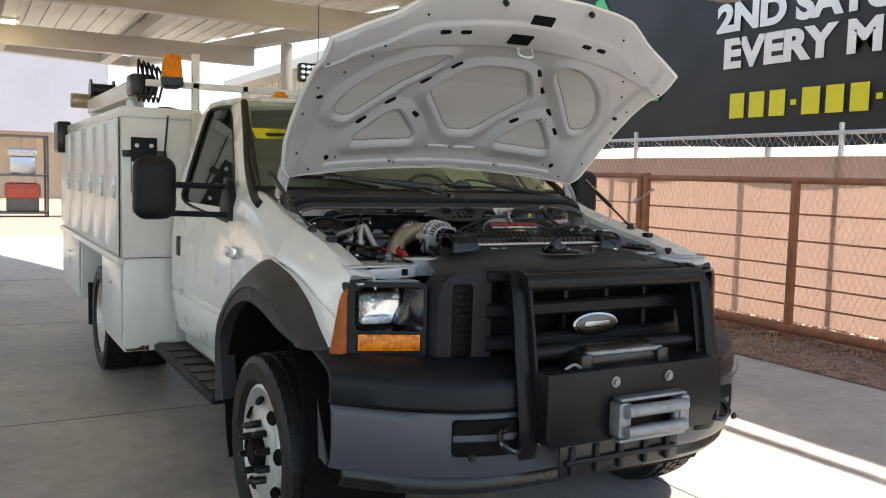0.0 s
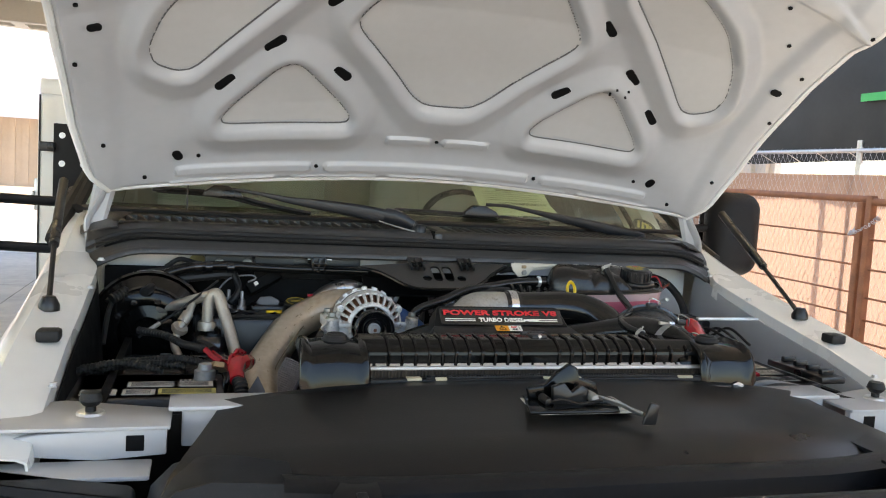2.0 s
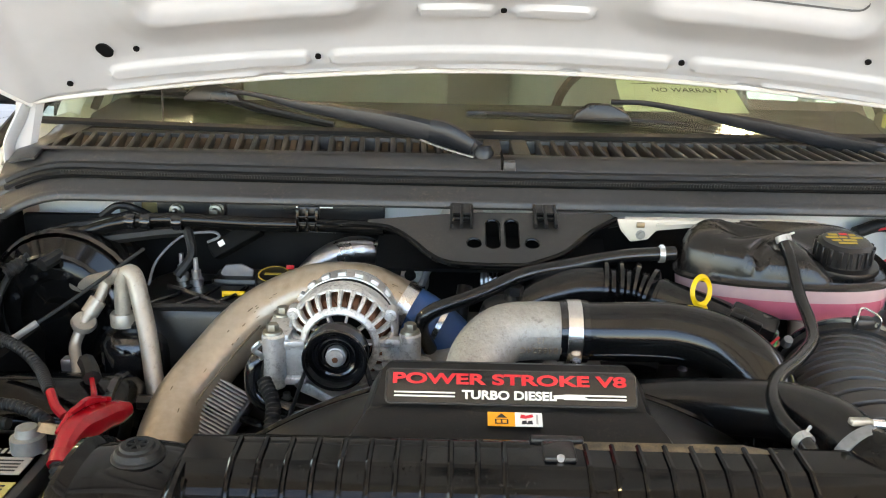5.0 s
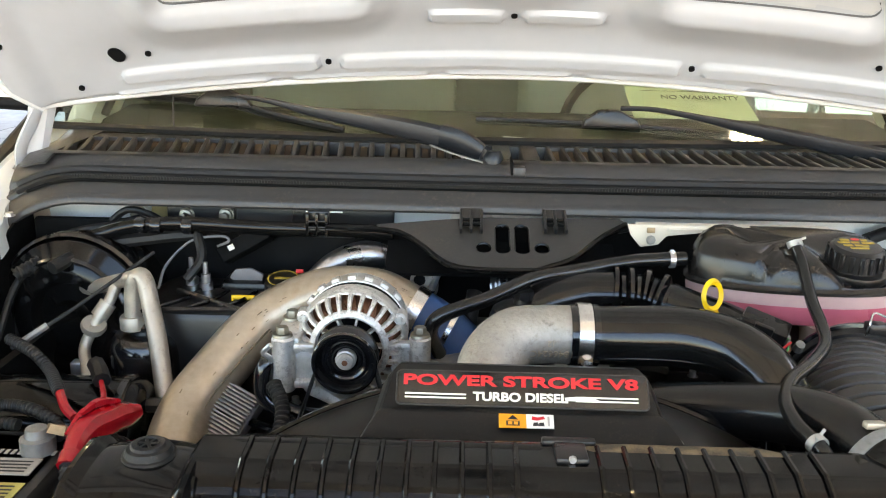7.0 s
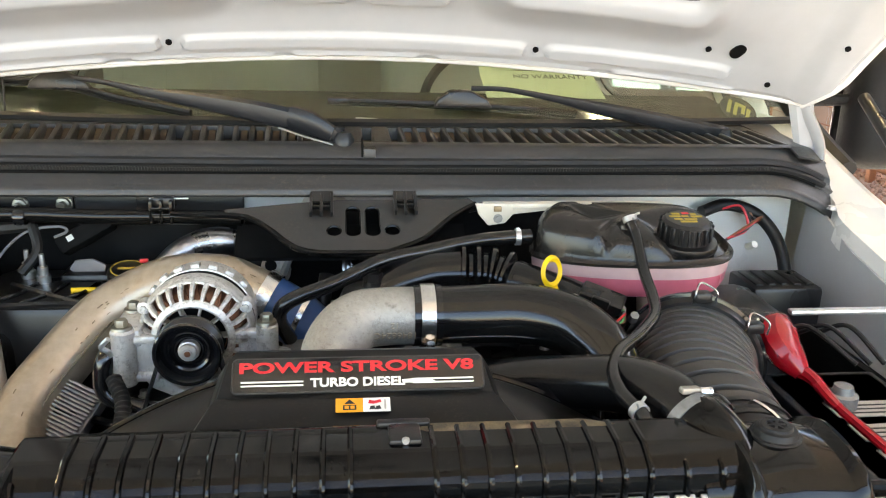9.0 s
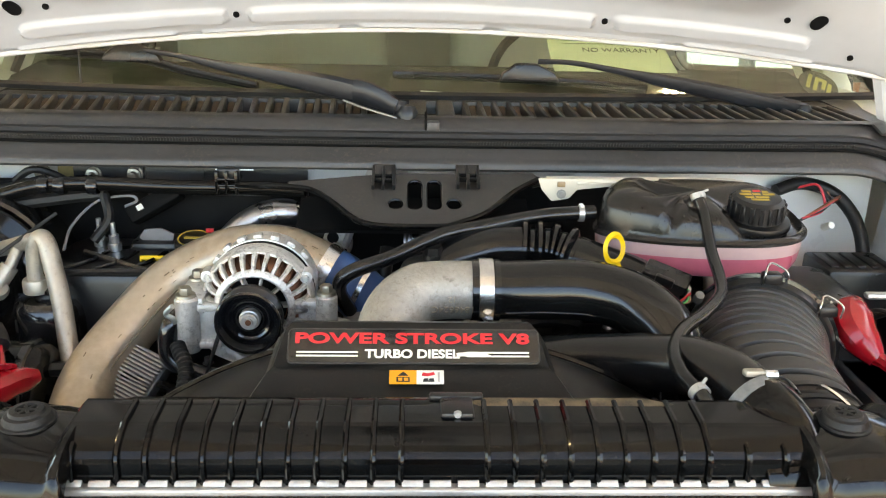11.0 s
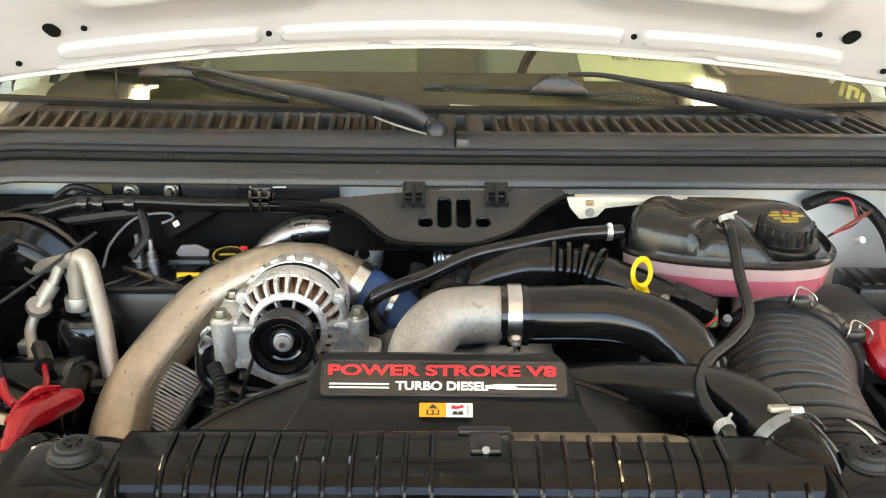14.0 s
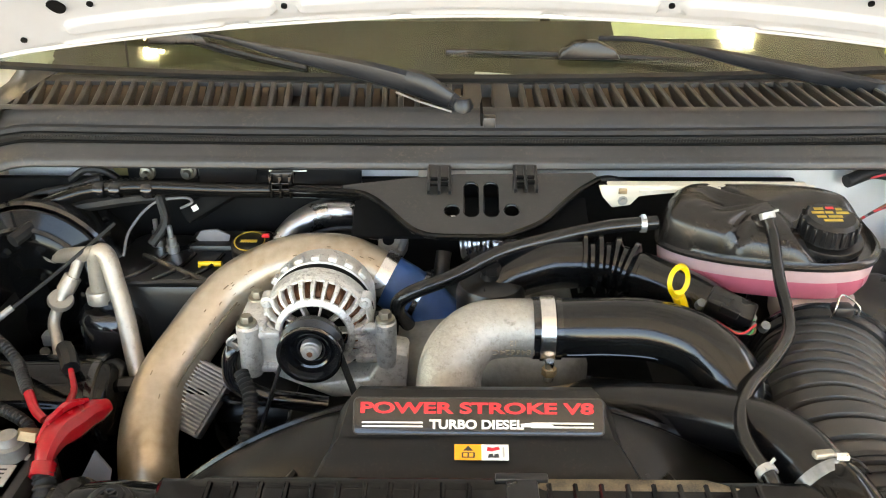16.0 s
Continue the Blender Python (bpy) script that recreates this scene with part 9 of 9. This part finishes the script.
    part("fitting_neck", tube([(-0.655, 1.10, 1.305), (-0.640, 1.13, 1.322)], 0.014, 10), M_NICKEL, ac)
    part("loop_pipe", tube([(-0.561, 0.955, 1.244), (-0.559, 0.957, 1.290), (-0.553, 0.956, 1.310), (-0.545, 0.954, 1.316), (-0.536, 0.948, 1.306), (-0.526, 0.935, 1.276), (-0.511, 0.912, 1.233), (-0.495, 0.880, 1.176), (-0.478, 0.85, 1.12)], 0.0135, 14), M_ALUSM, ac)
    part("accumulator", lathe([(0, 0.018), (0.02, 0.017), (0.024, 0.012), (0.024, 0.0), (0.044, -0.002), (0.052, -0.012), (0.055, -0.03), (0.055, -0.22), (0, -0.22)], 28, pose(-0.548, 0.965, 1.226)), M_GLOSS, ac, "black accumulator canister")
    part("collar", lathe([(0, 0.018), (0.019, 0.018), (0.021, 0.014), (0.021, -0.002), (0, -0.002)], 20, pose(-0.561, 0.956, 1.236)), M_ALUSM, ac)
    part("pressure_switch", lathe([(0, 0.035), (0.008, 0.034), (0.010, 0.028), (0.010, 0.008), (0.007, 0.006), (0.007, 0.0), (0, 0)], 14, pose(-0.514, 0.980, 1.218)), M_BLACK, ac)
    part("switch_wire", tube([(-0.507, 0.980, 1.228), (-0.48, 0.99, 1.232), (-0.465, 1.003, 1.246), (-0.455, 1.01, 1.262)], 0.003, 6), M_WIREGREY, ac)
    l2 = part("liquid_line", tube([(-0.589, 0.985, 1.304), (-0.602, 0.965, 1.269), (-0.614, 0.955, 1.250), (-0.621, 0.947, 1.235), (-0.631, 0.935, 1.208), (-0.622, 0.915, 1.190), (-0.605, 0.88, 1.165)], 0.0085, 10), M_ALUSM, ac)
    part("line_nut", lathe([(0, -0.006), (0.017, -0.006), (0.019, 0.0), (0.017, 0.006), (0, 0.006)], 18, pose(-0.620, 0.948, 1.238, 25, 25)), M_ALUSM, ac)
    part("line_sleeve", tube([(-0.602, 0.965, 1.269), (-0.614, 0.955, 1.250)], 0.013, 10), M_ALUSM, ac)
    part("cable_rod", tube([(-0.70, 0.86, 1.235), (-0.62, 0.92, 1.285), (-0.54, 1.0, 1.34)], 0.0028, 7), M_RUBBER, truck, "thin black control cable")
    part("cable_ferrule", tube([(-0.69, 0.868, 1.241), (-0.66, 0.89, 1.26)], 0.005, 8), M_ALUDK, truck)
    # oil filler
    of = part("oil_filler", lathe([(0, 0.03), (0.024, 0.03), (0.030, 0.026), (0.031, 0.008), (0.026, 0.0), (0.026, -0.06), (0, -0.06)], 24, pose(-0.354, 1.054, 1.258, 12)), M_BLACK, truck, "black oil filler cap with yellow print")
    part("print_ring", lathe([(0.0245, 0.0305), (0.0245, 0.0313), (0.0225, 0.0313), (0.0225, 0.0305)], 26, pose(-0.354, 1.054, 1.258, 12), close=True), M_CAPINK, of)
    part("print_mark", moved(box(-0.014, 0.012, -0.003, 0.003, 0.0305, 0.0313), pose(-0.354, 1.054, 1.258, 12)), M_CAPINK, of)
    td = part("oil_dipstick", tube([(-0.392, 1.013, 1.266), (-0.426, 1.013, 1.266), (-0.426, 1.008, 1.245), (-0.416, 1.008, 1.238)], 0.0045, 8, smooth=False), M_YELLOW, truck, "square yellow dipstick handle")
    part("heat_shield", prism([(-0.448, 1.278), (-0.438, 1.292), (-0.412, 1.294), (-0.392, 1.284), (-0.396, 1.268), (-0.436, 1.268)], 1.075, 1.081, "xz", 0.002), M_PALEDK, truck, "small dull metal shield")
    # washer bottle / vacuum canister in front
    vc = part("vacuum_canister", lathe([(0, 0.10), (0.05, 0.10), (0.062, 0.092), (0.066, 0.08), (0.066, -0.12), (0, -0.12)], 30, pose(-0.545, 0.765, 1.165, 0, 90)), M_GLOSSBRK, truck, "gloss black vacuum canister")
    vc.location = (-0.06, 0.075, -0.03)
    part("canister_rim", lathe([(0.066, 0.082), (0.070, 0.08), (0.070, 0.07), (0.066, 0.068)], 30, pose(-0.545, 0.765, 1.165, 0, 90)), M_GLOSS, vc)
    part("clamp_piece", box(-0.60, -0.575, 0.865, 0.885, 1.19, 1.21, 0.003), M_ZINC, vc)
    part("grey_flap", prism([(-0.50, 1.14), (-0.465, 1.20), (-0.45, 1.17), (-0.47, 1.10)], 0.655, 0.66, "xz", 0.001), M_PALEDK, truck, "loose grey plastic flap")


def right_front():
    m = part("washer_bottle", box(0.50, 0.72, 0.40, 0.52, 1.08, 1.20, 0.02, seg=3), M_TANKWHITE, truck, "dull pale washer bottle")
    for k in range(3):
        part("wire", tube([(0.46, 0.42 + 0.03 * k, 1.20), (0.54, 0.43 + 0.03 * k, 1.225), (0.63, 0.42, 1.215), (0.72, 0.36, 1.20)], 0.007, 8), (M_RUBBER, M_WIREGREY, M_RUBBER)[k], m)
    part("bracket_strip", box(0.66, 0.72, 0.44, 0.62, 1.225, 1.24, 0.004), M_BLACK, m)
    for y in (0.46, 0.50, 0.54, 0.58):
        part("strip_lug", box(0.675, 0.705, y, y + 0.012, 1.24, 1.252, 0.002), M_BLACK, m)


cowl()
firewall()
harness()
radiator()
fan_cover()
alternator()
pipes()
coolant_tank()
left_side()
right_front()
battery(-1)
battery(1)
